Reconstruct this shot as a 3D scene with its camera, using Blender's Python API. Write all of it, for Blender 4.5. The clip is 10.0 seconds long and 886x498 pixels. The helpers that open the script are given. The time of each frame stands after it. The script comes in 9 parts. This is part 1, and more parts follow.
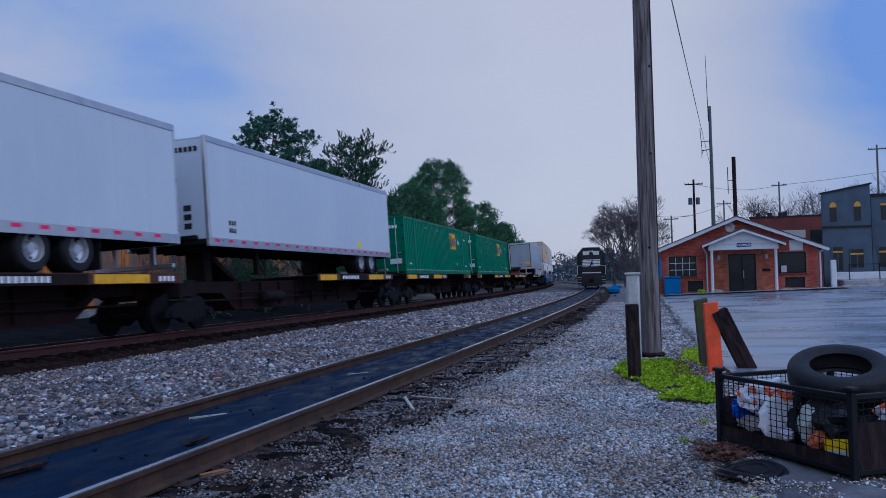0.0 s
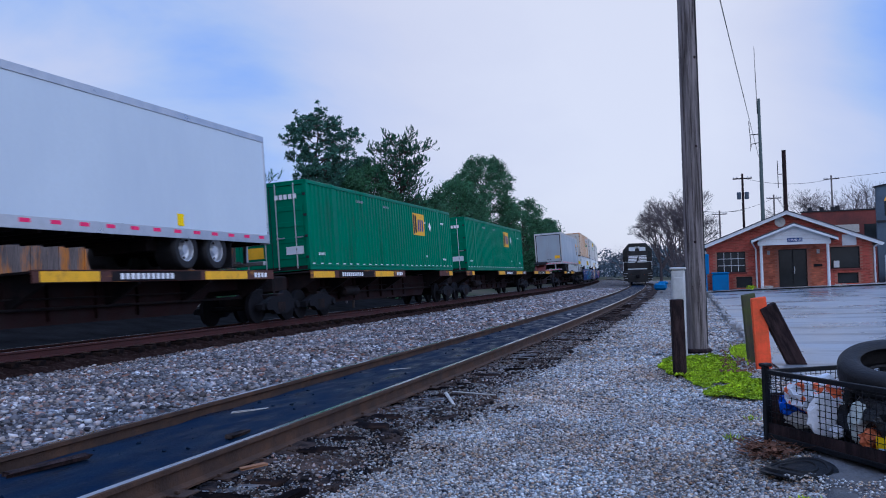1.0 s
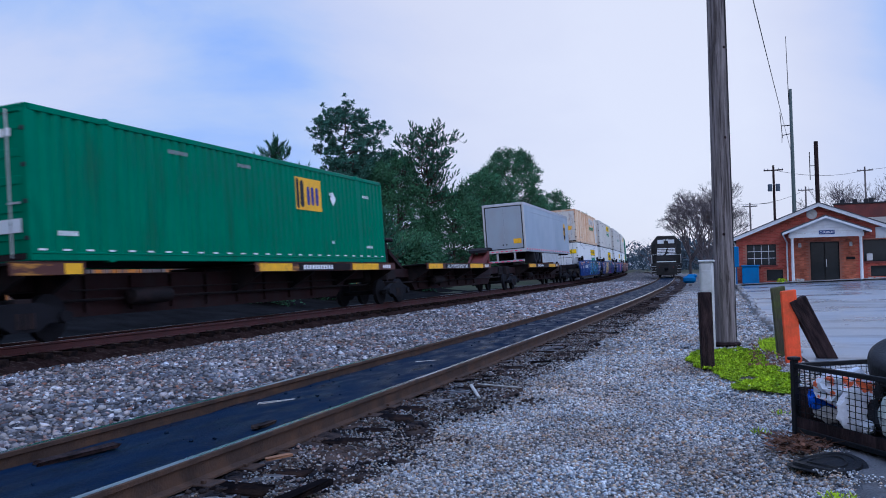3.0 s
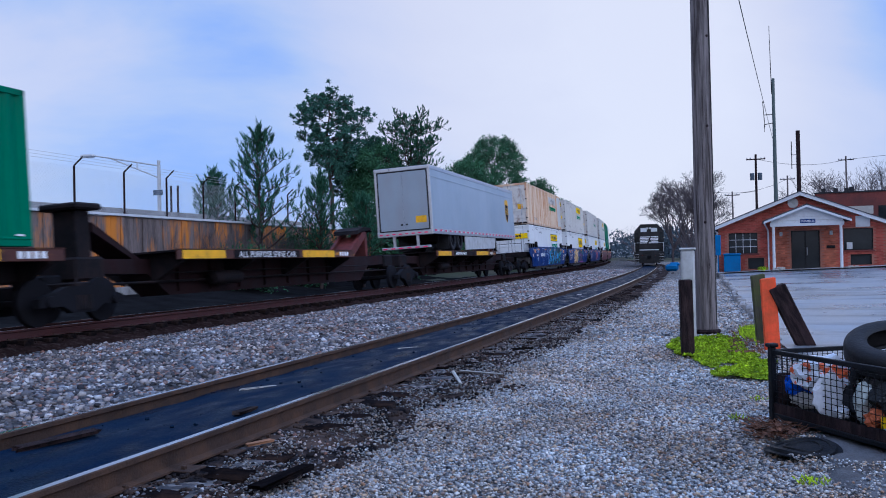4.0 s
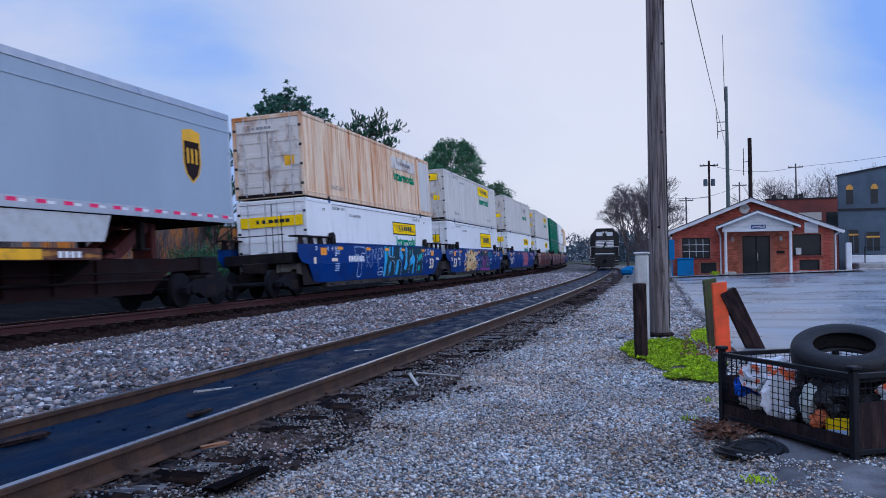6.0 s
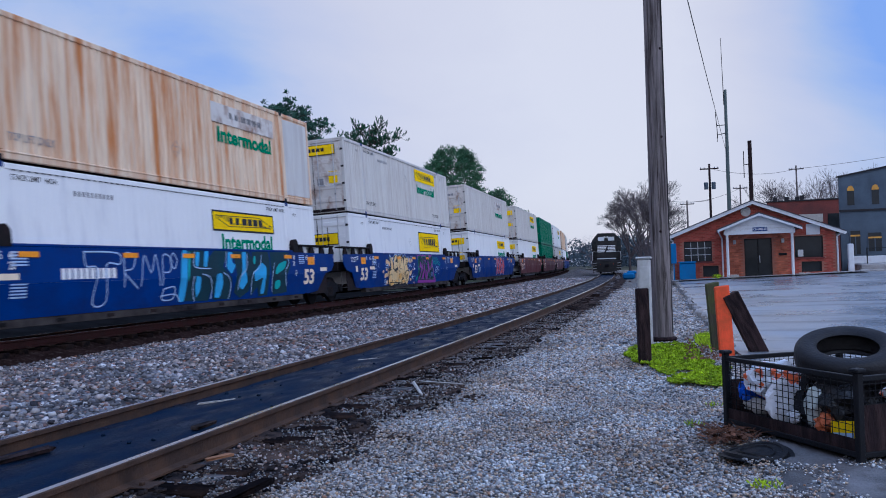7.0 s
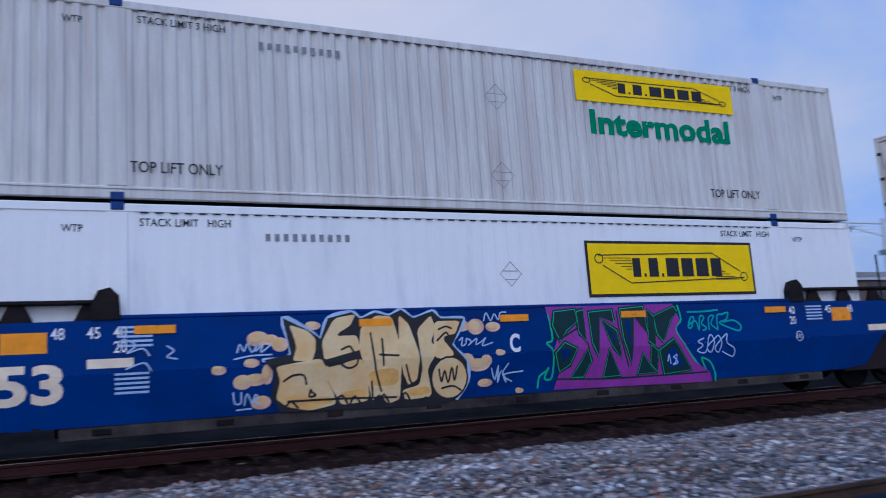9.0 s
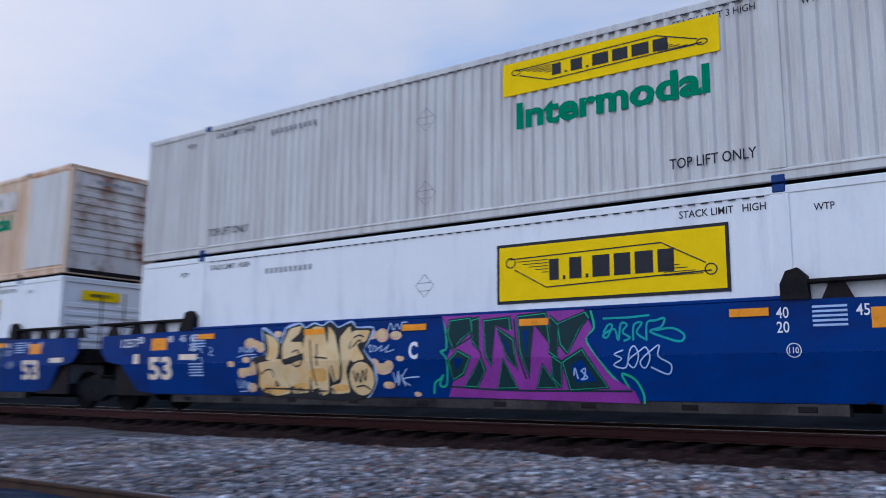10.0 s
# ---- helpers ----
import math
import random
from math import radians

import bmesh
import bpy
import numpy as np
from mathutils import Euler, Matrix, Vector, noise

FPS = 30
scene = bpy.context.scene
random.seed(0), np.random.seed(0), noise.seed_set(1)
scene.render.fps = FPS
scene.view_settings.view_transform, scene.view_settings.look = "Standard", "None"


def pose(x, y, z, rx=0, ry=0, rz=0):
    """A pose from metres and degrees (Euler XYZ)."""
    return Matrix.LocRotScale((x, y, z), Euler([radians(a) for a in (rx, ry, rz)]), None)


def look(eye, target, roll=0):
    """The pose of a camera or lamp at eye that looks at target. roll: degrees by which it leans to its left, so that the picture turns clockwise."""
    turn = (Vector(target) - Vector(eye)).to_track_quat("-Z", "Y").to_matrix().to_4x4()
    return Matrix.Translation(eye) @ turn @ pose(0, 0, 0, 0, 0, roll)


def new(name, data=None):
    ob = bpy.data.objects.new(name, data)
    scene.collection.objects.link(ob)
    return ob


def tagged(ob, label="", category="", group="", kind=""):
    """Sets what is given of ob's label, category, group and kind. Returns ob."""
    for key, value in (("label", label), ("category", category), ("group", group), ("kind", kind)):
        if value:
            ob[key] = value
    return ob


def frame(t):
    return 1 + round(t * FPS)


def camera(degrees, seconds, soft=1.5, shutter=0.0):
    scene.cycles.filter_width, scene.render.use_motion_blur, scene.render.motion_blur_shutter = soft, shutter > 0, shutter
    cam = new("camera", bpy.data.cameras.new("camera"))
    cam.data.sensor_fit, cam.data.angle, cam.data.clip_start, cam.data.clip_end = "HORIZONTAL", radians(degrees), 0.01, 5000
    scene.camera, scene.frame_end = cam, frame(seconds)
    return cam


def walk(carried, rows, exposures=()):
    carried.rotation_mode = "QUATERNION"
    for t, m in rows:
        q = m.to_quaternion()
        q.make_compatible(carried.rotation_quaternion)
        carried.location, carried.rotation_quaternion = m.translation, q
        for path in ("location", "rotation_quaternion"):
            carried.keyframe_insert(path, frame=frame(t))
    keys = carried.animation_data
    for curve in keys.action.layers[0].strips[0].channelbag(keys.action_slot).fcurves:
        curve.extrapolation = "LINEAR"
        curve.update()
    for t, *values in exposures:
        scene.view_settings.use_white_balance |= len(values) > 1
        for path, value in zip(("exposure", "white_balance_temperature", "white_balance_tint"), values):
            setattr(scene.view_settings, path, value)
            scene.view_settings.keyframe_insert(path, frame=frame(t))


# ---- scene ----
# ---- camera ----
cam = camera(54.87, 10.0, 0.95, 0.2)
PATH = [  # seconds, x, y, z, yaw, pitch, roll
    (0.0, -0.070, -0.060, 1.271, 15.00, 2.05, 1.28), (0.5, -0.055, -0.037, 1.262, 15.59, 2.20, 1.30),
    (1.0, -0.036, 0.010, 1.247, 18.01, 1.92, 1.44), (1.5, -0.036, 0.025, 1.247, 19.69, 1.68, 1.33),
    (2.0, -0.037, 0.026, 1.245, 19.74, 1.61, 1.15), (3.5, -0.004, 0.028, 1.239, 19.77, 1.20, 1.58),
    (4.0, 0.005, 0.024, 1.233, 18.77, 0.61, 1.21), (4.5, 0.015, 0.007, 1.237, 18.03, 0.39, 1.45),
    (5.0, 0.027, 0.022, 1.235, 17.01, 0.46, 1.12), (5.5, 0.014, 0.006, 1.229, 16.09, 0.51, 0.49),
    (7.0, 0.016, -0.014, 1.242, 16.05, 1.22, 1.68), (7.5, 0.013, -0.014, 1.243, 16.78, 1.37, 1.95),
    (8.0, 0.009, -0.005, 1.246, 21.34, 2.10, 2.82), (8.3, 0.003, 0.000, 1.250, 30.54, 3.21, 3.36),
    (8.5, 0.000, 0.000, 1.251, 38.60, 4.10, 3.21), (8.8, 0.000, 0.000, 1.251, 54.95, 5.80, 2.95),
    (9.0, 0.000, 0.000, 1.250, 64.90, 6.79, 2.80), (9.2, 0.000, 0.000, 1.250, 75.12, 7.53, 2.55),
    (9.5, 0.000, 0.000, 1.250, 91.43, 8.02, 2.05), (9.7, 0.000, 0.000, 1.250, 103.80, 7.77, 1.50),
    (10.0, 0.000, 0.000, 1.250, 124.82, 6.99, 1.23)]
walk(cam, [(t, pose(x, y, z, 90 + p, r, w)) for t, x, y, z, w, p, r in PATH],
     exposures=[(0.0, -0.58, 5000, 8), (0.6, -0.46, 5000, 8), (1.1, -0.04, 5150, 8), (2.0, 0.0, 5150, 8), (5.5, -0.05, 5200, 8),
                (7.4, -0.14, 5300, 8), (8.0, -0.08, 5300, 8), (8.5, -0.14, 5250, 8), (9.0, -0.22, 5150, 9), (9.4, -0.18, 5250, 7), (10.0, -0.10, 5450, 5)])

# ---- world: thin broken overcast, blue towards the train, brighter ahead ----
SUN_DIR = Vector((0.50, -0.30, 0.81)).normalized()
world = bpy.data.worlds.new("overcast_sky")
scene.world = world
world.use_nodes = True
wn, wl = world.node_tree.nodes, world.node_tree.links
wn.clear()
w_out = wn.new("ShaderNodeOutputWorld")
w_bg = wn.new("ShaderNodeBackground")
w_bg2 = wn.new("ShaderNodeBackground")
w_add = wn.new("ShaderNodeMixShader")
w_sky = wn.new("ShaderNodeTexSky")
w_sky.sky_type = "NISHITA"
w_sky.sun_disc = False
w_sky.sun_elevation = math.asin(SUN_DIR.z)
w_sky.sun_rotation = math.atan2(SUN_DIR.x, SUN_DIR.y)
w_sky.air_density, w_sky.dust_density, w_sky.ozone_density = 1.0, 1.5, 1.5
w_bg.inputs[1].default_value = 0.10
w_tc = wn.new("ShaderNodeTexCoord")
w_map = wn.new("ShaderNodeMapping")
w_map.inputs["Scale"].default_value = (1.0, 1.0, 2.2)
w_map.inputs["Location"].default_value = (0.35, 0.1, 0.0)
w_noise = wn.new("ShaderNodeTexNoise")
w_noise.inputs["Scale"].default_value = 2.1
w_noise.inputs["Detail"].default_value = 6
w_noise.inputs["Roughness"].default_value = 0.55
w_noise.inputs["Distortion"].default_value = 0.35
w_sum = wn.new("ShaderNodeMath")
w_sum.operation = "MULTIPLY_ADD"
w_sum.inputs[1].default_value, w_sum.inputs[2].default_value = 0.85, 0.27


def toward(d, lo, amount, prev):
    """Leans the cloud cover towards clear (-) or thick (+) round one direction of the sky."""
    dt = wn.new("ShaderNodeVectorMath")
    dt.operation = "DOT_PRODUCT"
    dt.inputs[1].default_value = Vector(d).normalized()
    wl.new(w_tc.outputs["Generated"], dt.inputs[0])
    mr = wn.new("ShaderNodeMapRange")
    mr.interpolation_type = "SMOOTHSTEP"
    mr.inputs[1].default_value, mr.inputs[2].default_value = lo, 1.0
    mr.inputs[3].default_value, mr.inputs[4].default_value = 0.0, amount
    wl.new(dt.outputs["Value"], mr.inputs[0])
    ad = wn.new("ShaderNodeMath")
    wl.new(prev, ad.inputs[0])
    wl.new(mr.outputs[0], ad.inputs[1])
    return ad.outputs[0]


w_ramp = wn.new("ShaderNodeValToRGB")
el = w_ramp.color_ramp.elements
el[0].position, el[0].color = 0.28, (0.32, 0.46, 0.84, 1)
el[1].position, el[1].color = 0.98, (0.96, 0.85, 0.81, 1)
for pos_, col_ in ((0.42, (0.55, 0.60, 0.78, 1)), (0.54, (0.72, 0.68, 0.76, 1)), (0.74, (0.86, 0.765, 0.765, 1))):
    e = el.new(pos_)
    e.color = col_
wl.new(w_tc.outputs["Generated"], w_map.inputs[0])
wl.new(w_map.outputs[0], w_noise.inputs[0])
wl.new(w_noise.outputs[0], w_sum.inputs[0])
cover = toward((-0.50, 0.78, 0.42), 0.84, -0.27, w_sum.outputs[0])
cover = toward((0.0, 0.0, 1.0), 0.40, -0.50, cover)
cover = toward((-0.06, 0.94, 0.26), 0.88, 0.30, cover)
cover = toward((0.42, 0.82, 0.38), 0.84, -0.25, cover)
cover = toward((-0.24, 0.93, 0.28), 0.94, 0.17, cover)
cover = toward((-0.45, 0.88, 0.14), 0.92, -0.16, cover)
cover = toward((0.36, 0.92, 0.14), 0.93, -0.27, cover)
cover = toward((0.20, 0.97, 0.14), 0.955, -0.16, cover)
cover = toward((-0.85, -0.50, 0.35), 0.78, -0.22, cover)
wl.new(cover, w_ramp.inputs[0])
wl.new(w_ramp.outputs[0], w_bg2.inputs[0])
# the veiled sun brightens its own half of the sky
w_sd = wn.new("ShaderNodeVectorMath")
w_sd.operation = "DOT_PRODUCT"
w_sd.inputs[1].default_value = SUN_DIR
wl.new(w_tc.outputs["Generated"], w_sd.inputs[0])
w_sg = wn.new("ShaderNodeMapRange")
w_sg.inputs[1].default_value, w_sg.inputs[2].default_value = 0.0, 1.0
w_sg.inputs[3].default_value, w_sg.inputs[4].default_value = 1.0, 1.55
wl.new(w_sd.outputs["Value"], w_sg.inputs[0])
wl.new(w_sg.outputs[0], w_bg2.inputs[1])
wl.new(w_sky.outputs[0], w_bg.inputs[0])
w_add.inputs[0].default_value = 0.85
wl.new(w_bg.outputs[0], w_add.inputs[1])
wl.new(w_bg2.outputs[0], w_add.inputs[2])
wl.new(w_add.outputs[0], w_out.inputs[0])

sun = new("sun", bpy.data.lights.new("sun", "SUN"))
sun.data.energy, sun.data.angle, sun.data.color = 0.95, radians(45), (0.93, 0.96, 1.0)
sun.matrix_world = look((0, 0, 60), Vector((0, 0, 60)) - SUN_DIR)


# ---- materials ----
def mat(name, col, rough=0.7, metal=0.0, var=0.2, scale=1.5, fine=30.0, bump=0.15, stretch=(1, 1, 1), stain=None,
        stain_at=0.55, stain_soft=0.12, stain_scale=1.2, stain_stretch=(1, 1, 1), rnd=0.0, rough_var=0.12, island=False, spec=0.25, placed=False):
    """A surface with broad and fine variation, an optional stain colour and relief."""
    m = bpy.data.materials.new(name)
    m.use_nodes = True
    n, l = m.node_tree.nodes, m.node_tree.links
    bsdf = n["Principled BSDF"]
    tc = n.new("ShaderNodeTexCoord")
    mp = n.new("ShaderNodeMapping")
    mp.inputs["Scale"].default_value = stretch
    where = n.new("ShaderNodeNewGeometry").outputs["Position"] if placed else tc.outputs["Object"]
    l.new(where, mp.inputs[0])
    big = n.new("ShaderNodeTexNoise")
    big.inputs["Scale"].default_value, big.inputs["Detail"].default_value = scale, 5
    l.new(mp.outputs[0], big.inputs[0])
    sm = n.new("ShaderNodeTexNoise")
    sm.inputs["Scale"].default_value, sm.inputs["Detail"].default_value = fine, 4
    l.new(mp.outputs[0], sm.inputs[0])
    mix1 = n.new("ShaderNodeMath")
    mix1.operation = "MULTIPLY_ADD"
    mix1.inputs[1].default_value = 0.45
    l.new(sm.outputs[0], mix1.inputs[0])
    l.new(big.outputs[0], mix1.inputs[2])
    rng = n.new("ShaderNodeMapRange")
    rng.inputs[1].default_value, rng.inputs[2].default_value = 0.45, 1.0
    rng.inputs[3].default_value, rng.inputs[4].default_value = 1 - var, 1 + var
    l.new(mix1.outputs[0], rng.inputs[0])
    scl = n.new("ShaderNodeVectorMath")
    scl.operation = "SCALE"
    scl.inputs[0].default_value = col
    l.new(rng.outputs[0], scl.inputs["Scale"])
    out = scl.outputs[0]
    if stain:
        mp2 = n.new("ShaderNodeMapping")
        mp2.inputs["Scale"].default_value = stain_stretch
        l.new(where, mp2.inputs[0])
        st = n.new("ShaderNodeTexNoise")
        st.inputs["Scale"].default_value, st.inputs["Detail"].default_value = stain_scale, 8
        st.inputs["Roughness"].default_value = 0.65
        l.new(mp2.outputs[0], st.inputs[0])
        sr = n.new("ShaderNodeMapRange")
        sr.inputs[1].default_value, sr.inputs[2].default_value = stain_at - stain_soft, stain_at + stain_soft
        l.new(st.outputs[0], sr.inputs[0])
        mx = n.new("ShaderNodeMixRGB")
        l.new(sr.outputs[0], mx.inputs[0])
        l.new(out, mx.inputs[1])
        mx.inputs[2].default_value = (*stain, 1)
        out = mx.outputs[0]
    if rnd:
        oi = n.new("ShaderNodeNewGeometry" if island else "ShaderNodeObjectInfo")
        rr = n.new("ShaderNodeMapRange")
        rr.inputs[3].default_value, rr.inputs[4].default_value = 1 - rnd, 1 + rnd
        l.new(oi.outputs["Random Per Island" if island else "Random"], rr.inputs[0])
        sc2 = n.new("ShaderNodeVectorMath")
        sc2.operation = "SCALE"
        l.new(out, sc2.inputs[0])
        l.new(rr.outputs[0], sc2.inputs["Scale"])
        out = sc2.outputs[0]
    l.new(out, bsdf.inputs["Base Color"])
    rg = n.new("ShaderNodeMapRange")
    rg.inputs[1].default_value, rg.inputs[2].default_value = 0.3, 0.7
    rg.inputs[3].default_value, rg.inputs[4].default_value = max(0.03, rough - rough_var), min(1, rough + rough_var)
    l.new(big.outputs[0], rg.inputs[0])
    l.new(rg.outputs[0], bsdf.inputs["Roughness"])
    bsdf.inputs["Metallic"].default_value = metal
    bsdf.inputs["Specular IOR Level"].default_value = spec
    if bump:
        bp = n.new("ShaderNodeBump")
        bp.inputs["Strength"].default_value, bp.inputs["Distance"].default_value = bump, 0.02
        l.new(sm.outputs[0], bp.inputs["Height"])
        l.new(bp.outputs[0], bsdf.inputs["Normal"])
    return m


def stone_mat(name, cells, ramp, rough=0.8, pattern=False, tint=(0.92, 0.76, 0.64), tint_at=0.56, oily=False):
    """Broken stone: a colour for each stone (island) or, where the stones are far off, for each cell."""
    m = bpy.data.materials.new(name)
    m.use_nodes = True
    n, l = m.node_tree.nodes, m.node_tree.links
    bsdf = n["Principled BSDF"]
    tc = n.new("ShaderNodeTexCoord")
    rp = n.new("ShaderNodeValToRGB")
    els = rp.color_ramp.elements
    els[0].position, els[0].color = 0.0, (*ramp[0], 1)
    els[1].position, els[1].color = 1.0, (*ramp[-1], 1)
    for i, c in enumerate(ramp[1:-1]):
        els.new((i + 1) / (len(ramp) - 1)).color = (*c, 1)
    big = n.new("ShaderNodeTexNoise")
    big.inputs["Scale"].default_value, big.inputs["Detail"].default_value = 0.9, 6
    l.new(tc.outputs["Object"], big.inputs[0])
    bp = n.new("ShaderNodeBump")
    if pattern:
        vo = n.new("ShaderNodeTexVoronoi")
        vo.inputs["Scale"].default_value = cells
        l.new(tc.outputs["Object"], vo.inputs[0])
        sp = n.new("ShaderNodeSeparateColor")
        l.new(vo.outputs["Color"], sp.inputs[0])
        l.new(sp.outputs[0], rp.inputs[0])
        inv = n.new("ShaderNodeMath")
        inv.operation = "SUBTRACT"
        inv.inputs[0].default_value = 1.0
        l.new(vo.outputs["Distance"], inv.inputs[1])
        l.new(inv.outputs[0], bp.inputs["Height"])
        bp.inputs["Strength"].default_value, bp.inputs["Distance"].default_value = 0.9, 0.05
    else:
        geo = n.new("ShaderNodeNewGeometry")
        l.new(geo.outputs["Random Per Island"], rp.inputs[0])
        fi = n.new("ShaderNodeTexNoise")
        fi.inputs["Scale"].default_value = 60
        l.new(tc.outputs["Object"], fi.inputs[0])
        l.new(fi.outputs[0], bp.inputs["Height"])
        bp.inputs["Strength"].default_value, bp.inputs["Distance"].default_value = 0.4, 0.01
    rg = n.new("ShaderNodeMapRange")
    rg.inputs[1].default_value, rg.inputs[2].default_value = 0.3, 0.7
    rg.inputs[3].default_value, rg.inputs[4].default_value = 0.72, 1.2
    l.new(big.outputs[0], rg.inputs[0])
    sc = n.new("ShaderNodeVectorMath")
    sc.operation = "SCALE"
    l.new(rp.outputs[0], sc.inputs[0])
    l.new(rg.outputs[0], sc.inputs["Scale"])
    # drifts of brown dust between the clean stones
    dn = n.new("ShaderNodeTexNoise")
    dn.inputs["Scale"].default_value, dn.inputs["Detail"].default_value, dn.inputs["Roughness"].default_value = 0.55, 9, 0.72
    l.new(tc.outputs["Object"], dn.inputs[0])
    dr = n.new("ShaderNodeMapRange")
    dr.inputs[1].default_value, dr.inputs[2].default_value = tint_at - 0.14, tint_at + 0.10
    l.new(dn.outputs[0], dr.inputs[0])
    dm = n.new("ShaderNodeMixRGB")
    dm.blend_type = "MULTIPLY"
    dm.inputs[2].default_value = (*tint, 1)
    l.new(dr.outputs[0], dm.inputs[0])
    l.new(sc.outputs[0], dm.inputs[1])
    out = dm.outputs[0]
    if oily:  # spilt oil has crept out from the siding, thinning raggedly with the distance from its rails
        pos = n.new("ShaderNodeNewGeometry").outputs["Position"]
        rel = n.new("ShaderNodeVectorMath")
        rel.inputs[1].default_value = (1080.0, 0, 0)
        l.new(pos, rel.inputs[0])
        flat = n.new("ShaderNodeVectorMath")
        flat.operation = "MULTIPLY"
        flat.inputs[1].default_value = (1, 1, 0)
        l.new(rel.outputs[0], flat.inputs[0])
        ln = n.new("ShaderNodeVectorMath")
        ln.operation = "LENGTH"
        l.new(flat.outputs[0], ln.inputs[0])
        on = n.new("ShaderNodeTexNoise")
        on.inputs["Scale"].default_value, on.inputs["Detail"].default_value, on.inputs["Roughness"].default_value = 1.3, 8, 0.7
        l.new(pos, on.inputs[0])
        ad = n.new("ShaderNodeMath")
        ad.operation = "MULTIPLY_ADD"
        ad.inputs[1].default_value = -2.2
        l.new(on.outputs[0], ad.inputs[0])
        l.new(ln.outputs["Value"], ad.inputs[2])
        om = n.new("ShaderNodeMapRange")
        om.interpolation_type = "SMOOTHSTEP"
        om.inputs[1].default_value, om.inputs[2].default_value = 1075.58 - 0.15, 1075.58 + 1.55
        om.inputs[3].default_value, om.inputs[4].default_value = 0.55, 0.0
        l.new(ad.outputs[0], om.inputs[0])
        ox = n.new("ShaderNodeMixRGB")
        l.new(om.outputs[0], ox.inputs[0])
        l.new(out, ox.inputs[1])
        ox.inputs[2].default_value = (0.016, 0.018, 0.024, 1)
        out = ox.outputs[0]
    l.new(out, bsdf.inputs["Base Color"])
    l.new(bp.outputs[0], bsdf.inputs["Normal"])
    bsdf.inputs["Roughness"].default_value = rough
    bsdf.inputs["Specular IOR Level"].default_value = 0.2
    return m


BALLAST = [(0.012, 0.012, 0.016), (0.20, 0.20, 0.22), (0.03, 0.03, 0.036), (0.34, 0.31, 0.29), (0.07, 0.072, 0.085), (0.22, 0.11, 0.075), (0.56, 0.56, 0.57),
           (0.02, 0.02, 0.026), (0.14, 0.145, 0.165), (0.27, 0.26, 0.265)]
GRAVEL = [(0.016, 0.019, 0.028), (0.21, 0.23, 0.27), (0.48, 0.50, 0.55), (0.045, 0.05, 0.066), (0.66, 0.67, 0.70), (0.33, 0.20, 0.13), (0.09, 0.105, 0.135),
          (0.62, 0.62, 0.63), (0.028, 0.033, 0.045), (0.50, 0.38, 0.27), (0.32, 0.35, 0.40)]
GRAVEL = [(1.12 * a + 0.022, 1.17 * b + 0.022, 1.18 * c + 0.024) for a, b, c in GRAVEL]
BALLAST = [(1.12 * a + 0.008, 1.14 * b + 0.008, 1.20 * c + 0.009) for a, b, c in BALLAST]
# Ballast colours cut to 0.45: shade between the loose stones, put into the sheet.
m_ballast = stone_mat("ballast_gap_shade", 15, [tuple(0.45 * c for c in q) for q in BALLAST], pattern=True)
# Brown dusty ballast, its colour also darkened for the shade under the train.
m_darkbed = mat("shaded_brown_ballast", (0.020, 0.012, 0.011), 0.9, spec=0.0, var=0.6, scale=3, fine=18, bump=1.0, stain=(0.06, 0.045, 0.04), stain_scale=9, stain_at=0.64)
m_ballast_stone = stone_mat("ballast_stone", 15, BALLAST)
# Same for the yard: a darkened copy paints the shaded gaps in the gravel.
m_gravel = stone_mat("gravel_gap_shade", 26, [tuple(0.45 * c for c in q) for q in GRAVEL], 0.65, pattern=True, oily=True)
m_gravel_stone = stone_mat("gravel_stone", 26, GRAVEL, 0.6, oily=True)
m_earth = mat("earth", (0.04, 0.05, 0.025), 0.95, var=0.5, scale=0.15, fine=3, bump=0.4, stain=(0.10, 0.08, 0.06), stain_scale=0.08)
m_dirt = mat("dark_grit_on_old_tarmac", (0.15, 0.15, 0.16), 0.85, spec=0.1, var=0.5, scale=2.5, fine=60, bump=0.8, stain=(0.07, 0.058, 0.055), stain_scale=2.2, stain_at=0.54)
m_mud = mat("wet_black_mud", (0.004, 0.012, 0.032), 0.55, spec=0.022, var=0.6, scale=1.6, fine=22, bump=0.7, stretch=(2.5, 1, 1), stain=(0.012, 0.024, 0.046), stain_scale=1.6,
            stain_stretch=(4, 0.7, 1), stain_at=0.54, rough_var=0.3)
m_oil = mat("oily_soil", (0.014, 0.014, 0.017), 0.7, spec=0.0, var=0.5, scale=2.5, fine=40, bump=1.0, stain=(0.095, 0.068, 0.058), stain_scale=2.6, stain_at=0.53)
m_tie = mat("creosoted_timber", (0.008, 0.007, 0.008), 0.75, spec=0.0, var=0.5, scale=3, fine=20, bump=0.6, stretch=(1, 8, 8), stain=(0.06, 0.035, 0.025), stain_at=0.64, rnd=0.4)
m_rail = mat("rusty_rail", (0.055, 0.035, 0.028), 0.75, 0.2, var=0.4, scale=3, fine=50, bump=0.3, stain=(0.10, 0.055, 0.035), stain_scale=4)
# Near-black colour stands in for the shade beneath and behind the train.
m_verge = mat("shade_dark_soil", (0.013, 0.013, 0.014), 0.95, spec=0.0, var=0.5, scale=1, fine=10, bump=0.5)
m_rail_red = mat("red_rusty_rail", (0.055, 0.020, 0.020), 0.75, 0.2, var=0.4, scale=3, fine=50, bump=0.3)
m_shine = mat("polished_rail_head", (0.55, 0.56, 0.60), 0.22, 1.0, var=0.12, scale=4, fine=60, bump=0.05, stretch=(1, 0.1, 1))
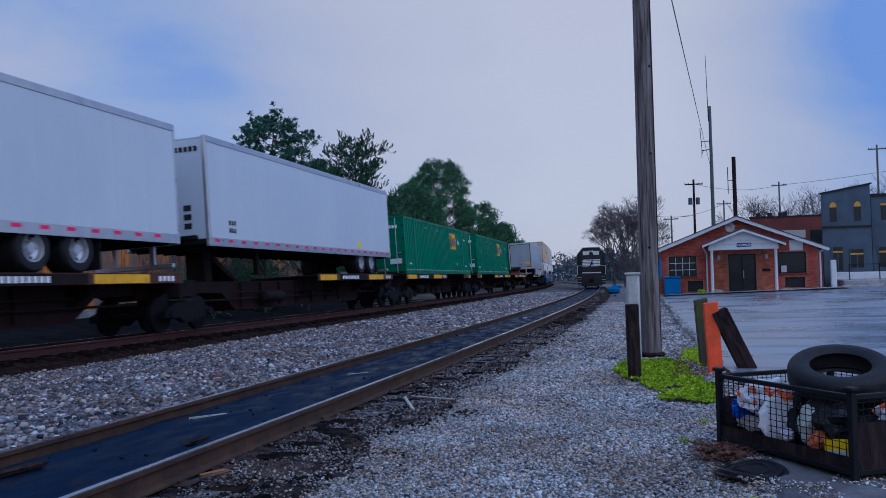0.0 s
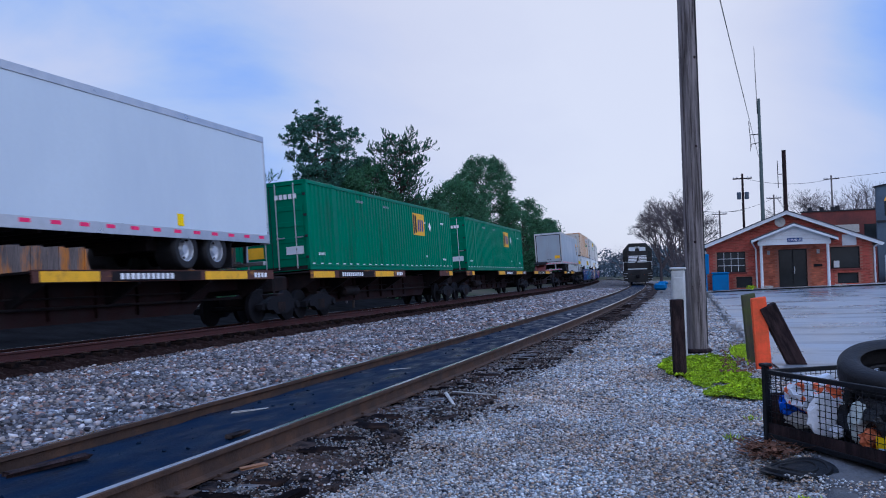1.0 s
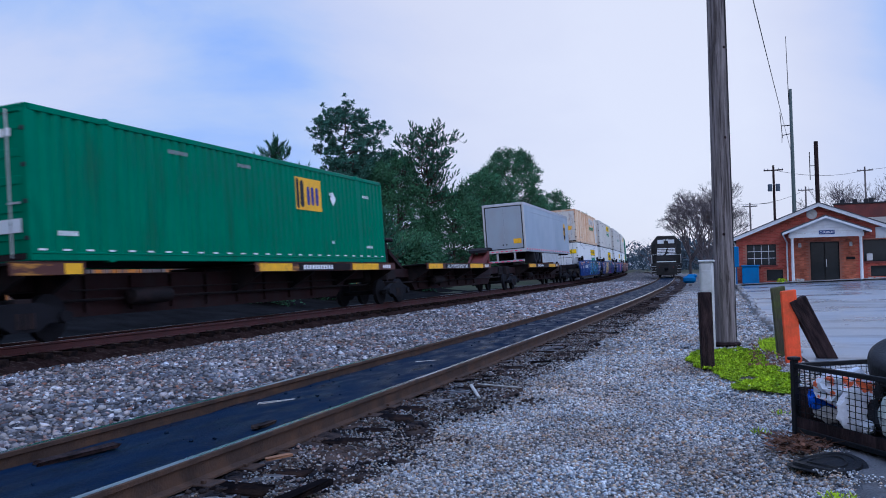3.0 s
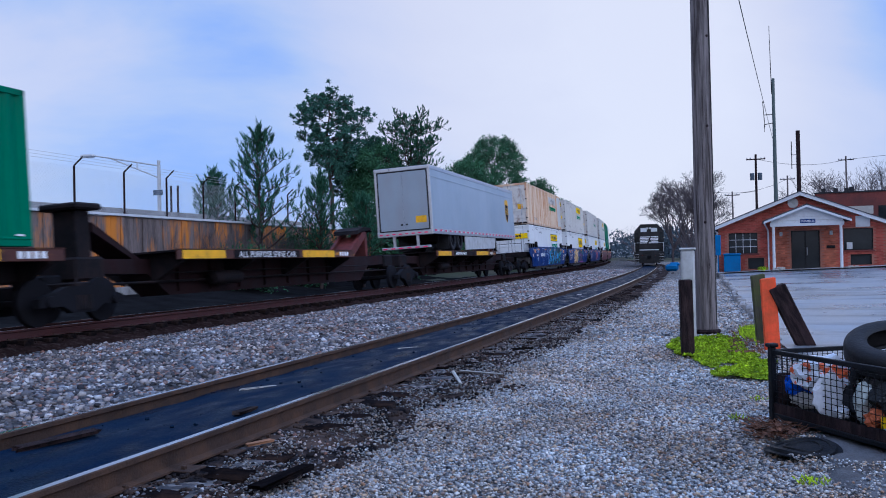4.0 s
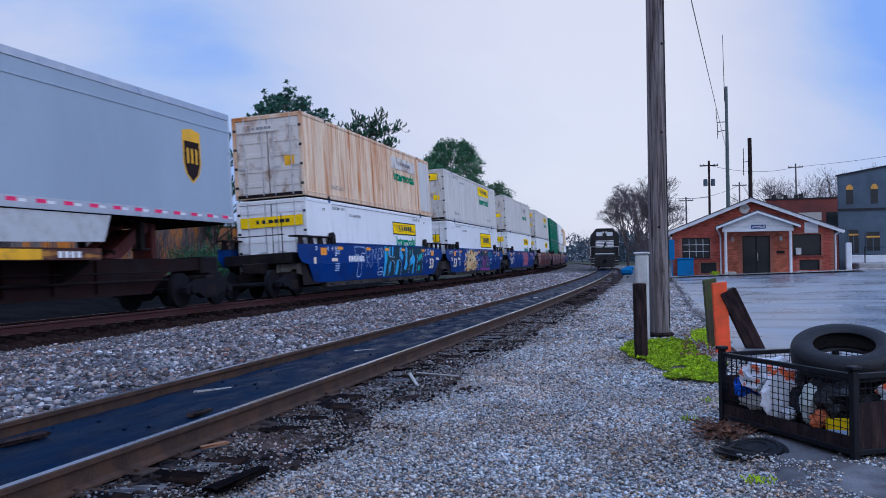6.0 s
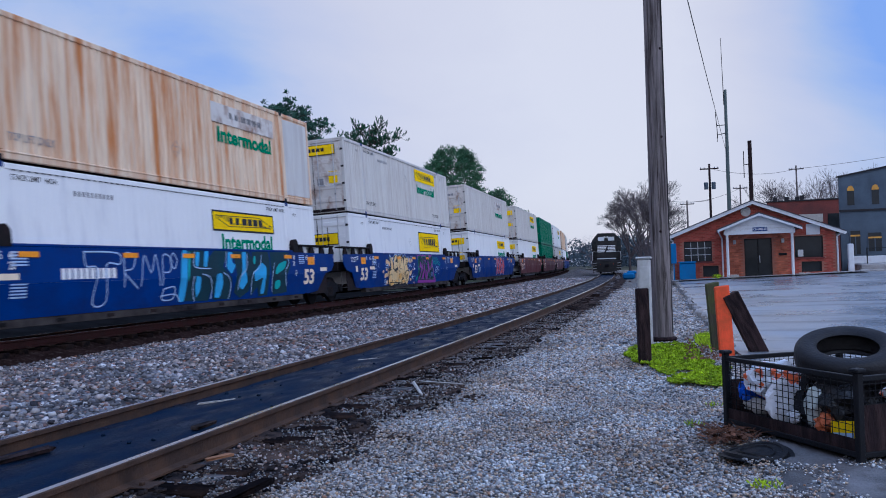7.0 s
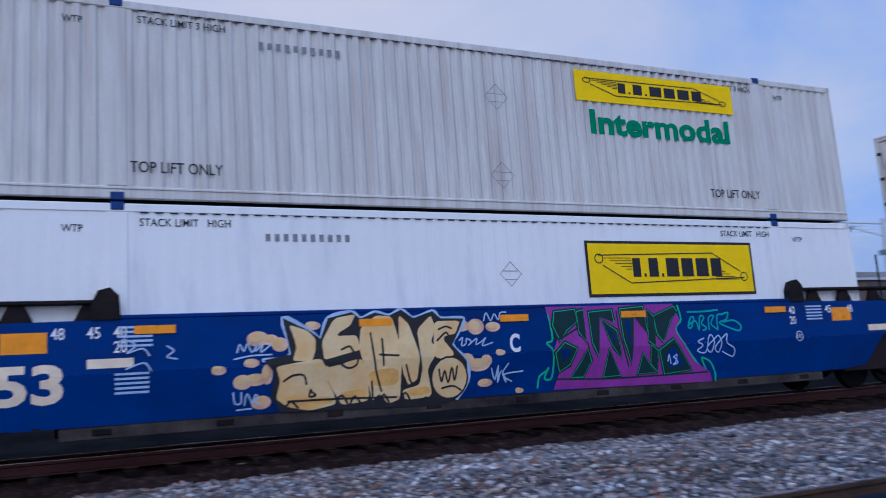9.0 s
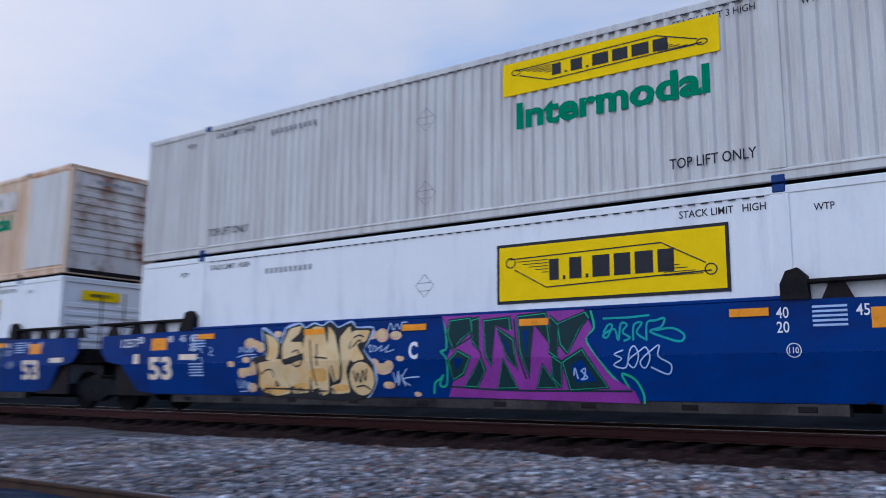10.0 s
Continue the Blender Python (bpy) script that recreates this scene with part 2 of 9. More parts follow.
m_asphalt = mat("wet_asphalt", (0.215, 0.235, 0.27), 0.34, spec=0.5, var=0.4, scale=0.35, fine=60, bump=0.15, stain=(0.075, 0.082, 0.10), stain_scale=0.34, stain_at=0.57, stain_soft=0.06, stain_stretch=(0.35, 2.4, 1),
                rough_var=0.22)
m_concrete = mat("weathered_concrete", (0.34, 0.33, 0.33), 0.85, var=0.3, scale=1.5, fine=40, bump=0.3, stain=(0.16, 0.15, 0.15), stain_scale=2, rnd=0.2)
m_moss = mat("bright_moss", (0.36, 0.50, 0.008), 0.95, var=0.4, scale=4, fine=70, bump=1.0, stain=(0.16, 0.26, 0.01), stain_scale=6, rnd=0.5, island=True)
m_pole = mat("grey_weathered_pole_wood", (0.19, 0.165, 0.165), 0.85, var=0.6, scale=2, fine=14, bump=0.7, stretch=(6, 6, 0.35), stain=(0.05, 0.04, 0.04), stain_scale=2.2,
             stain_stretch=(7, 7, 0.35), stain_at=0.56, stain_soft=0.07)
m_darkwood = mat("dark_post_wood", (0.018, 0.012, 0.014), 0.8, spec=0.1, var=0.6, scale=3, fine=30, bump=0.9, stretch=(4, 4, 0.5), stain=(0.055, 0.034, 0.034), stain_scale=5, stain_stretch=(3, 3, 0.6), stain_at=0.56)
m_greenwood = mat("mossy_grey_post_wood", (0.075, 0.07, 0.05), 0.85, var=0.45, scale=3, fine=30, bump=0.6, stretch=(4, 4, 0.5), stain=(0.09, 0.11, 0.03), stain_scale=3)
m_orange = mat("orange_painted_timber", (0.90, 0.105, 0.035), 0.6, var=0.15, scale=3, fine=30, bump=0.25, stretch=(3, 3, 0.5), stain=(0.55, 0.09, 0.03), stain_scale=5)
m_rubber = mat("tyre_rubber", (0.012, 0.012, 0.015), 0.6, var=0.35, scale=6, fine=60, bump=0.3, stain=(0.024, 0.025, 0.03), stain_scale=5, stain_at=0.62)
m_blackmetal = mat("black_painted_steel", (0.007, 0.008, 0.011), 0.5, 0.0, spec=0.18, var=0.4, scale=6, fine=60, bump=0.2)
m_underframe = mat("grimy_black_steel", (0.011, 0.010, 0.012), 0.75, 0.0, spec=0.1, var=0.5, scale=2, fine=30, bump=0.3, stain=(0.025, 0.016, 0.016), stain_scale=2)
m_truck = mat("grimy_truck_steel", (0.009, 0.009, 0.012), 0.75, 0.0, spec=0.1, var=0.5, scale=3, fine=30, bump=0.3)
m_redox = mat("red_oxide_steel", (0.13, 0.030, 0.028), 0.65, var=0.35, scale=1.5, fine=25, bump=0.2, stain=(0.05, 0.02, 0.02), stain_scale=2)
m_brown = mat("oxide_brown_steel", (0.020, 0.009, 0.010), 0.75, 0.0, spec=0.1, var=0.4, scale=1.2, fine=25, bump=0.2, stain=(0.02, 0.014, 0.016), stain_scale=1.6)
m_blue = mat("blue_painted_steel", (0.001, 0.031, 0.185), 0.5, 0.0, spec=0.1, var=0.25, scale=0.8, fine=30, bump=0.08, stain=(0.004, 0.018, 0.11), stain_scale=0.7, stain_stretch=(1, 1, 2), stain_at=0.6)
m_maroon = mat("maroon_painted_steel", (0.10, 0.025, 0.03), 0.5, 0.0, var=0.3, scale=0.8, fine=30, bump=0.08)
m_white = mat("white_painted_steel", (0.82, 0.82, 0.83), 0.42, var=0.04, scale=0.6, fine=20, bump=0.03, stain=(0.66, 0.66, 0.70), stain_scale=0.9, stain_stretch=(1, 2, 0.4), stain_at=0.64)
m_greywhite = mat("aged_white_painted_steel", (0.63, 0.61, 0.58), 0.5, var=0.08, scale=0.8, fine=25, bump=0.05, stain=(0.50, 0.455, 0.43), stain_scale=1.2, stain_stretch=(1, 5, 0.3),
                  stain_at=0.55)
m_rust = mat("rust_streaked_paint", (0.76, 0.60, 0.44), 0.6, var=0.14, scale=0.9, fine=9, bump=0.06, stretch=(1, 5, 0.35), stain=(0.50, 0.19, 0.055), stain_scale=0.8, stain_stretch=(1, 3.6, 0.28),
             stain_at=0.55, stain_soft=0.10)
m_rustwhite = mat("rust_stained_white_paint", (0.66, 0.62, 0.58), 0.55, var=0.1, scale=1, fine=25, bump=0.05, stain=(0.24, 0.11, 0.055), stain_scale=1.0, stain_stretch=(1.6, 1.6, 0.9),
                  stain_at=0.57, stain_soft=0.09)
m_green = mat("green_painted_steel", (0.001, 0.150, 0.078), 0.45, spec=0.15, var=0.18, scale=0.7, fine=25, bump=0.05, stain=(0.004, 0.10, 0.05), stain_scale=0.8, stain_stretch=(1, 2, 0.4), stain_at=0.62)
m_trailer = mat("white_trailer_skin", (0.58, 0.64, 0.71), 0.36, 0.0, var=0.05, scale=0.4, fine=12, bump=0.03, stain=(0.53, 0.59, 0.67), stain_scale=0.4, stain_stretch=(1, 0.8, 0.3))
m_trailer2 = mat("blue_grey_trailer_skin", (0.34, 0.405, 0.49), 0.36, 0.0, var=0.06, scale=0.4, fine=12, bump=0.03, stain=(0.30, 0.36, 0.44), stain_scale=0.4, stain_stretch=(1, 0.8, 0.3))
m_alu = mat("dull_aluminium", (0.50, 0.51, 0.54), 0.38, 0.8, var=0.15, scale=3, fine=40, bump=0.05)
m_greydoor = mat("grey_trailer_doors", (0.31, 0.355, 0.41), 0.45, 0.0, var=0.06, scale=0.8, fine=30, bump=0.03, stain=(0.30, 0.31, 0.34), stain_scale=0.8, stain_stretch=(1, 1, 0.3), stain_at=0.6)
m_yellow = mat("yellow_sign_paint", (0.95, 0.63, 0.0), 0.6, spec=0.0, var=0.07, scale=3, fine=40, bump=0.02)
m_gold = mat("golden_yellow_paint", (0.80, 0.42, 0.01), 0.5, var=0.15, scale=3, fine=40, bump=0.03, stain=(0.4, 0.2, 0.04), stain_scale=4, stain_at=0.66)
m_deck = mat("worn_ochre_paint", (0.075, 0.028, 0.022), 0.6, var=0.3, scale=2, fine=30, bump=0.05, stain=(0.42, 0.19, 0.03), stain_scale=1.6, stain_stretch=(1, 0.5, 3), stain_at=0.60, stain_soft=0.05)
m_reflector = mat("orange_reflector", (0.86, 0.30, 0.005), 0.35, var=0.12, scale=8, fine=60, bump=0.02)
m_ink = mat("dark_sign_ink", (0.02, 0.02, 0.025), 0.6, var=0.3, scale=10, fine=80, bump=0)
m_fadeink = mat("faded_ink", (0.24, 0.24, 0.26), 0.7, var=0.4, scale=10, fine=60, bump=0)
m_brand = mat("dark_blue_sign_paint", (0.03, 0.03, 0.22), 0.5, var=0.1, scale=10, fine=60, bump=0)
m_signgreen = mat("green_lettering", (0.0, 0.22, 0.11), 0.6, spec=0.0, var=0.1, scale=8, fine=60, bump=0)
m_cream = mat("cream_lettering", (0.80, 0.66, 0.50), 0.6, var=0.12, scale=8, fine=60, bump=0)
m_paintwhite = mat("white_lettering", (0.78, 0.78, 0.80), 0.6, var=0.1, scale=10, fine=60, bump=0)
m_red = mat("red_reflective_tape", (0.82, 0.015, 0.13), 0.35, var=0.1, scale=8, fine=60, bump=0)
m_casting = mat("blue_corner_casting", (0.01, 0.04, 0.17), 0.5, 0.2, var=0.3, scale=6, fine=40, bump=0.1)
m_gcream = mat("cream_spray_paint", (0.74, 0.56, 0.30), 0.6, var=0.12, scale=2, fine=20, bump=0.02, stain=(0.72, 0.42, 0.14), stain_scale=1.4)
m_gpeach = mat("peach_spray_paint", (0.66, 0.40, 0.28), 0.6, var=0.2, scale=4, fine=20, bump=0.02, stain=(0.8, 0.6, 0.45), stain_scale=4)
m_gpurple = mat("purple_spray_paint", (0.26, 0.035, 0.30), 0.55, var=0.25, scale=2, fine=20, bump=0.02)
m_gdark = mat("dark_bottle_green_spray_paint", (0.004, 0.03, 0.035), 0.6, var=0.25, scale=3, fine=20, bump=0.02)
m_gmint = mat("mint_spray_paint", (0.04, 0.42, 0.22), 0.6, var=0.25, scale=3, fine=20, bump=0.02)
m_gorange = mat("warm_orange_spray_paint", (0.74, 0.42, 0.12), 0.6, var=0.2, scale=3, fine=20, bump=0.02)
m_gsky = mat("light_blue_spray_paint", (0.06, 0.36, 0.70), 0.6, var=0.2, scale=3, fine=20, bump=0.02)
m_gink = mat("deep_teal_black_spray_paint", (0.003, 0.032, 0.050), 0.6, var=0.4, scale=1.5, fine=15, bump=0.02)
m_flange = mat("dusty_grey_brown_steel", (0.060, 0.052, 0.050), 0.85, spec=0.05, var=0.4, scale=2, fine=25, bump=0.2, stain=(0.02, 0.017, 0.02), stain_scale=1.2)
m_gteal = mat("teal_spray_paint", (0.03, 0.36, 0.36), 0.6, var=0.25, scale=3, fine=20, bump=0.02)
m_gpale = mat("pale_blue_spray_paint", (0.40, 0.52, 0.75), 0.6, var=0.2, scale=3, fine=20, bump=0.02)
m_gred = mat("red_spray_paint", (0.55, 0.08, 0.10), 0.6, var=0.25, scale=2, fine=20, bump=0.02)
m_brick = mat("red_brick", (0.40, 0.088, 0.064), 0.85, var=0.2, scale=3, fine=40, bump=0.3, stain=(0.27, 0.06, 0.045), stain_scale=3, rnd=0.28)
m_mortar = mat("mortar", (0.34, 0.15, 0.11), 0.9, var=0.2, scale=3, fine=40, bump=0.2)
m_oldbrick = mat("old_dark_brick", (0.17, 0.05, 0.045), 0.9, var=0.3, scale=0.5, fine=8, bump=0.3, stain=(0.09, 0.04, 0.04), stain_scale=0.4)
m_trim = mat("white_painted_trim", (0.66, 0.69, 0.73), 0.5, var=0.08, scale=2, fine=30, bump=0.05, stain=(0.55, 0.55, 0.58), stain_scale=2)
m_shingle = mat("dark_roof_shingle", (0.07, 0.07, 0.08), 0.85, var=0.3, scale=3, fine=30, bump=0.4)
m_glass = mat("dark_window_glass", (0.018, 0.022, 0.026), 0.08, var=0.3, scale=1, fine=5, bump=0, rough_var=0.03)
m_slate = mat("slate_blue_render", (0.085, 0.115, 0.155), 0.7, var=0.2, scale=0.8, fine=12, bump=0.15, stain=(0.06, 0.08, 0.11), stain_scale=0.7)
m_amber = mat("amber_window_arch", (0.62, 0.32, 0.06), 0.5, var=0.2, scale=4, fine=20, bump=0.05)
m_binblue = mat("blue_plastic", (0.01, 0.13, 0.34), 0.5, var=0.2, scale=4, fine=40, bump=0.05)
m_galv = mat("galvanised_box_paint", (0.55, 0.56, 0.58), 0.5, 0.2, var=0.1, scale=3, fine=30, bump=0.05, stain=(0.4, 0.4, 0.4), stain_scale=3)
m_rustwall = mat("rust_streaked_concrete", (0.15, 0.12, 0.115), 0.85, var=0.55, scale=1.6, fine=12, bump=0.3, stretch=(1, 1.6, 0.35), stain=(0.60, 0.21, 0.03), stain_scale=0.75,
                 stain_stretch=(1, 1.3, 0.30), stain_at=0.52, stain_soft=0.07, placed=True)
m_bark = mat("pine_bark", (0.07, 0.05, 0.045), 0.9, var=0.4, scale=3, fine=20, bump=0.6, stretch=(3, 3, 0.6))
m_twig = mat("bare_grey_twigs", (0.12, 0.10, 0.105), 0.9, var=0.3, scale=2, fine=20, bump=0.2)
m_needle = mat("pine_needles", (0.044, 0.115, 0.082), 0.8, var=0.35, scale=0.6, fine=8, bump=0, rnd=0.5, island=True)
m_needle2 = mat("broadleaf_evergreen", (0.042, 0.115, 0.055), 0.8, var=0.4, scale=0.5, fine=6, bump=0, rnd=0.5, island=True)
m_needle3 = mat("young_pine_needles", (0.04, 0.12, 0.07), 0.8, var=0.35, scale=0.8, fine=8, bump=0, rnd=0.4, island=True)
# Distance haze is put into the leaf colour as a blue-grey tint.
m_farwood = mat("haze_tinted_woods", (0.06, 0.085, 0.11), 0.95, var=0.4, scale=0.05, fine=0.6, bump=0, rnd=0.3, island=True)
m_loco = mat("black_locomotive_paint", (0.012, 0.012, 0.014), 0.4, var=0.3, scale=1, fine=20, bump=0.05, stain=(0.03, 0.03, 0.032), stain_scale=1)
m_wire = mat("dark_cable", (0.02, 0.02, 0.022), 0.6, var=0.2, scale=5, fine=40, bump=0)
m_steelpole = mat("grey_green_mast", (0.10, 0.13, 0.13), 0.6, 0.2, var=0.2, scale=1, fine=20, bump=0.1)
m_bag_white = mat("white_plastic_bag", (0.72, 0.73, 0.78), 0.35, var=0.15, scale=10, fine=50, bump=0.4)
m_bag_black = mat("black_plastic_bag", (0.014, 0.014, 0.016), 0.28, var=0.3, scale=10, fine=50, bump=0.4)
m_bag_blue = mat("blue_plastic_bag", (0.015, 0.09, 0.55), 0.3, var=0.3, scale=10, fine=50, bump=0.4)
m_bag_print = mat("printed_carrier_bag", (0.72, 0.76, 0.84), 0.4, var=0.15, scale=10, fine=50, bump=0.3, stain=(0.78, 0.14, 0.04), stain_at=0.54, stain_soft=0.02, stain_scale=9)
m_clear = mat("clear_bottle_plastic", (0.45, 0.50, 0.50), 0.2, var=0.2, scale=10, fine=50, bump=0.3)
m_rustcan = mat("rusty_orange_litter", (0.38, 0.10, 0.04), 0.6, var=0.3, scale=10, fine=50, bump=0.3)
m_litter = mat("pale_litter", (0.42, 0.40, 0.38), 0.8, var=0.2, scale=8, fine=40, bump=0.1)
m_splinter = mat("raw_orange_brown_wood", (0.26, 0.13, 0.07), 0.8, var=0.3, scale=6, fine=40, bump=0.3)
m_leaf = mat("dead_leaves", (0.11, 0.05, 0.03), 0.9, var=0.4, scale=8, fine=40, bump=0.3, rnd=0.5, island=True)


# ---- mesh tools ----
class Geo:
    """Vertices and faces of one mesh, put together from simple solids."""

    def __init__(self):
        self.v, self.f = [], []

    def add(self, vs, fs):
        k = len(self.v)
        self.v += [tuple(p) for p in vs]
        self.f += [tuple(i + k for i in f) for f in fs]
        return self

    def box(self, x0, x1, y0, y1, z0, z1, c=0.0):
        """A box, its edges chamfered by c."""
        X, Y, Z = (min(x0, x1), max(x0, x1)), (min(y0, y1), max(y0, y1)), (min(z0, z1), max(z0, z1))
        if c <= 0:
            vs = [(X[i], Y[j], Z[k]) for i in (0, 1) for j in (0, 1) for k in (0, 1)]
            return self.add(vs, [(0, 1, 3, 2), (4, 6, 7, 5), (0, 4, 5, 1), (2, 3, 7, 6), (0, 2, 6, 4), (1, 5, 7, 3)])
        vs, at = [], {}
        for i in (0, 1):
            for j in (0, 1):
                for k in (0, 1):
                    ins = (X[i] + c * (1 - 2 * i), Y[j] + c * (1 - 2 * j), Z[k] + c * (1 - 2 * k))
                    for a, p in enumerate(((X[i], ins[1], ins[2]), (ins[0], Y[j], ins[2]), (ins[0], ins[1], Z[k]))):
                        at[i, j, k, a] = len(vs)
                        vs.append(p)
        fs = []
        for s in (0, 1):
            fs.append([at[s, j, k, 0] for j, k in ((0, 0), (1, 0), (1, 1), (0, 1))])
            fs.append([at[j, s, k, 1] for j, k in ((0, 0), (1, 0), (1, 1), (0, 1))])
            fs.append([at[j, k, s, 2] for j, k in ((0, 0), (1, 0), (1, 1), (0, 1))])
            for u in (0, 1):
                fs.append([at[0, s, u, 1], at[1, s, u, 1], at[1, s, u, 2], at[0, s, u, 2]])
                fs.append([at[s, 0, u, 0], at[s, 1, u, 0], at[s, 1, u, 2], at[s, 0, u, 2]])
                fs.append([at[s, u, 0, 0], at[s, u, 1, 0], at[s, u, 1, 1], at[s, u, 0, 1]])
                for w in (0, 1):
                    fs.append([at[s, u, w, 0], at[s, u, w, 1], at[s, u, w, 2]])
        return self.add(vs, fs)

    def tube(self, p, q, r0, r1=None, n=10, caps=True):
        """A round bar from p to q."""
        r1 = r0 if r1 is None else r1
        p, q = Vector(p), Vector(q)
        d = (q - p).normalized()
        a = d.orthogonal().normalized()
        b = d.cross(a)
        vs = []
        for o, r in ((p, r0), (q, r1)):
            vs += [o + r * (math.cos(2 * math.pi * i / n) * a + math.sin(2 * math.pi * i / n) * b) for i in range(n)]
        fs = [(i, (i + 1) % n, n + (i + 1) % n, n + i) for i in range(n)]
        if caps:
            fs += [tuple(reversed(range(n))), tuple(range(n, 2 * n))]
        return self.add(vs, fs)

    def lathe(self, prof, axis="x", at=(0, 0, 0), n=24):
        """A profile of (radius, along) turned about an axis."""
        vs, fs = [], []
        for r, h in prof:
            for i in range(n):
                c, s = r * math.cos(2 * math.pi * i / n), r * math.sin(2 * math.pi * i / n)
                p = {"x": (h, c, s), "y": (c, h, s), "z": (c, s, h)}[axis]
                vs.append((p[0] + at[0], p[1] + at[1], p[2] + at[2]))
        for k in range(len(prof) - 1):
            for i in range(n):
                fs.append((k * n + i, k * n + (i + 1) % n, (k + 1) * n + (i + 1) % n, (k + 1) * n + i))
        return self.add(vs, fs)

    def prism(self, pts, a0, a1, axis="x"):
        """A flat outline pushed from a0 to a1 along an axis."""
        n = len(pts)
        vs = []
        for a in (a0, a1):
            for u, w in pts:
                vs.append({"x": (a, u, w), "y": (u, a, w), "z": (u, w, a)}[axis])
        return self.add(vs, [tuple(range(n)), tuple(range(2 * n - 1, n - 1, -1))] + [(i, (i + 1) % n, n + (i + 1) % n, n + i) for i in range(n)])

    def ribbon(self, pts, w, x, taper=False):
        """A brush stroke on a wall at x, through (y, z) points, with round ends."""
        P = [Vector((a, b)) for a, b in pts]
        n = len(P)
        L, Rr = [], []
        for i in range(n):
            d = (P[min(i + 1, n - 1)] - P[max(i - 1, 0)]).normalized()
            q = Vector((-d.y, d.x)) * (w / 2) * (1 - 0.6 * i / n if taper else 1)
            L.append(P[i] + q)
            Rr.append(P[i] - q)
        d0, d1 = (P[1] - P[0]).normalized() * w / 2, (P[-1] - P[-2]).normalized() * w / 2
        vs = [(x, p.x, p.y) for p in L] + [(x, p.x, p.y) for p in Rr]
        fs = [(i, i + 1, n + i + 1, n + i) for i in range(n - 1)]
        self.add(vs, fs)
        for o, d in ((P[0], -d0), (P[-1], d1)):
            nn = Vector((-d.y, d.x))
            cap = [o + nn * math.cos(t) + d * math.sin(t) for t in [math.pi * i / 6 for i in range(7)]]
            self.add([(x, p.x, p.y) for p in cap], [tuple(range(7))])
        return self

    def disc(self, y, z, ry, rz, x, n=18, wob=0.0, rng=random):
        vs = [(x, y + ry * (1 + wob * rng.uniform(-1, 1)) * math.cos(2 * math.pi * i / n), z + rz * (1 + wob * rng.uniform(-1, 1)) * math.sin(2 * math.pi * i / n)) for i in range(n)]
        return self.add(vs, [tuple(range(n))])

    def mesh(self, name, material, smooth=False, fix=True):
        me = bpy.data.meshes.new(name)
        me.from_pydata(self.v, [], self.f)
        if fix:
            bm = bmesh.new()
            bm.from_mesh(me)
            bmesh.ops.recalc_face_normals(bm, faces=bm.faces)
            bm.to_mesh(me)
            bm.free()
        if smooth:
            me.shade_smooth()
            me.set_sharp_from_angle(angle=radians(40))
        me.materials.append(material)
        return me


def part(name, geo, material, parent, label="", smooth=False, fix=True):
    """One mesh object under a thing or a part."""
    me = geo if isinstance(geo, bpy.types.Mesh) else geo.mesh(name, material, smooth, fix)
    ob = new(name, me)
    ob.parent = parent
    return tagged(ob, label)


def thing(name, label, category, m=None, group="", kind=""):
    ob = new(name)
    if m is not None:
        ob.matrix_basis = m
    return tagged(ob, label, category, group, kind)


def solo(name, geo, material, label, category, m=None, group="", kind="", smooth=False, fix=True):
    ob = new(name, geo.mesh(name, material, smooth, fix))
    if m is not None:
        ob.matrix_basis = m
    return tagged(ob, label, category, group, kind)


WORDS = {}


def lettering(name, txt, y, z, x, high, wide, material, parent, face="+x"):
    """Letters lying flat on a wall; y is the middle, z the foot of the letters."""
    if txt not in WORDS:
        cu = bpy.data.curves.new("letters", "FONT")
        cu.body, cu.size, cu.resolution_u = txt, 1.0, 3
        cu.offset = 0.035 if txt in ("Intermodal", "53", "C") else 0.008
        tmp = new("letters", cu)
        me = bpy.data.meshes.new_from_object(tmp.evaluated_get(bpy.context.evaluated_depsgraph_get()))
        WORDS[txt] = np.array([v.co[:] for v in me.vertices]), [tuple(p.vertices) for p in me.polygons]
        bpy.data.objects.remove(tmp)
        bpy.data.meshes.remove(me)
    co, fs = WORDS[txt]
    lo, hi = co.min(0), co.max(0)
    u = (co[:, 0] - (lo[0] + hi[0]) / 2) / (hi[0] - lo[0]) * wide
    w = (co[:, 1] - lo[1]) / (hi[1] - lo[1]) * high
    if face == "+x":
        vs = [(x, y + a, z + b) for a, b in zip(u, w)]
    else:  # faces towards -y; here x is the depth and y the middle
        vs = [(y + a, x, z + b) for a, b in zip(u, w)]
    return part(name, Geo().add(vs, fs), material, parent, fix=False)


# ---- the line of the tracks: concentric bends to the far side ----
R_MAIN, D_MAIN, Z_MAIN, LEAN = 1308.8, 13.175, 0.045, 2.88
R_SIDE, D_SIDE = 1080.0, 4.42
SPEED = 15.634


def main_pose(s, z=0.0):
    a = s / R_MAIN
    return pose(-R_MAIN + (R_MAIN - D_MAIN) * math.cos(a), R_MAIN * math.sin(a), Z_MAIN, 0, -LEAN, math.degrees(a)) @ Matrix.Translation((0, 0, z))


def side_pose(s, z=0.0):
    a = s / R_SIDE
    return pose(-R_SIDE + (R_SIDE - D_SIDE) * math.cos(a), R_SIDE * math.sin(a), z, 0, 0, math.degrees(a))


def side_flat(s):
    """The main line's course without its lean."""
    a = s / R_MAIN
    return pose(-R_MAIN + (R_MAIN - D_MAIN) * math.cos(a), R_MAIN * math.sin(a), 0, 0, 0, math.degrees(a))


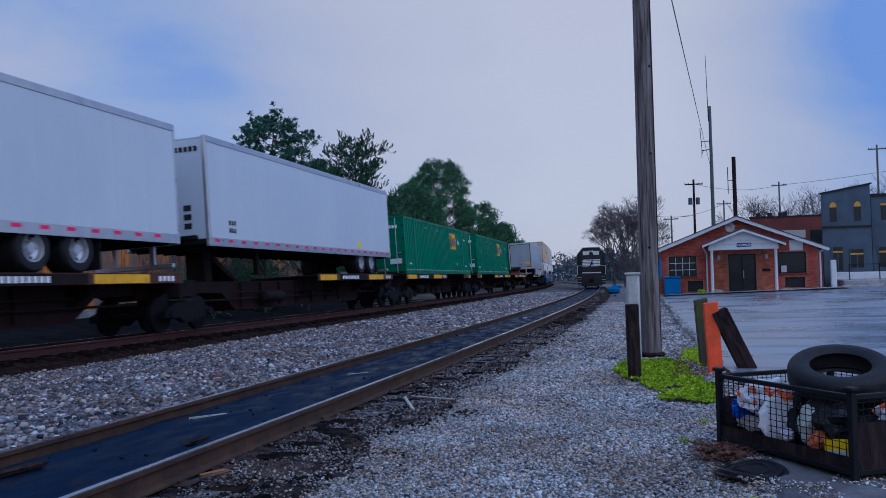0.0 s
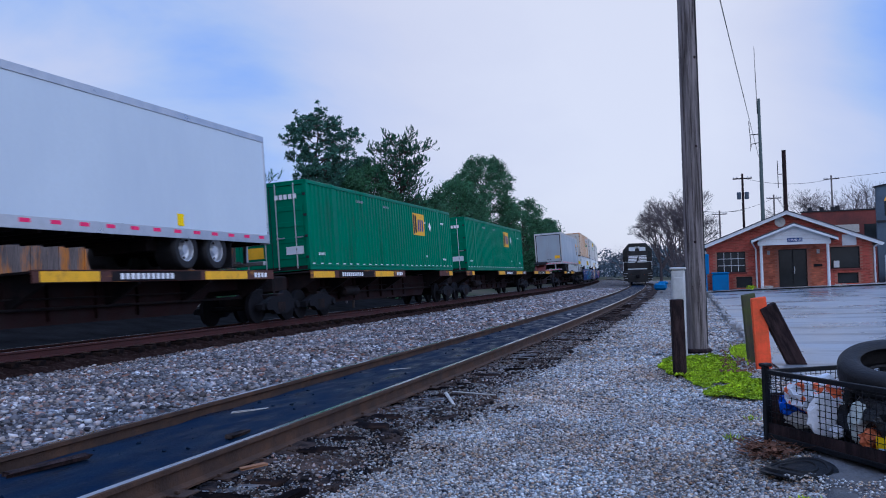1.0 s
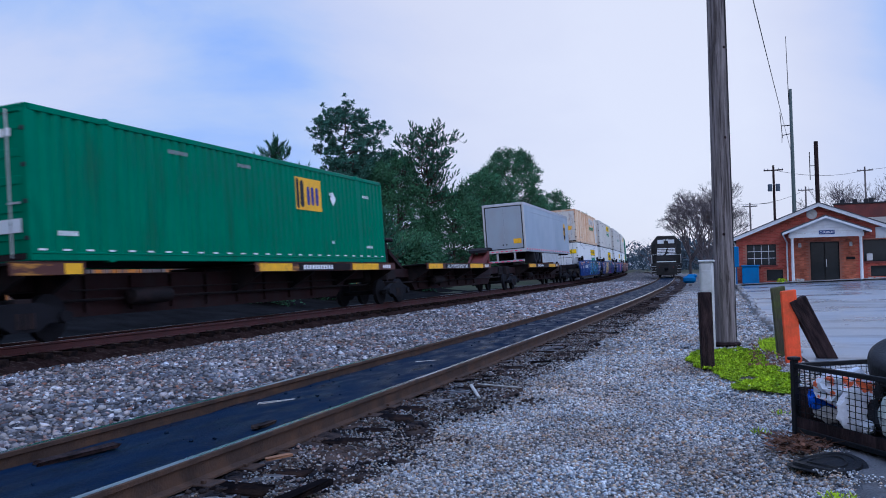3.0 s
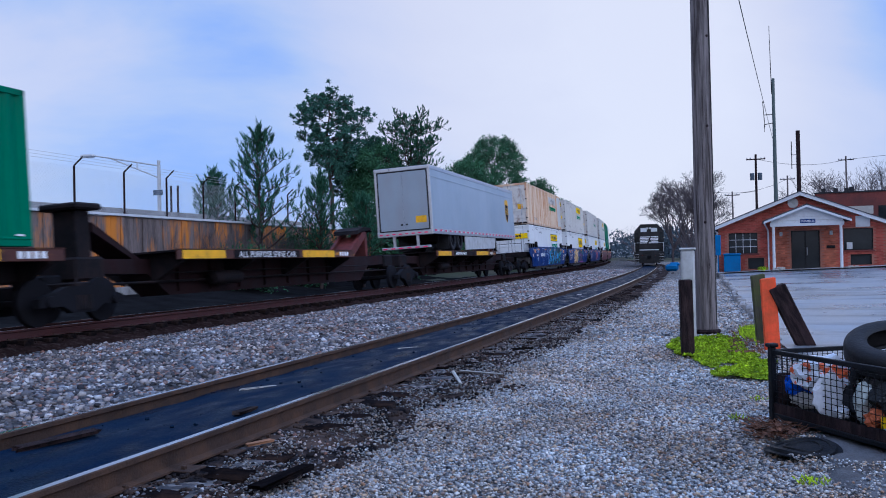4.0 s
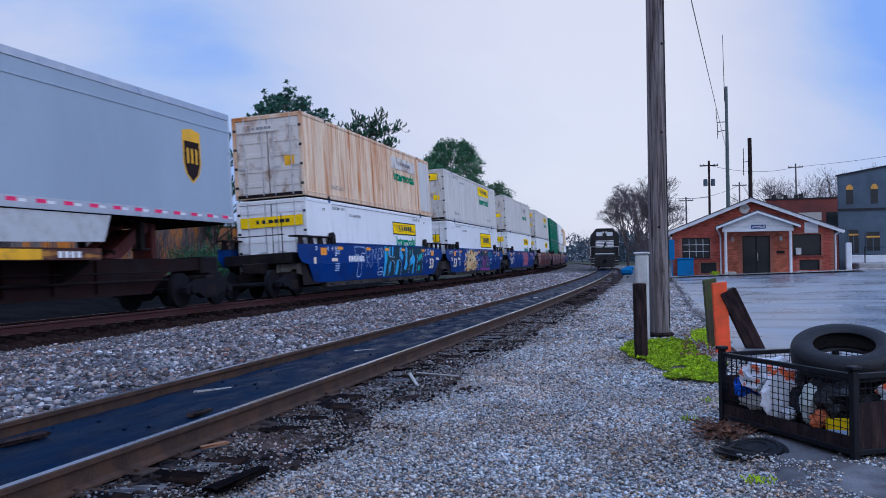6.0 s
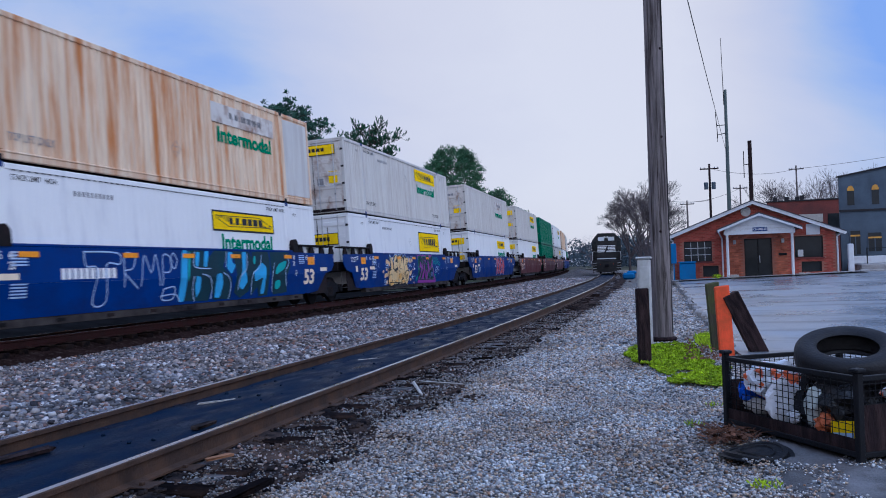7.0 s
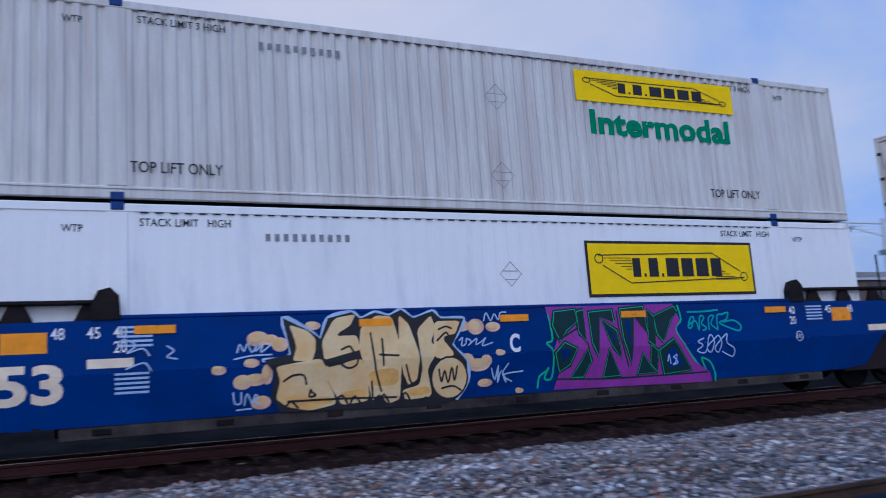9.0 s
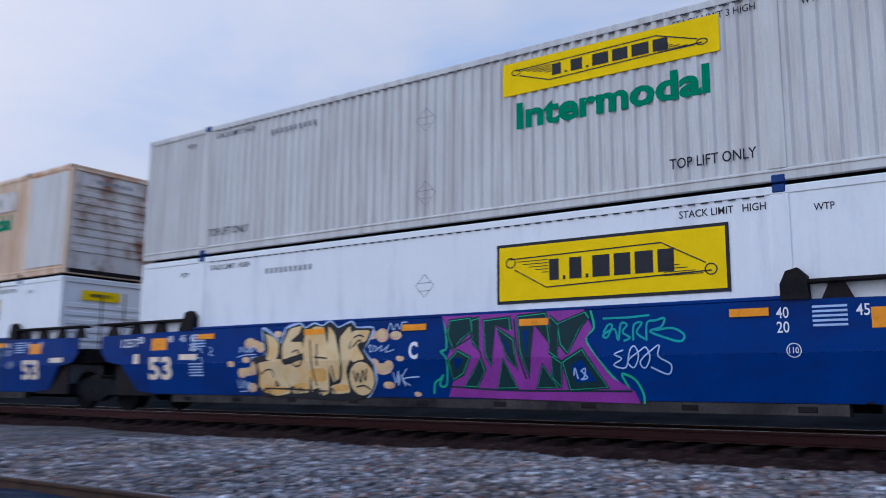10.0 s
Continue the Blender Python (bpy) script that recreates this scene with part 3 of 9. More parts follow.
def swept(line, prof, s0, s1, step, closed=True):
    """A profile of (x, z) swept along a track."""
    g = Geo()
    n = len(prof)
    ss = np.arange(s0, s1 + step, step)
    for s in ss:
        m = line(s)
        g.v += [tuple(m @ Vector((x, 0, z))) for x, z in prof]
    for i in range(len(ss) - 1):
        for k in range(n if closed else n - 1):
            a, b = i * n + k, i * n + (k + 1) % n
            g.f.append((a, b, b + n, a + n))
    return g


RAIL = [(-0.07, -0.175), (0.07, -0.175), (0.07, -0.16), (0.012, -0.145), (0.01, -0.05), (0.036, -0.038), (0.036, -0.006), (0.030, -0.001), (-0.030, -0.001), (-0.036, -0.006),
        (-0.036, -0.038), (-0.01, -0.05), (-0.012, -0.145), (-0.07, -0.16)]
HEAD = [(-0.026, -0.004), (-0.026, 0.001), (0.026, 0.001), (0.026, -0.004)]


def track(name, line, label, s0, s1, material, ties):
    t = thing(name, label, "railway track", kind="structure")
    for x in (-0.7535, 0.7535):
        rail = part("rail", swept(line, [(x + a, b) for a, b in RAIL], s0, s1, 2.0), material, t, "rusty steel rail")
        part("rail_head", swept(line, [(x + a, b) for a, b in HEAD], s0, s1, 2.0), m_shine, rail, "bright worn running surface")
    tie = [Geo().box(-1.3 + d, 1.3 + e, -0.115, 0.115, -0.36, -0.178, 0.012).mesh("tie", m_tie) for d, e in ((0, 0), (-0.05, 0.06), (0.04, -0.03))]
    plate = Geo()
    for x in (-0.7535, 0.7535):
        plate.box(x - 0.19, x + 0.19, -0.09, 0.09, -0.182, -0.168, 0.004)
        for dx in (-0.1, 0.1):
            plate.box(x + dx - 0.015, x + dx + 0.015, -0.05, -0.02, -0.17, -0.145, 0.003)
    plate = plate.mesh("tie_plate", m_rail)
    rng = random.Random(4)
    for s in ties:
        ob = part("tie", tie[rng.randrange(3)], m_tie, t)
        ob.matrix_basis = line(s) @ pose(rng.uniform(-0.05, 0.05), 0, rng.uniform(-0.015, 0.008), 0, 0, rng.uniform(-1.5, 1.5))
        part("tie_plate", plate, m_rail, ob)
    return t


track("main_track", main_pose, "main line of rusty red rails on dark timber ties", -60, 420, m_rail_red, np.arange(-22, 62, 0.55))
track("siding_track", side_pose, "siding with brown rails sunk in wet black mud", -40, 190, m_rail, np.arange(-6, 40, 0.55))


# ---- ground ----
def sheet(xs, ys, height, line=None):
    g = Geo()
    for y in ys:
        m = line(y) if line else None
        for x in xs:
            z = height(x, y)
            g.v.append(tuple(m @ Vector((x, 0, z))) if line else (x, y, z))
    n = len(xs)
    for j in range(len(ys) - 1):
        for i in range(n - 1):
            a = j * n + i
            g.f.append((a, a + 1, a + n + 1, a + n))
    return g


def lump(x, y, f, a):
    return a * noise.noise(Vector((x * f, y * f, 3.1)))


def graded(*stops):
    """Points along an axis with a spacing for each stretch."""
    out = [stops[0][0]]
    for (a, st), (b, _) in zip(stops, stops[1:]):
        out += list(np.linspace(a, b, max(2, int(round((b - a) / st)) + 1))[1:])
    return out


def earth_z(x, y):
    return -0.62 + (0.9 if x < -20 else 0) * min(1, (-20 - x) / 8 if x < -20 else 0) + lump(x, y, 0.1, 0.12)


far = [-3000, -1200, -500, -250, -140, -90, -60, -45, -36, -30, -26, -23, -20, -10, 0, 10, 20, 40, 70, 120, 250, 600, 1500, 3000]
solo("ground", sheet(far, far, earth_z), m_earth, "dull green and brown open ground reaching the horizon", "ground", kind="structure", smooth=True)


def bed_z(x, s):
    """The ballast over both tracks; x from the siding's middle, towards the main track negative."""
    if x > -1.2:
        z = -0.20
    elif x > -6.0:
        z = -0.20 + 0.06 * min(1, (-1.2 - x) / 1.5)
    elif x > -11.4:
        z = -0.17
    else:
        z = -0.17 - 0.45 * min(1, (-11.4 - x) / 1.6)
    if -7.4 < x < -4.2:
        z -= 0.12 * min(1.0, (-4.2 - x) / 2.2)
    if -0.76 < x < 0.76:
        return -0.22
    return z + lump(x, s, 2.3, 0.035) + lump(x, s, 0.5, 0.03)


bed_x = graded((-14.5, 0.5), (-7.8, 0.2), (-1.2, 0.22), (1.3, 1))
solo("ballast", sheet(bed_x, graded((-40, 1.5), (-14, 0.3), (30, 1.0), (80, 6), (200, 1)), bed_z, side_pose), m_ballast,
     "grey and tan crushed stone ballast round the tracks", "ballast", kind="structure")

solo("ballast_beyond", sheet([-4, -2, 2, 5], graded((196, 8), (420, 1)), lambda x, s: -0.2, main_pose), m_ballast, "distant ballast under the main line", "ballast",
     kind="structure")
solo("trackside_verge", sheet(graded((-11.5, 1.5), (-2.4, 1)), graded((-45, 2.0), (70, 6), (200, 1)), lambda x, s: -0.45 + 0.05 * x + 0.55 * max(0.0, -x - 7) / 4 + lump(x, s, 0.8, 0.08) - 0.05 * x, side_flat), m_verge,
     "soil between the main line and the wall, coloured near black for the train's shade", "soil", kind="structure")
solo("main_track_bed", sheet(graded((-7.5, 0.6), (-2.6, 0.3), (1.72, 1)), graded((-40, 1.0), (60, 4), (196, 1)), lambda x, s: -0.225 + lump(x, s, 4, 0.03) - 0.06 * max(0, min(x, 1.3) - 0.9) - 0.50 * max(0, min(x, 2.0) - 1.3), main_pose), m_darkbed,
     "dusty brown ballast under the main line, darkened in colour for the train's shade", "ballast", kind="structure")
mud = sheet(graded((-0.68, 0.07), (0.68, 1)), graded((-12, 0.25), (30, 1.0), (80, 5), (200, 1)),
            lambda x, s: -0.085 - 0.04 * abs(x) + lump(x, s, 1.5, 0.018) + lump(x, s, 6, 0.008), side_pose)
solo("wet_mud", mud, m_mud, "wet black mud packed between the siding's rails", "mud", kind="structure", smooth=True)


def oil_z(x, s):
    return -0.195 + lump(x, s, 3, 0.05) - 0.02 * max(0, x - 1.15) + lump(x, s, 9, 0.012)


solo("oily_shoulder", sheet(graded((0.80, 0.06), (2.35, 1)), graded((-10, 0.12), (22, 0.5), (60, 3), (120, 1)), oil_z, side_pose), m_oil,
     "black oily soil along the siding's near rail", "soil", kind="structure", smooth=True)


def yard_z(x, y):
    return -0.19 + lump(x, y, 0.6, 0.05) + lump(x, y, 3, 0.012) - 0.12 * max(0.0, 2.0 - x)


def yard_edge(x, s):
    """The gravel thins out raggedly towards the oily soil."""
    return x > 1.16 + 0.014 * min(s, 30) + 0.38 * noise.noise(Vector((0.9 * s, 0.4 * x, 7.7))) + 0.22 * noise.noise(Vector((3.1 * s, 2.5 * x, 1.3))) + 0.55 * noise.noise(Vector((37 * s, 41 * x, 2.3)))


yard_x = graded((1.6, 0.2), (6.2, 0.6), (9.0, 1))
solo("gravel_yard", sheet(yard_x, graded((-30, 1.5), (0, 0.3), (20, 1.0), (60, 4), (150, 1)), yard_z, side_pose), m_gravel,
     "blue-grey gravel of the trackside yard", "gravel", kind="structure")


def lot_z(x, y):
    f = max(0.0, min(1.0, (y - 14) / 40))
    return -0.125 + f * (0.13 + 0.030 * x) + lump(x, y, 0.2, 0.02)


def kerb_x(y):
    """The broken edge between gravel and tarmac."""
    return float(np.interp(y, (-30, 6, 9, 13.7, 18.2, 25.5, 48, 60), (3.2, 1.6, 1.0, 0.62, 0.52, 0.2, -0.5, -0.9)))


lot = Geo()
lot_y = graded((-30, 2), (4, 0.5), (30, 1.5), (53.4, 1))
for y in lot_y:
    for u in (0, 0.04, 0.1, 0.2, 0.35, 0.55, 0.8, 1.0):
        x = kerb_x(y) + u * (46 - kerb_x(y))
        lot.v.append((x, y, lot_z(x, y)))
for j in range(len(lot_y) - 1):
    for i in range(7):
        lot.f.append((j * 8 + i, j * 8 + i + 1, j * 8 + i + 9, j * 8 + i + 8))
solo("parking_lot", lot, m_asphalt, "wide wet grey asphalt parking lot with patches", "parking lot", kind="structure", smooth=True)

kerb = thing("kerb", "broken row of pale concrete kerb stones along the lot", "kerb", kind="structure")
rng = random.Random(11)
y = 13.9
stone_mesh = [Geo().box(-0.06, 0.06, -0.42 * k, 0.42 * k, -0.16, 0.02, 0.02).mesh("kerb_stone", m_concrete) for k in (0.55, 0.75, 1.0)]
while y < 53:
    k = rng.randrange(3)
    L = (0.55, 0.75, 1.0)[k]
    x = kerb_x(y + L / 2) - 0.06 + rng.uniform(-0.05, 0.05)
    ob = part("kerb_stone", stone_mesh[k], m_concrete, kerb)
    ob.matrix_basis = pose(x, y + L / 2, lot_z(x, y) + rng.uniform(-0.01, 0.05), rng.uniform(-4, 4), rng.uniform(-6, 6), math.degrees(math.atan((kerb_x(y) - kerb_x(y + 1)))) + rng.uniform(-8, 8))
    y += L + rng.uniform(0.05, 0.35)

dirt = Geo()
for j in range(31):
    for i in range(13):
        x, y = 0.50 + 0.10 * i, 4.2 + 0.13 * j
        x += 0.12 * noise.noise(Vector((0, 2.3 * y, 4))) * (1 - i / 12)
        dirt.v.append((x, y, -0.147 - 0.08 * (i == 0) - 0.06 * (j in (0, 30)) + lump(x, y, 5, 0.012)))
for j in range(30):
    dirt.f += [(j * 13 + i, j * 13 + i + 1, j * 13 + i + 14, j * 13 + i + 13) for i in range(12)]
solo("trodden_dirt", dirt, m_dirt, "dark trodden grit and broken tarmac round the wire cage", "dirt", kind="structure", smooth=True)

# ---- loose stones ----
ICO = None


def stones(name, label, material, spots, seed, lo, hi):
    """Many small angular stones in one mesh; spots: an array of x, y, z."""
    global ICO
    if ICO is None:
        corner = np.array([(x, y, z) for x in (-1, 1) for y in (-1, 1) for z in (-1, 1)]) * 0.68
        ICO = corner, np.array([(0, 1, 3), (0, 3, 2), (4, 6, 7), (4, 7, 5), (0, 4, 5), (0, 5, 1), (2, 3, 7), (2, 7, 6), (0, 2, 6), (0, 6, 4), (1, 5, 7), (1, 7, 3)])
    bv, bf = ICO
    r = np.random.default_rng(seed)
    n = len(spots)
    size = r.uniform(lo, hi, n) * r.choice([0.7, 1.0, 1.25], n, p=[0.35, 0.45, 0.2])
    v = bv[None] * (1 + r.uniform(-0.38, 0.38, (n, len(bv), 3)))
    v = v * (size[:, None] * r.uniform(0.6, 1.25, (n, 3)))[:, None]
    ax = r.normal(size=(n, 4))
    ax /= np.linalg.norm(ax, axis=1)[:, None]
    w, x, y, z = ax.T
    Rm = np.stack([1 - 2 * (y * y + z * z), 2 * (x * y - z * w), 2 * (x * z + y * w), 2 * (x * y + z * w), 1 - 2 * (x * x + z * z), 2 * (y * z - x * w),
                   2 * (x * z - y * w), 2 * (y * z + x * w), 1 - 2 * (x * x + y * y)], 1).reshape(n, 3, 3)
    v = np.einsum("nij,nkj->nki", Rm, v)
    v[:, :, 2] *= 0.75
    v += spots[:, None]
    f = (bf[None] + (np.arange(n) * len(bv))[:, None, None]).reshape(-1, 3)
    me = bpy.data.meshes.new(name)
    me.vertices.add(n * len(bv))
    me.vertices.foreach_set("co", v.reshape(-1).astype(np.float32))
    me.loops.add(len(f) * 3)
    me.loops.foreach_set("vertex_index", f.reshape(-1).astype(np.int32))
    me.polygons.add(len(f))
    me.polygons.foreach_set("loop_start", np.arange(0, len(f) * 3, 3, dtype=np.int32))
    me.update(calc_edges=True)
    me.materials.append(material)
    return tagged(new(name, me), label, "gravel", kind="stuff")


def scatter(n, x0, x1, s0, s1, height, seed, keep=None):
    r = np.random.default_rng(seed)
    out = []
    for x, s in zip(r.uniform(x0, x1, n), s0 + (s1 - s0) * r.uniform(0, 1, n)):
        if keep and not keep(x, s):
            continue
        p = side_pose(s) @ Vector((x, 0, 0))
        out.append((p.x, p.y, height(x, s) + r.uniform(-0.012, 0.014)))
    return np.array(out)


def ballast_edge(x, s):
    """The clean ballast ends raggedly at the main line's tie ends."""
    return x > -7.02 + 0.16 * noise.noise(Vector((1.4 * s, 3.0 * x, 2.2))) + 0.10 * noise.noise(Vector((5.0 * s, 3.0 * x, 8.2)))


stones("ballast_stones", "loose grey, tan and rusty ballast stones", m_ballast_stone, scatter(60000, -7.12, -0.86, -14, 24, bed_z, 1, ballast_edge), 5, 0.022, 0.042)
stones("far_ballast_stones", "ballast stones further along the line", m_ballast_stone, scatter(26000, -7.0, -0.9, 24, 80, bed_z, 41), 45, 0.04, 0.075)
stones("yard_gravel", "loose blue-grey yard gravel", m_gravel_stone, scatter(125000, 0.95, 5.5, 3.0, 9.6, yard_z, 2, yard_edge), 6, 0.006, 0.0150)
stones("middle_yard_gravel", "gravel halfway along the yard", m_gravel_stone, scatter(34000, 1.0, 5.3, 9.6, 14.0, yard_z, 22, yard_edge), 16, 0.010, 0.0185)
stones("strewn_gravel", "mixed gravel strewn over the oily soil", m_gravel_stone, scatter(42000, 0.95, 2.1, 2.3, 24, oil_z, 53, lambda x, s: noise.noise(Vector((1.3 * s, 2 * x, 9))) > -0.15), 54, 0.006, 0.013)
stones("brown_shoulder_stones", "brown and grey stones between the tie ends", m_ballast_stone, scatter(15000, 0.84, 1.75, 2.3, 26, oil_z, 63, lambda x, s: noise.noise(Vector((1.9 * s, 1.5 * x, 4))) > -0.16), 64, 0.007, 0.016)
stones("shoulder_gravel", "dark gravel mixed into the oily soil", m_oil, scatter(9000, 0.85, 2.3, 2.3, 30, oil_z, 3), 8, 0.012, 0.03)
stones("dusty_stones", "dusty brown stones between the main line's ties, darkened in colour for shade", m_darkbed, scatter(5000, -10.2, -7.1, -14, 26, bed_z, 19), 15, 0.02, 0.04)
stones("dirt_grit", "grit and small stones strewn over the trodden dirt", m_gravel_stone, scatter(9000, 4.75, 6.1, 4.2, 8.1, lambda x, s: -0.146, 71, lambda x, s: noise.noise(Vector((2.2 * s, 2.6 * x, 3))) > 0.05 + 0.5 * (x - 5.2)), 72, 0.005, 0.012)
stones("mud_clods", "small dark clods lying on the mud", m_mud, scatter(260, -0.62, 0.62, 2, 30, lambda x, s: -0.085 - 0.04 * abs(x), 29), 30, 0.006, 0.022)
stones("far_yard_gravel", "gravel further along the yard", m_gravel_stone, scatter(46000, 1.1, 4.95, 14.0, 46, yard_z, 12, yard_edge), 9, 0.014, 0.030)


# ---- the train ----
MOVERS = []  # thing, place along the train, height above the rails
HALF = 1.30


def rides(ob, u, z=0.0):
    MOVERS.append((ob, u, z))
    return ob


def corrugated(x, y0, y1, z0, z1, pitch, depth, sign):
    """One ribbed wall sheet, its ribs pointing out."""
    g = Geo()
    n = int(round((y1 - y0) / pitch))
    p = (y1 - y0) / n
    cols = []
    for i in range(n):
        a = y0 + i * p
        cols += [(a, 0), (a + 0.34 * p, 0), (a + 0.54 * p, depth), (a + 0.80 * p, depth)]
    cols.append((y1, 0))
    for a, d in cols:
        g.v += [(x - sign * d, a, z0), (x - sign * d, a, z1)]
    g.f += [(2 * i, 2 * i + 2, 2 * i + 3, 2 * i + 1) for i in range(len(cols) - 1)]
    return g


def sign_bars(name, y0, y1, z0, z1, x, face, parent, frame_on=True, pale=False):
    """A yellow carrier's sign: plain dark bars where the brand name stands, between two rolled scroll ends."""
    def rect(a0, a1, b0, b1, d):
        if face == "+x":
            return [(x + d, a0, b0), (x + d, a1, b0), (x + d, a1, b1), (x + d, a0, b1)]
        s = -1 if face == "-y" else 1
        return [(a0, x + s * d, b0), (a1, x + s * d, b0), (a1, x + s * d, b1), (a0, x + s * d, b1)]
    h, w = z1 - z0, y1 - y0
    if frame_on:
        part("sign_border", Geo().add(rect(y0, y1, z0, z1, 0.004), [(0, 1, 2, 3)]), m_ink, parent, fix=False)
        e = 0.055 * h if h < 0.5 else 0.05
    else:
        e = 0.0
    board = part(name, Geo().add(rect(y0 + e, y1 - e, z0 + e, z1 - e, 0.008), [(0, 1, 2, 3)]), m_rustwhite if pale else m_yellow, parent,
                 "faded sign with plain bars" if pale else "yellow carrier sign with dark bars", fix=False)
    g = Geo()
    at, gap = y0 + 0.255 * w, 0.018 * w
    for k, lw in enumerate((0.045, 0.012, 0.055, 0.012, 0.075, 0.07, 0.075, 0.065)):
        tall = 0.34 * h if lw > 0.02 else 0.06 * h
        zb = z0 + 0.35 * h
        g.add(rect(at, at + lw * w, zb, zb + tall, 0.012), [(0, 1, 2, 3)])
        at += lw * w + gap
    part("bar_lettering", g, m_fadeink if pale else m_ink, board, fix=False)["kind"] = "stuff"
    if face == "+x" and not pale:
        g = Geo()
        lw = 0.020 * w / 3.8
        yL, yR = y0 + 0.07 * w, y1 - 0.07 * w
        zt, zb = z0 + 0.74 * h, z0 + 0.24 * h
        g.ribbon([(yL, zt), (y1 - 0.26 * w, zt + 0.05 * h), (yR - 0.02 * w, z0 + 0.44 * h)], lw, x + 0.012)
        g.ribbon([(yR, zb + 0.08 * h), (y0 + 0.24 * w, zb), (yL + 0.02 * w, z0 + 0.56 * h)], lw, x + 0.012)
        for k in range(5):
            g.ribbon([(yL + 0.03 * w + 0.03 * k * w, zt - 0.05 * h - 0.05 * h * k), (y0 + 0.25 * w, zt - 0.05 * h - 0.05 * h * k)], lw * 0.6, x + 0.012)
            g.ribbon([(y1 - 0.25 * w, zb + 0.05 * h + 0.05 * h * k), (yR - 0.03 * w - 0.03 * k * w, zb + 0.05 * h + 0.05 * h * k)], lw * 0.6, x + 0.012)
        for cy, cz in ((yL, zt - 0.06 * h), (yR, zb + 0.10 * h)):
            ring = [(cy + 0.022 * w * math.cos(t), cz + 0.08 * h * math.sin(t)) for t in [2 * math.pi * i / 14 for i in range(15)]]
            g.ribbon(ring, lw, x + 0.012)
        part("scroll_drawing", g, m_ink, board, fix=False)["kind"] = "stuff"
    return board


def small_bars(y, z, n, w, h, x, material, parent, rows=1, gap=0.5):
    """Unreadable stencilling as a row of plain bars."""
    g = Geo()
    for r in range(rows):
        for i in range(n):
            a = y + i * w * (1 + gap)
            b = z - r * h * 1.7
            g.add([(x, a, b), (x, a + w, b), (x, a + w, b + h), (x, a, b + h)], [(0, 1, 2, 3)])
    ob = part("stencil_lettering", g, material, parent, fix=False)
    ob["kind"] = "stuff"
    return ob


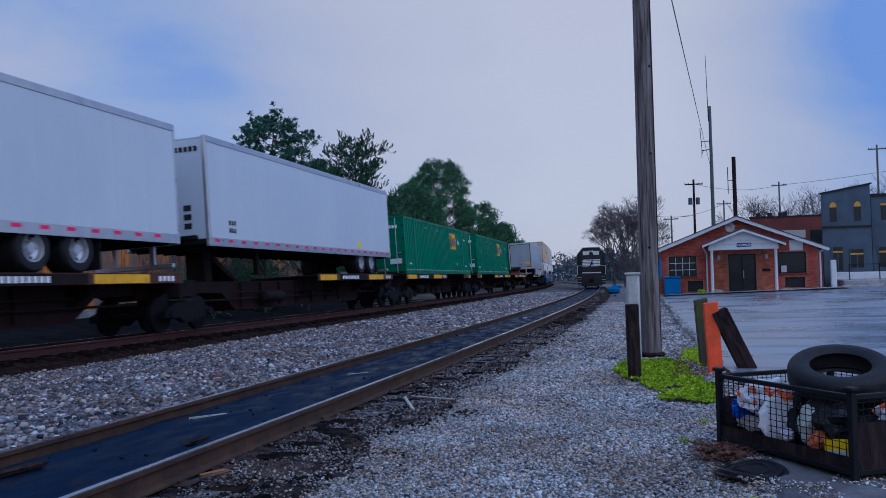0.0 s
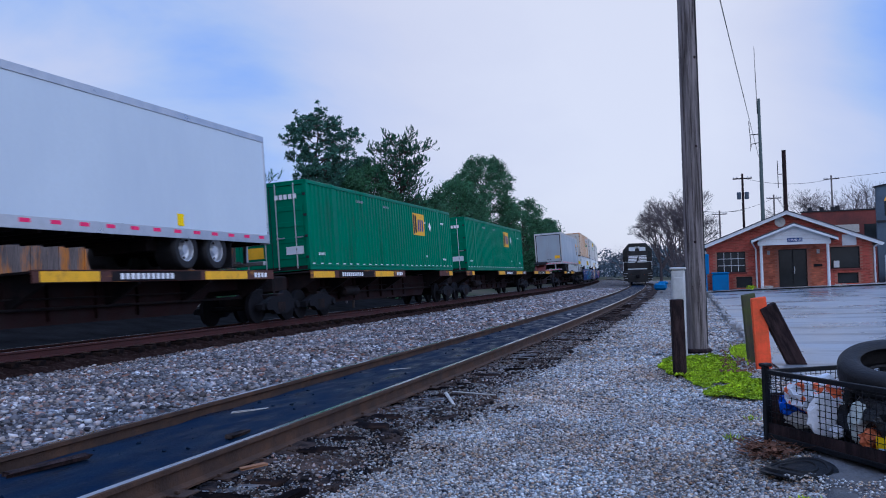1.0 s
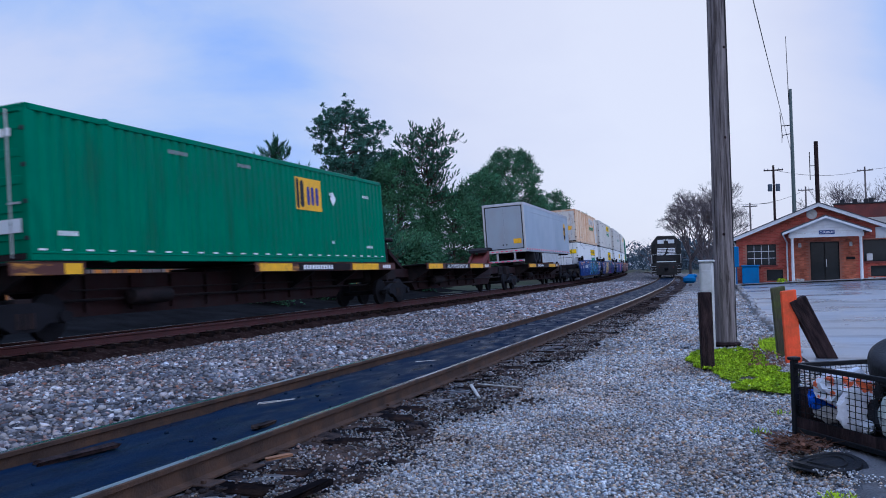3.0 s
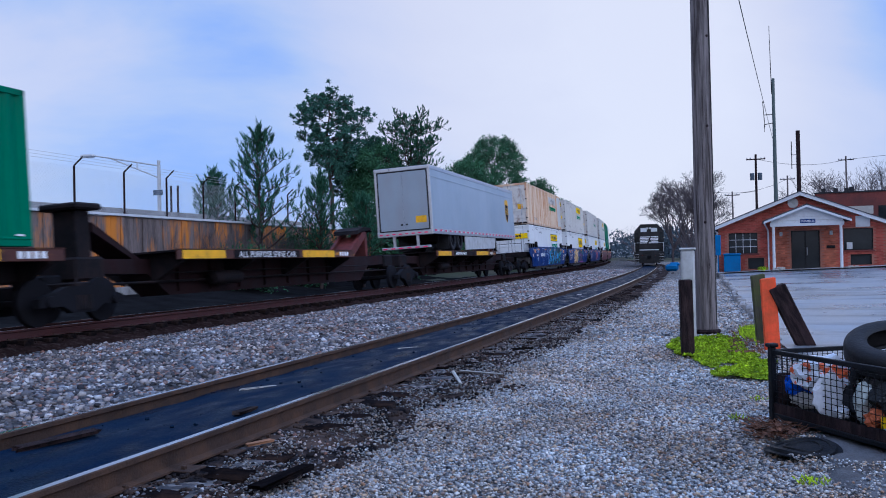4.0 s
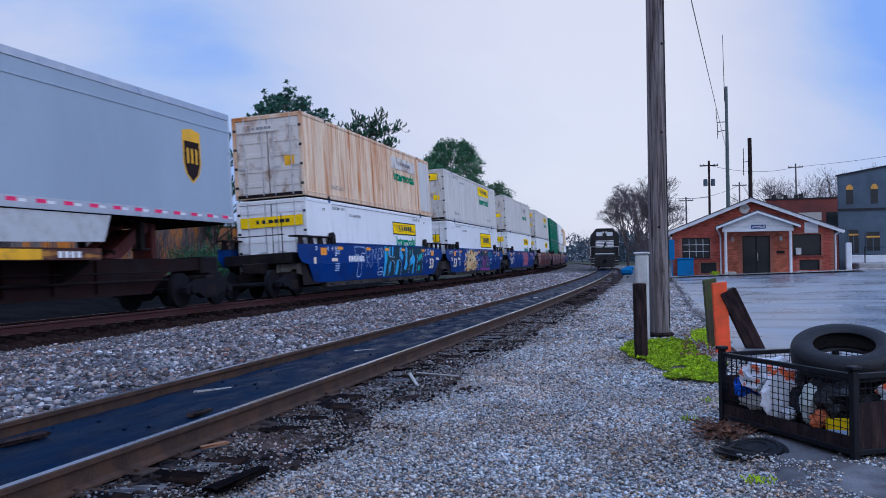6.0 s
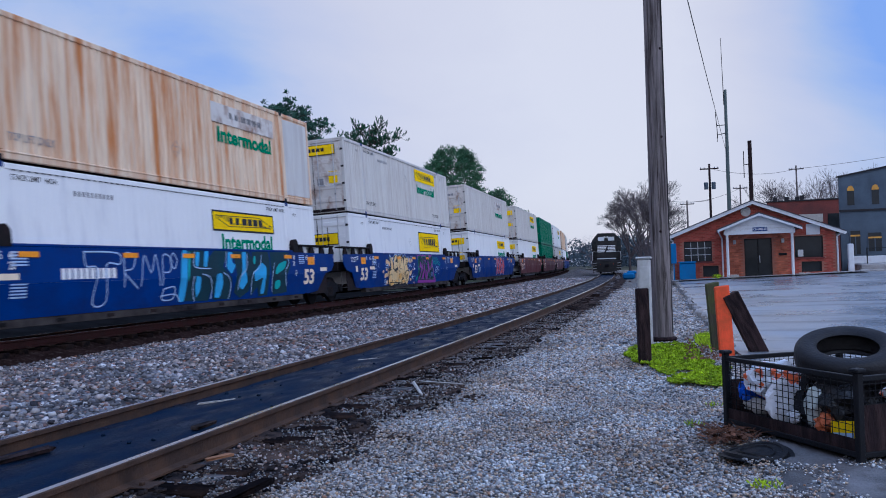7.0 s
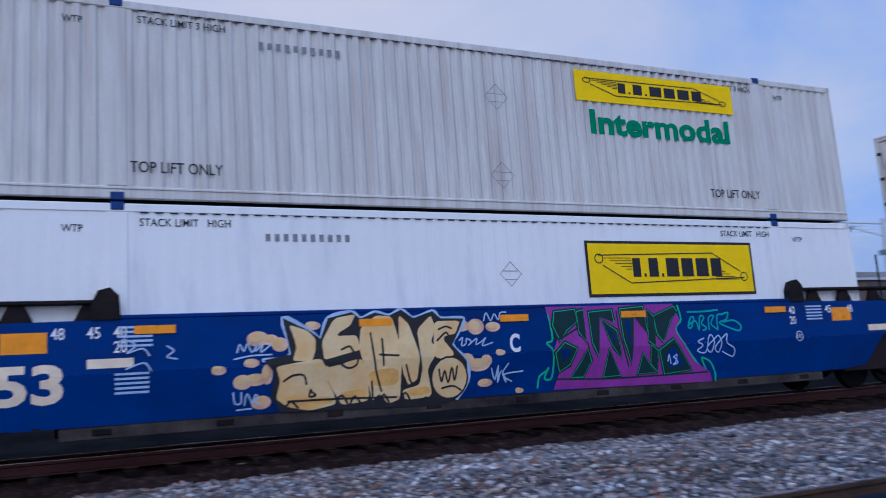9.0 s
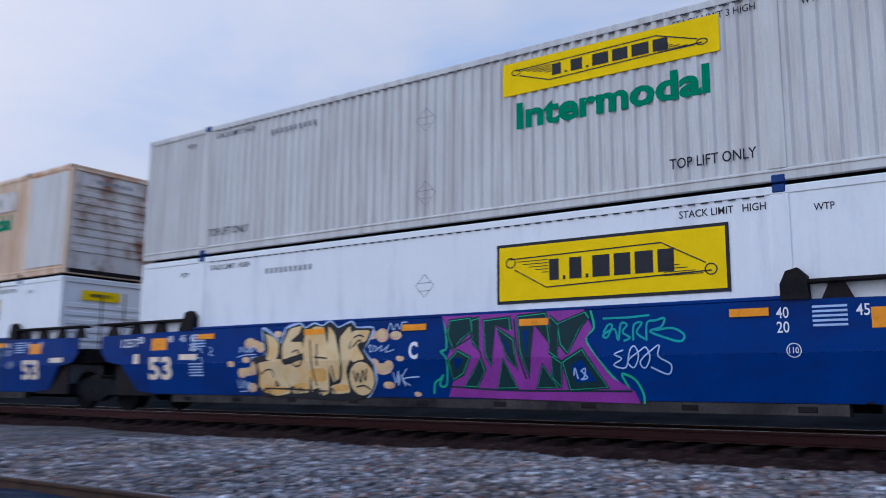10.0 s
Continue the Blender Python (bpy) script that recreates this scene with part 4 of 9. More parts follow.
def container(label, u, z0, body, group, h=2.896, L=16.15, ribs=0.20, depth=0.030, doors_near=True, rail_mat=None, end_mat=None, cast=None, post_mat=None):
    c = rides(thing("shipping_container", label, "container", group=group), u, z0)
    rail_mat, end_mat, cast, post_mat = rail_mat or body, end_mat or body, cast or m_casting, post_mat or body
    a, p = L / 2, 5.99
    bot, top = 0.20, h - 0.14
    for sg in (1, -1):
        x = sg * HALF
        wall = Geo()
        for y0, y1 in ((-a + 0.12, -p - 0.13), (-p + 0.13, p - 0.13), (p + 0.13, a - 0.12)):
            c_ = corrugated(x - sg * 0.012, y0, y1, bot, top, ribs, depth, sg)
            wall.add(c_.v, c_.f)
        part("side_wall", wall, body, c, "ribbed steel side wall", fix=False)
        part("top_rail", Geo().box(x - sg * 0.09, x, -a, a, top, h - 0.02, 0.012), rail_mat, c)
        part("bottom_rail", Geo().box(x - sg * 0.09, x - sg * 0.002, -a, a, 0.03, bot, 0.012).box(x - sg * 0.05, x + sg * 0.010, -a, a, bot - 0.045, bot - 0.012, 0.006), rail_mat, c)
        for y in (-p, p):
            part("lifting_post", Geo().box(x - sg * 0.10, x + sg * 0.004, y - 0.13, y + 0.13, bot, top, 0.01), post_mat, c)
            for z in (0.0, h - 0.118):
                part("corner_casting", Geo().box(x - sg * 0.17, x + sg * 0.012, y - 0.09, y + 0.09, z, z + 0.118, 0.015), cast, c)
        for y in (-a + 0.06, a - 0.06):
            part("corner_post", Geo().box(x - sg * 0.12, x, y - 0.06, y + 0.06, 0.03, h - 0.02, 0.012), rail_mat, c)
    roof = Geo()
    for i in range(54):
        y0 = -a + 0.1 + i * (L - 0.2) / 54
        roof.box(-HALF + 0.09, HALF - 0.09, y0, y0 + 0.18, h - 0.05, h - 0.03)
    roof.box(-HALF + 0.09, HALF - 0.09, -a, a, h - 0.07, h - 0.05)
    part("roof", roof, rail_mat, c)
    part("floor_frame", Geo().box(-HALF + 0.09, HALF - 0.09, -a, a, 0.06, 0.17), m_underframe, c)
    # near end: two doors with locking bars; far end: a ribbed wall
    for sg in (-1, 1):
        y = sg * a
        isdoor = (sg < 0) == doors_near
        part("end_header", Geo().box(-HALF + 0.1, HALF - 0.1, y - sg * 0.1, y - sg * 0.01, h - 0.16, h - 0.02, 0.01), rail_mat, c)
        part("end_sill", Geo().box(-HALF + 0.1, HALF - 0.1, y - sg * 0.1, y - sg * 0.01, 0.03, 0.17, 0.01), rail_mat, c)
        if isdoor:
            for q in (-1, 1):
                d = Geo().box(q * 0.008, q * (HALF - 0.125), y - sg * 0.07, y - sg * 0.035, 0.18, h - 0.17, 0.006)
                for k in range(5):
                    zz = 0.42 + k * 0.5
                    d.box(q * 0.09, q * (HALF - 0.2), y - sg * 0.035, y - sg * 0.018, zz, zz + 0.16, 0.008)
                door = part("door", d, end_mat, c, "ribbed cargo door")
                for xb in (0.22, 0.86):
                    bar = part("locking_bar", Geo().tube((q * xb, y - sg * 0.005, 0.1), (q * xb, y - sg * 0.005, h - 0.09), 0.02, n=8), m_alu, door)
                    part("bar_handle", Geo().box(q * xb - 0.02, q * xb + q * 0.26, y + sg * 0.01, y + sg * 0.03, 1.06, 1.1), m_alu, door)
                part("door_gasket", Geo().box(q * 0.002, q * 0.012, y - sg * 0.03, y - sg * 0.024, 0.18, h - 0.17), m_ink, door)
                for k in range(4):
                    part("hinge", Geo().box(q * (HALF - 0.14), q * (HALF - 0.03), y - sg * 0.03, y + sg * 0.012, 0.4 + k * 0.66, 0.48 + k * 0.66, 0.006), m_ink, door)
        else:
            wall = Geo().box(-HALF + 0.12, HALF - 0.12, y - sg * 0.08, y - sg * 0.05, 0.17, h - 0.16)
            ribs_at = []
            for k in range(8):
                zz = 0.62 + k * 0.21
                ribs_at.append(Geo().box(-HALF + 0.2, HALF - 0.2, y - sg * 0.05, y - sg * 0.018, zz, zz + 0.12, 0.012))
            wall = part("end_wall", wall, end_mat, c, "ribbed steel end wall")
            for g in ribs_at:
                part("rib", g, end_mat, wall)
    return c


def diamonds(c, y, zs, r, x):
    for z in zs:
        part("placard_frame", Geo().ribbon([(y, z + r), (y + r, z), (y, z - r), (y - r, z), (y, z + r)], 0.012, x), m_fadeink, c, fix=False)
        part("placard_lines", Geo().ribbon([(y - 0.8 * r, z + 0.05), (y + 0.75 * r, z + 0.05)], 0.01, x).ribbon([(y - 0.6 * r, z - 0.09), (y + 0.5 * r, z - 0.09)], 0.01, x), m_fadeink, c, fix=False)["kind"] = "stuff"


X1 = HALF - 0.008


def stack_marks(c, h=2.896, three=True, low=True):
    """Stencilled handling notes on the side that faces the yard."""
    for y in (-5.15, 5.15):
        lettering("stencil", "STACK LIMIT 3 HIGH" if three else "STACK LIMIT   HIGH", y + 0.05, h - 0.33, X1, 0.11, 1.22, m_ink, c)
        if low:
            lettering("stencil", "TOP LIFT ONLY", y - 0.05, 0.40, X1, 0.16, 1.25, m_ink, c)
    for y in (-6.55, 6.55):
        lettering("stencil", "WTP", y, h - 0.42, X1, 0.10, 0.26, m_ink, c)
    small_bars(-4.0, h - 0.52, 10, 0.07, 0.11, X1, m_fadeink, c, gap=0.9)
    vents = Geo()
    for i in range(60):
        yy = -5.7 + i * 0.193
        vents.add([(HALF + 0.003, yy, h - 0.155), (HALF + 0.003, yy + 0.11, h - 0.155), (HALF + 0.003, yy + 0.11, h - 0.135), (HALF + 0.003, yy, h - 0.135)], [(0, 1, 2, 3)])
    part("vent", vents, m_ink, c, fix=False)["kind"] = "stuff"


Z_LOW, Z_UP = 0.445, 3.36
STACKS = "double-stacked containers"


def truck(parent, y):
    """A two-axle freight truck under a car."""
    for sg in (1, -1):
        x = sg * 1.02
        fr = Geo().prism([(y - 1.15, 0.52), (y - 1.15, 0.36), (y - 0.55, 0.36), (y - 0.3, 0.22), (y + 0.3, 0.22), (y + 0.55, 0.36), (y + 1.15, 0.36), (y + 1.15, 0.52), (y + 0.4, 0.74), (y - 0.4, 0.74)],
                         x - 0.09, x + 0.09)
        f = part("truck_frame", fr, m_truck, parent, "cast steel truck side frame")
        spring = Geo()
        for k in (-0.16, 0.0, 0.16):
            spring.tube((x + sg * 0.04, y + k, 0.28), (x + sg * 0.04, y + k, 0.56), 0.085, n=10)
        part("spring_nest", spring, m_underframe, f)
        for dy in (-0.89, 0.89):
            part("bearing_cap", Geo().lathe([(0.0, x + sg * 0.16), (0.11, x + sg * 0.16), (0.13, x + sg * 0.05)], "x", (0, y + dy, 0.46), 14), m_truck, f)
    for dy in (-0.89, 0.89):
        w = Geo()
        for sg in (1, -1):
            w.lathe([(0.05, sg * 0.66), (0.36, sg * 0.68), (0.40, sg * 0.665), (0.455, sg * 0.665), (0.45, sg * 0.79), (0.38, sg * 0.80), (0.12, sg * 0.77), (0.05, sg * 0.79)], "x", (0, y + dy, 0.456), 26)
        w.tube((-1.1, y + dy, 0.456), (1.1, y + dy, 0.456), 0.08)
        part("wheelset", w, m_truck, parent, "steel wheelset", smooth=True)
    part("bolster", Geo().box(-1.1, 1.1, y - 0.2, y + 0.2, 0.5, 0.82, 0.03), m_underframe, parent)


def squiggle(rng, y, z, w, h, loops):
    return [(y + w * i / (loops * 8) + 0.10 * w * math.sin(i * 1.9 + rng.random()), z + h * 0.5 * math.sin(i * 0.8 + rng.uniform(-0.3, 0.3))) for i in range(loops * 8)]


def letter_block(fill, line, y, z, w, h, x, kind, rng, thick=0.2):
    """One fat sprayed letter form: strokes with a dark outline."""
    forms = {0: [[(0.85, 0.9), (0.3, 0.95), (0.12, 0.7), (0.75, 0.42), (0.82, 0.15), (0.2, 0.06)]], 1: [[(0.8, 0.92), (0.2, 0.9), (0.15, 0.5), (0.2, 0.08), (0.85, 0.1)], [(0.2, 0.5), (0.7, 0.52)]],
             2: [[(0.15, 0.05), (0.2, 0.95), (0.55, 0.35), (0.85, 0.95), (0.88, 0.05)]], 3: [[(0.3, 0.95), (0.38, 0.05)], [(0.7, 0.95), (0.62, 0.5), (0.8, 0.05)]],
             4: [[(0.15, 0.95), (0.2, 0.05)], [(0.85, 0.95), (0.3, 0.5), (0.9, 0.08)]], 5: [[(0.1, 0.95), (0.3, 0.05), (0.5, 0.7), (0.7, 0.05), (0.92, 0.95)]]}
    for st in forms[kind % 6]:
        pts = []
        for (a0, b0), (a1, b1) in zip(st, st[1:]):
            pts += [(y + w * (a0 + (a1 - a0) * t), z + h * (b0 + (b1 - b0) * t)) for t in (0, 0.33, 0.66)]
        pts.append((y + w * st[-1][0], z + h * st[-1][1]))
        line.ribbon(pts, thick + 0.07, x)
        fill.ribbon(pts, thick, x + 0.004)


WELL_X = 1.435
BEND, FOLD = 1.05, 0.16  # the plate sides are folded: below BEND they lean inwards


def onto_side(ob):
    """Folds paint and plates round the bend of the well's side."""
    bm = bmesh.new()
    bm.from_mesh(ob.data)
    bmesh.ops.bisect_plane(bm, geom=bm.verts[:] + bm.edges[:] + bm.faces[:], plane_co=(0, 0, BEND), plane_no=(0, 0, 1))
    for v in bm.verts:
        if v.co.z < BEND:
            v.co.x -= FOLD * (BEND - v.co.z)
    bm.to_mesh(ob.data)
    bm.free()



def graffiti(car, style):
    rng = random.Random(style)
    x = WELL_X + 0.006
    def spray(name, shapes, material, label="", depth=0.0, step=0.0003):
        """Flat sprayed shapes, each laid a hair over the one before."""
        g = Geo()
        for q, pts in enumerate(shapes):
            g.add([(x + 0.3 * depth + step * q, a_, b_) for a_, b_ in pts], [tuple(range(len(pts)))])
        part(name, g, material, car, label, fix=False)["kind"] = "stuff"

    def strokes(name, lines, w, material, label="", depth=0.0):
        g = Geo()
        for q, pts in enumerate(lines):
            fine = []
            for q0, q1, q2, q3 in zip([pts[0]] + pts[:-2], pts[:-1], pts[1:], pts[2:] + [pts[-1]]):
                for f in (0, 0.25, 0.5, 0.75):
                    fine.append(tuple(0.5 * (2 * b_ + (c_ - a_) * f + (2 * a_ - 5 * b_ + 4 * c_ - d_) * f * f + (3 * b_ - a_ - 3 * c_ + d_) * f ** 3) for a_, b_, c_, d_ in zip(q0, q1, q2, q3)))
            g.ribbon(fine + [pts[-1]], w, x + 0.3 * depth + 0.0002 * q)
        part(name, g, material, car, label, fix=False)["kind"] = "stuff"

    def soft(pts, cut=0.28):
        """Rounds the corners of an outline."""
        for _ in range(2):
            pts = [(p0[0] + (p1[0] - p0[0]) * f, p0[1] + (p1[1] - p0[1]) * f) for p0, p1 in zip(pts, pts[1:] + pts[:1]) for f in (cut, 1 - cut)]
        return pts

    def oval(cy, cz, ry, rz):
        return [(cy + ry * math.cos(0.35 * q), cz + rz * math.sin(0.35 * q)) for q in range(18)]

    def grown(pts, d):
        cy, cz = sum(p_[0] for p_ in pts) / len(pts), sum(p_[1] for p_ in pts) / len(pts)
        return [(a_ + d * (a_ - cy) / max(0.05, math.hypot(a_ - cy, b_ - cz)), b_ + d * (b_ - cz) / max(0.05, math.hypot(a_ - cy, b_ - cz))) for a_, b_ in pts]

    if style == 1:  # cream letters with a black edge, peach clouds, then purple and green letters
        def on(*pts):
            """Points placed from pixels of one camera view, 129 units to the metre, the view's tilt undone."""
            out = []
            for a_, b_ in pts:
                e_ = b_ - 606 + 0.037 * a_
                out.append(((a_ - 704) / 128.8 + 0.0005 * (e_ - 70), 1.73 - e_ / 129))
            return out

        clouds = [(165, 640, 20, 14), (188, 642, 14, 10), (204, 650, 15, 13), (150, 683, 14, 8), (92, 695, 13, 8), (132, 716, 17, 13), (155, 712, 20, 11), (176, 703, 10, 18), (162, 752, 18, 12), (268, 616, 15, 8),
                  (572, 615, 18, 11), (603, 616, 19, 16), (642, 616, 17, 10), (652, 668, 11, 6), (574, 686, 18, 17), (600, 692, 26, 13), (618, 684, 13, 12), (612, 728, 17, 8), (690, 745, 10, 5)]
        spray("spray_clouds", [oval(*on((a_, b_))[0], c_ / 129, d_ / 129) for a_, b_, c_, d_ in clouds], m_gpeach, "peach sprayed bubbles", 0.0)
        spray("spray_clouds", [oval(*on((a_ - 3, b_ - 3))[0], 0.66 * c_ / 129, 0.62 * d_ / 129) for a_, b_, c_, d_ in clouds], m_gcream, "pale hearts of the sprayed bubbles", 0.016)
        halo = on((172, 678), (222, 668), (213, 602), (262, 626), (280, 640), (298, 602), (345, 590), (362, 602), (392, 590), (420, 596), (446, 584), (470, 600), (512, 586), (528, 600), (578, 600), (562, 628), (546, 652), (574, 684),
                  (574, 722), (548, 756), (500, 768), (196, 771), (180, 742), (190, 702))
        strokes("sprayed_halo", [halo[:20]], 0.06, m_gpale, "thin pale blue halo", 0.031)
        spray("sprayed_outline", [halo], m_ink, "black sprayed outline", 0.032)
        letters = [on((226, 618), (256, 630), (266, 642), (264, 660), (258, 676), (226, 676), (238, 652), (232, 636)),
                   on((196, 692), (240, 686), (274, 680), (284, 700), (281, 718), (291, 734), (297, 757), (250, 765), (212, 758), (193, 745), (203, 716)),
                   on((286, 645), (312, 606), (350, 598), (338, 618), (314, 636), (346, 634), (352, 658), (322, 664), (286, 676)),
                   on((286, 692), (318, 690), (350, 680), (360, 700), (362, 752), (312, 757), (301, 735), (290, 715)),
                   on((362, 622), (394, 600), (424, 602), (432, 650), (430, 692), (425, 750), (402, 758), (386, 738), (372, 752), (366, 705), (356, 660)),
                   on((440, 598), (458, 616), (470, 676), (464, 714), (446, 724), (438, 700), (436, 650)),
                   on((474, 628), (506, 598), (512, 622), (498, 652), (514, 660), (486, 692), (494, 747), (440, 752), (436, 734), (470, 724), (480, 690)),
                   on((516, 610), (566, 608), (552, 632), (528, 640), (546, 666), (530, 678), (508, 672), (512, 640))]
        spray("sprayed_letters", [grown(soft(q_, 0.12), 0.035) for q_ in letters], m_gcream, "cream sprayed letter forms", 0.034)
        spray("sprayed_fade", [soft(on(*q_), 0.2) for q_ in (((200, 742), (240, 748), (292, 744), (294, 757), (250, 763), (212, 757)), ((366, 700), (428, 694), (426, 724), (400, 730), (368, 726)), ((308, 738), (358, 732), (360, 750), (314, 755)), ((444, 736), (488, 730), (492, 746), (444, 750)))],
              m_gorange, "orange fade low on the letters", 0.040)
        ball = oval(*on((534, 716))[0], 0.29, 0.30)
        spray("sprayed_outline", [grown(ball, 0.03)], m_ink, "", 0.042)
        spray("sprayed_letters", [ball], m_gcream, "round cream letter end", 0.044)
        strokes("sprayed_linework", [on((205, 716), (222, 706), (242, 706), (246, 722)), on((252, 734), (262, 742), (250, 744), (254, 732)), on((318, 660), (334, 654), (340, 664)), on((306, 680), (326, 694), (344, 688), (350, 668)),
                                     on((378, 630), (382, 700), (390, 738)), on((400, 640), (398, 690)), on((392, 670), (430, 672)), on((444, 690), (452, 724), (466, 718), (472, 690)), on((372, 720), (372, 746)),
                                     on((514, 644), (534, 628), (540, 634)), on((520, 622), (536, 616), (548, 620)), on((512, 700), (516, 724), (524, 702), (530, 726), (540, 696), (544, 722), (552, 694)),
                                     on((516, 736), (540, 732), (556, 740)), on((340, 618), (352, 604)), on((290, 690), (320, 684)), on((210, 752), (300, 750), (420, 750)), on((206, 760), (216, 752), (228, 764)), on((300, 752), (312, 744), (322, 760)),
                                     on((326, 762), (336, 746), (348, 760)), on((384, 764), (394, 744), (404, 760)), on((426, 764), (438, 742), (450, 762)), on((470, 764), (480, 752), (492, 764))],
                0.030, m_ink, "", 0.046)
        # purple letters: one broad field cut by bottle green gaps with mint edges
        field = on((772, 574), (1110, 562), (1124, 598), (1106, 622), (1152, 690), (1196, 716), (1204, 738), (772, 746), (792, 706), (780, 664), (792, 640))
        strokes("sprayed_edge", [on((734, 740), (740, 718), (756, 708), (764, 700), (752, 722), (770, 720), (778, 668), (764, 650), (780, 640), (776, 580)), on((1124, 566), (1128, 598), (1110, 624), (1156, 690), (1186, 714), (1176, 690), (1178, 684), (1200, 694), (1212, 718), (1212, 736))],
                0.035, m_gmint, "mint green sprayed edge", 0.0)
        spray("sprayed_letters", [field], m_gpurple, "purple sprayed letter forms", 0.004)
        gaps = [on((796, 588), (840, 582), (842, 604), (816, 618), (800, 640), (790, 612)), on((788, 672), (808, 654), (832, 664), (814, 690), (792, 704)), on((850, 588), (864, 584), (862, 640), (850, 622)), on((862, 668), (866, 690), (848, 716), (822, 718), (846, 694)),
                on((882, 588), (936, 582), (936, 606), (906, 598), (892, 672), (882, 646)), on((912, 604), (942, 628), (948, 676), (930, 650)), on((920, 668), (940, 716), (904, 718)), on((964, 580), (1022, 574), (1024, 628), (996, 596), (978, 690), (966, 640)),
                on((1010, 678), (1032, 712), (996, 714)), on((1036, 582), (1050, 598), (1044, 652), (1030, 640)), on((1056, 592), (1108, 572), (1114, 582), (1092, 600), (1070, 642), (1058, 626)), on((1060, 668), (1098, 646), (1138, 708), (1068, 714)),
                on((1034, 660), (1048, 672), (1044, 708), (1032, 692))]
        spray("sprayed_outline", [grown(q_, 0.085) for q_ in gaps], m_gdark, "", 0.0045)
        spray("sprayed_edge", [grown(q_, 0.052) for q_ in gaps], m_gmint, "", 0.012)
        spray("sprayed_shade", [grown(q_, 0.035) for q_ in gaps], m_gdark, "dark green sprayed gaps", 0.024)
        spray("sprayed_shade", [on((796, 664), (810, 660), (822, 668), (800, 690)), on((916, 612), (936, 632), (938, 656)), on((970, 604), (984, 602), (976, 660)), on((1072, 672), (1096, 658), (1122, 700), (1078, 704))], m_blue, "blue left bare inside the gaps", 0.037)
        strokes("sprayed_outline", [on((776, 724), (900, 726), (1040, 722), (1190, 716)), on((846, 586), (846, 624), (868, 660), (842, 716)), on((952, 582), (954, 640), (968, 700)), on((1028, 578), (1030, 640), (1046, 690)), on((784, 640), (800, 640), (842, 620))], 0.03, m_gdark, "", 0.010)
        strokes("sprayed_tag", [on((1148, 606), (1158, 592), (1166, 594), (1154, 616), (1146, 612), (1170, 600), (1176, 622), (1184, 590), (1196, 592), (1186, 606), (1200, 616), (1188, 622)), on((1206, 620), (1210, 592), (1226, 588), (1214, 606), (1228, 618)),
                                on((1232, 620), (1236, 588), (1252, 584), (1270, 580), (1262, 596), (1240, 604), (1270, 616), (1296, 622), (1304, 610), (1284, 598), (1252, 602)), on((1150, 580), (1200, 578), (1240, 574))],
                0.032, m_gteal, "thin teal sprayed scribble", 0.004)
        strokes("sprayed_tag", [on((1184, 640), (1166, 648), (1180, 656), (1162, 668), (1186, 672), (1198, 640), (1208, 632), (1214, 650), (1202, 672), (1192, 660), (1218, 640), (1230, 634), (1236, 652), (1224, 672), (1216, 660), (1244, 636), (1256, 630), (1252, 650), (1274, 664), (1266, 682), (1236, 670)),
                                on((1076, 690), (1080, 676), (1084, 696)), on((1092, 682), (1102, 676), (1098, 692), (1090, 698), (1104, 694), (1094, 682)), on((126, 664), (132, 650), (138, 662), (146, 648), (152, 664), (164, 648), (158, 662), (172, 652), (168, 664), (188, 650)),
                                on((120, 676), (150, 670), (186, 668)), on((114, 734), (116, 752), (126, 752), (128, 734)), on((132, 756), (138, 736), (146, 754)), on((148, 752), (152, 738), (158, 744), (150, 748), (160, 756)), on((118, 764), (144, 762)),
                                on((562, 644), (570, 638), (566, 654), (576, 650), (578, 640), (588, 646), (580, 654), (594, 644), (602, 640), (598, 652), (614, 644), (622, 638), (612, 654), (636, 648)), on((628, 700), (634, 722), (644, 694), (640, 728), (650, 704), (660, 728), (656, 712), (700, 706)),
                                on((668, 690), (652, 712), (672, 726)), on((622, 604), (630, 588), (638, 604), (648, 590), (656, 602), (662, 588), (676, 586)), on((10, 652), (20, 660), (8, 670), (24, 674)), on((-60, 640), (-40, 650), (-56, 664), (-30, 656), (-20, 668)), on((-58, 690), (-30, 680), (-20, 692))],
                0.022, m_gpale, "thin pale blue sprayed scribble", 0.044)
    elif style == 2:  # dark block letters with light blue and mint flashes
        spray("sprayed_shade", [[(-0.10, 1.73), (0.62, 1.735), (0.60, 1.42), (1.12, 1.735), (1.85, 1.73), (1.55, 1.32), (2.02, 0.98), (1.98, 0.44), (1.08, 0.46), (1.0, 0.78), (0.82, 0.44), (-0.42, 0.48)],
                                [(2.10, 1.73), (3.0, 1.73), (3.25, 1.5), (3.18, 1.05), (3.02, 0.62), (2.5, 0.44), (2.15, 0.6), (2.28, 1.1)], [(3.22, 1.73), (4.2, 1.735), (4.3, 1.40), (4.16, 0.46), (3.60, 0.44), (3.50, 0.72), (3.12, 0.46), (3.06, 1.0)],
                                [(4.32, 1.73), (5.62, 1.735), (5.70, 1.30), (5.40, 1.02), (5.48, 0.50), (4.52, 0.46), (4.36, 1.0)]], m_gink, "deep teal and black sprayed letter forms")
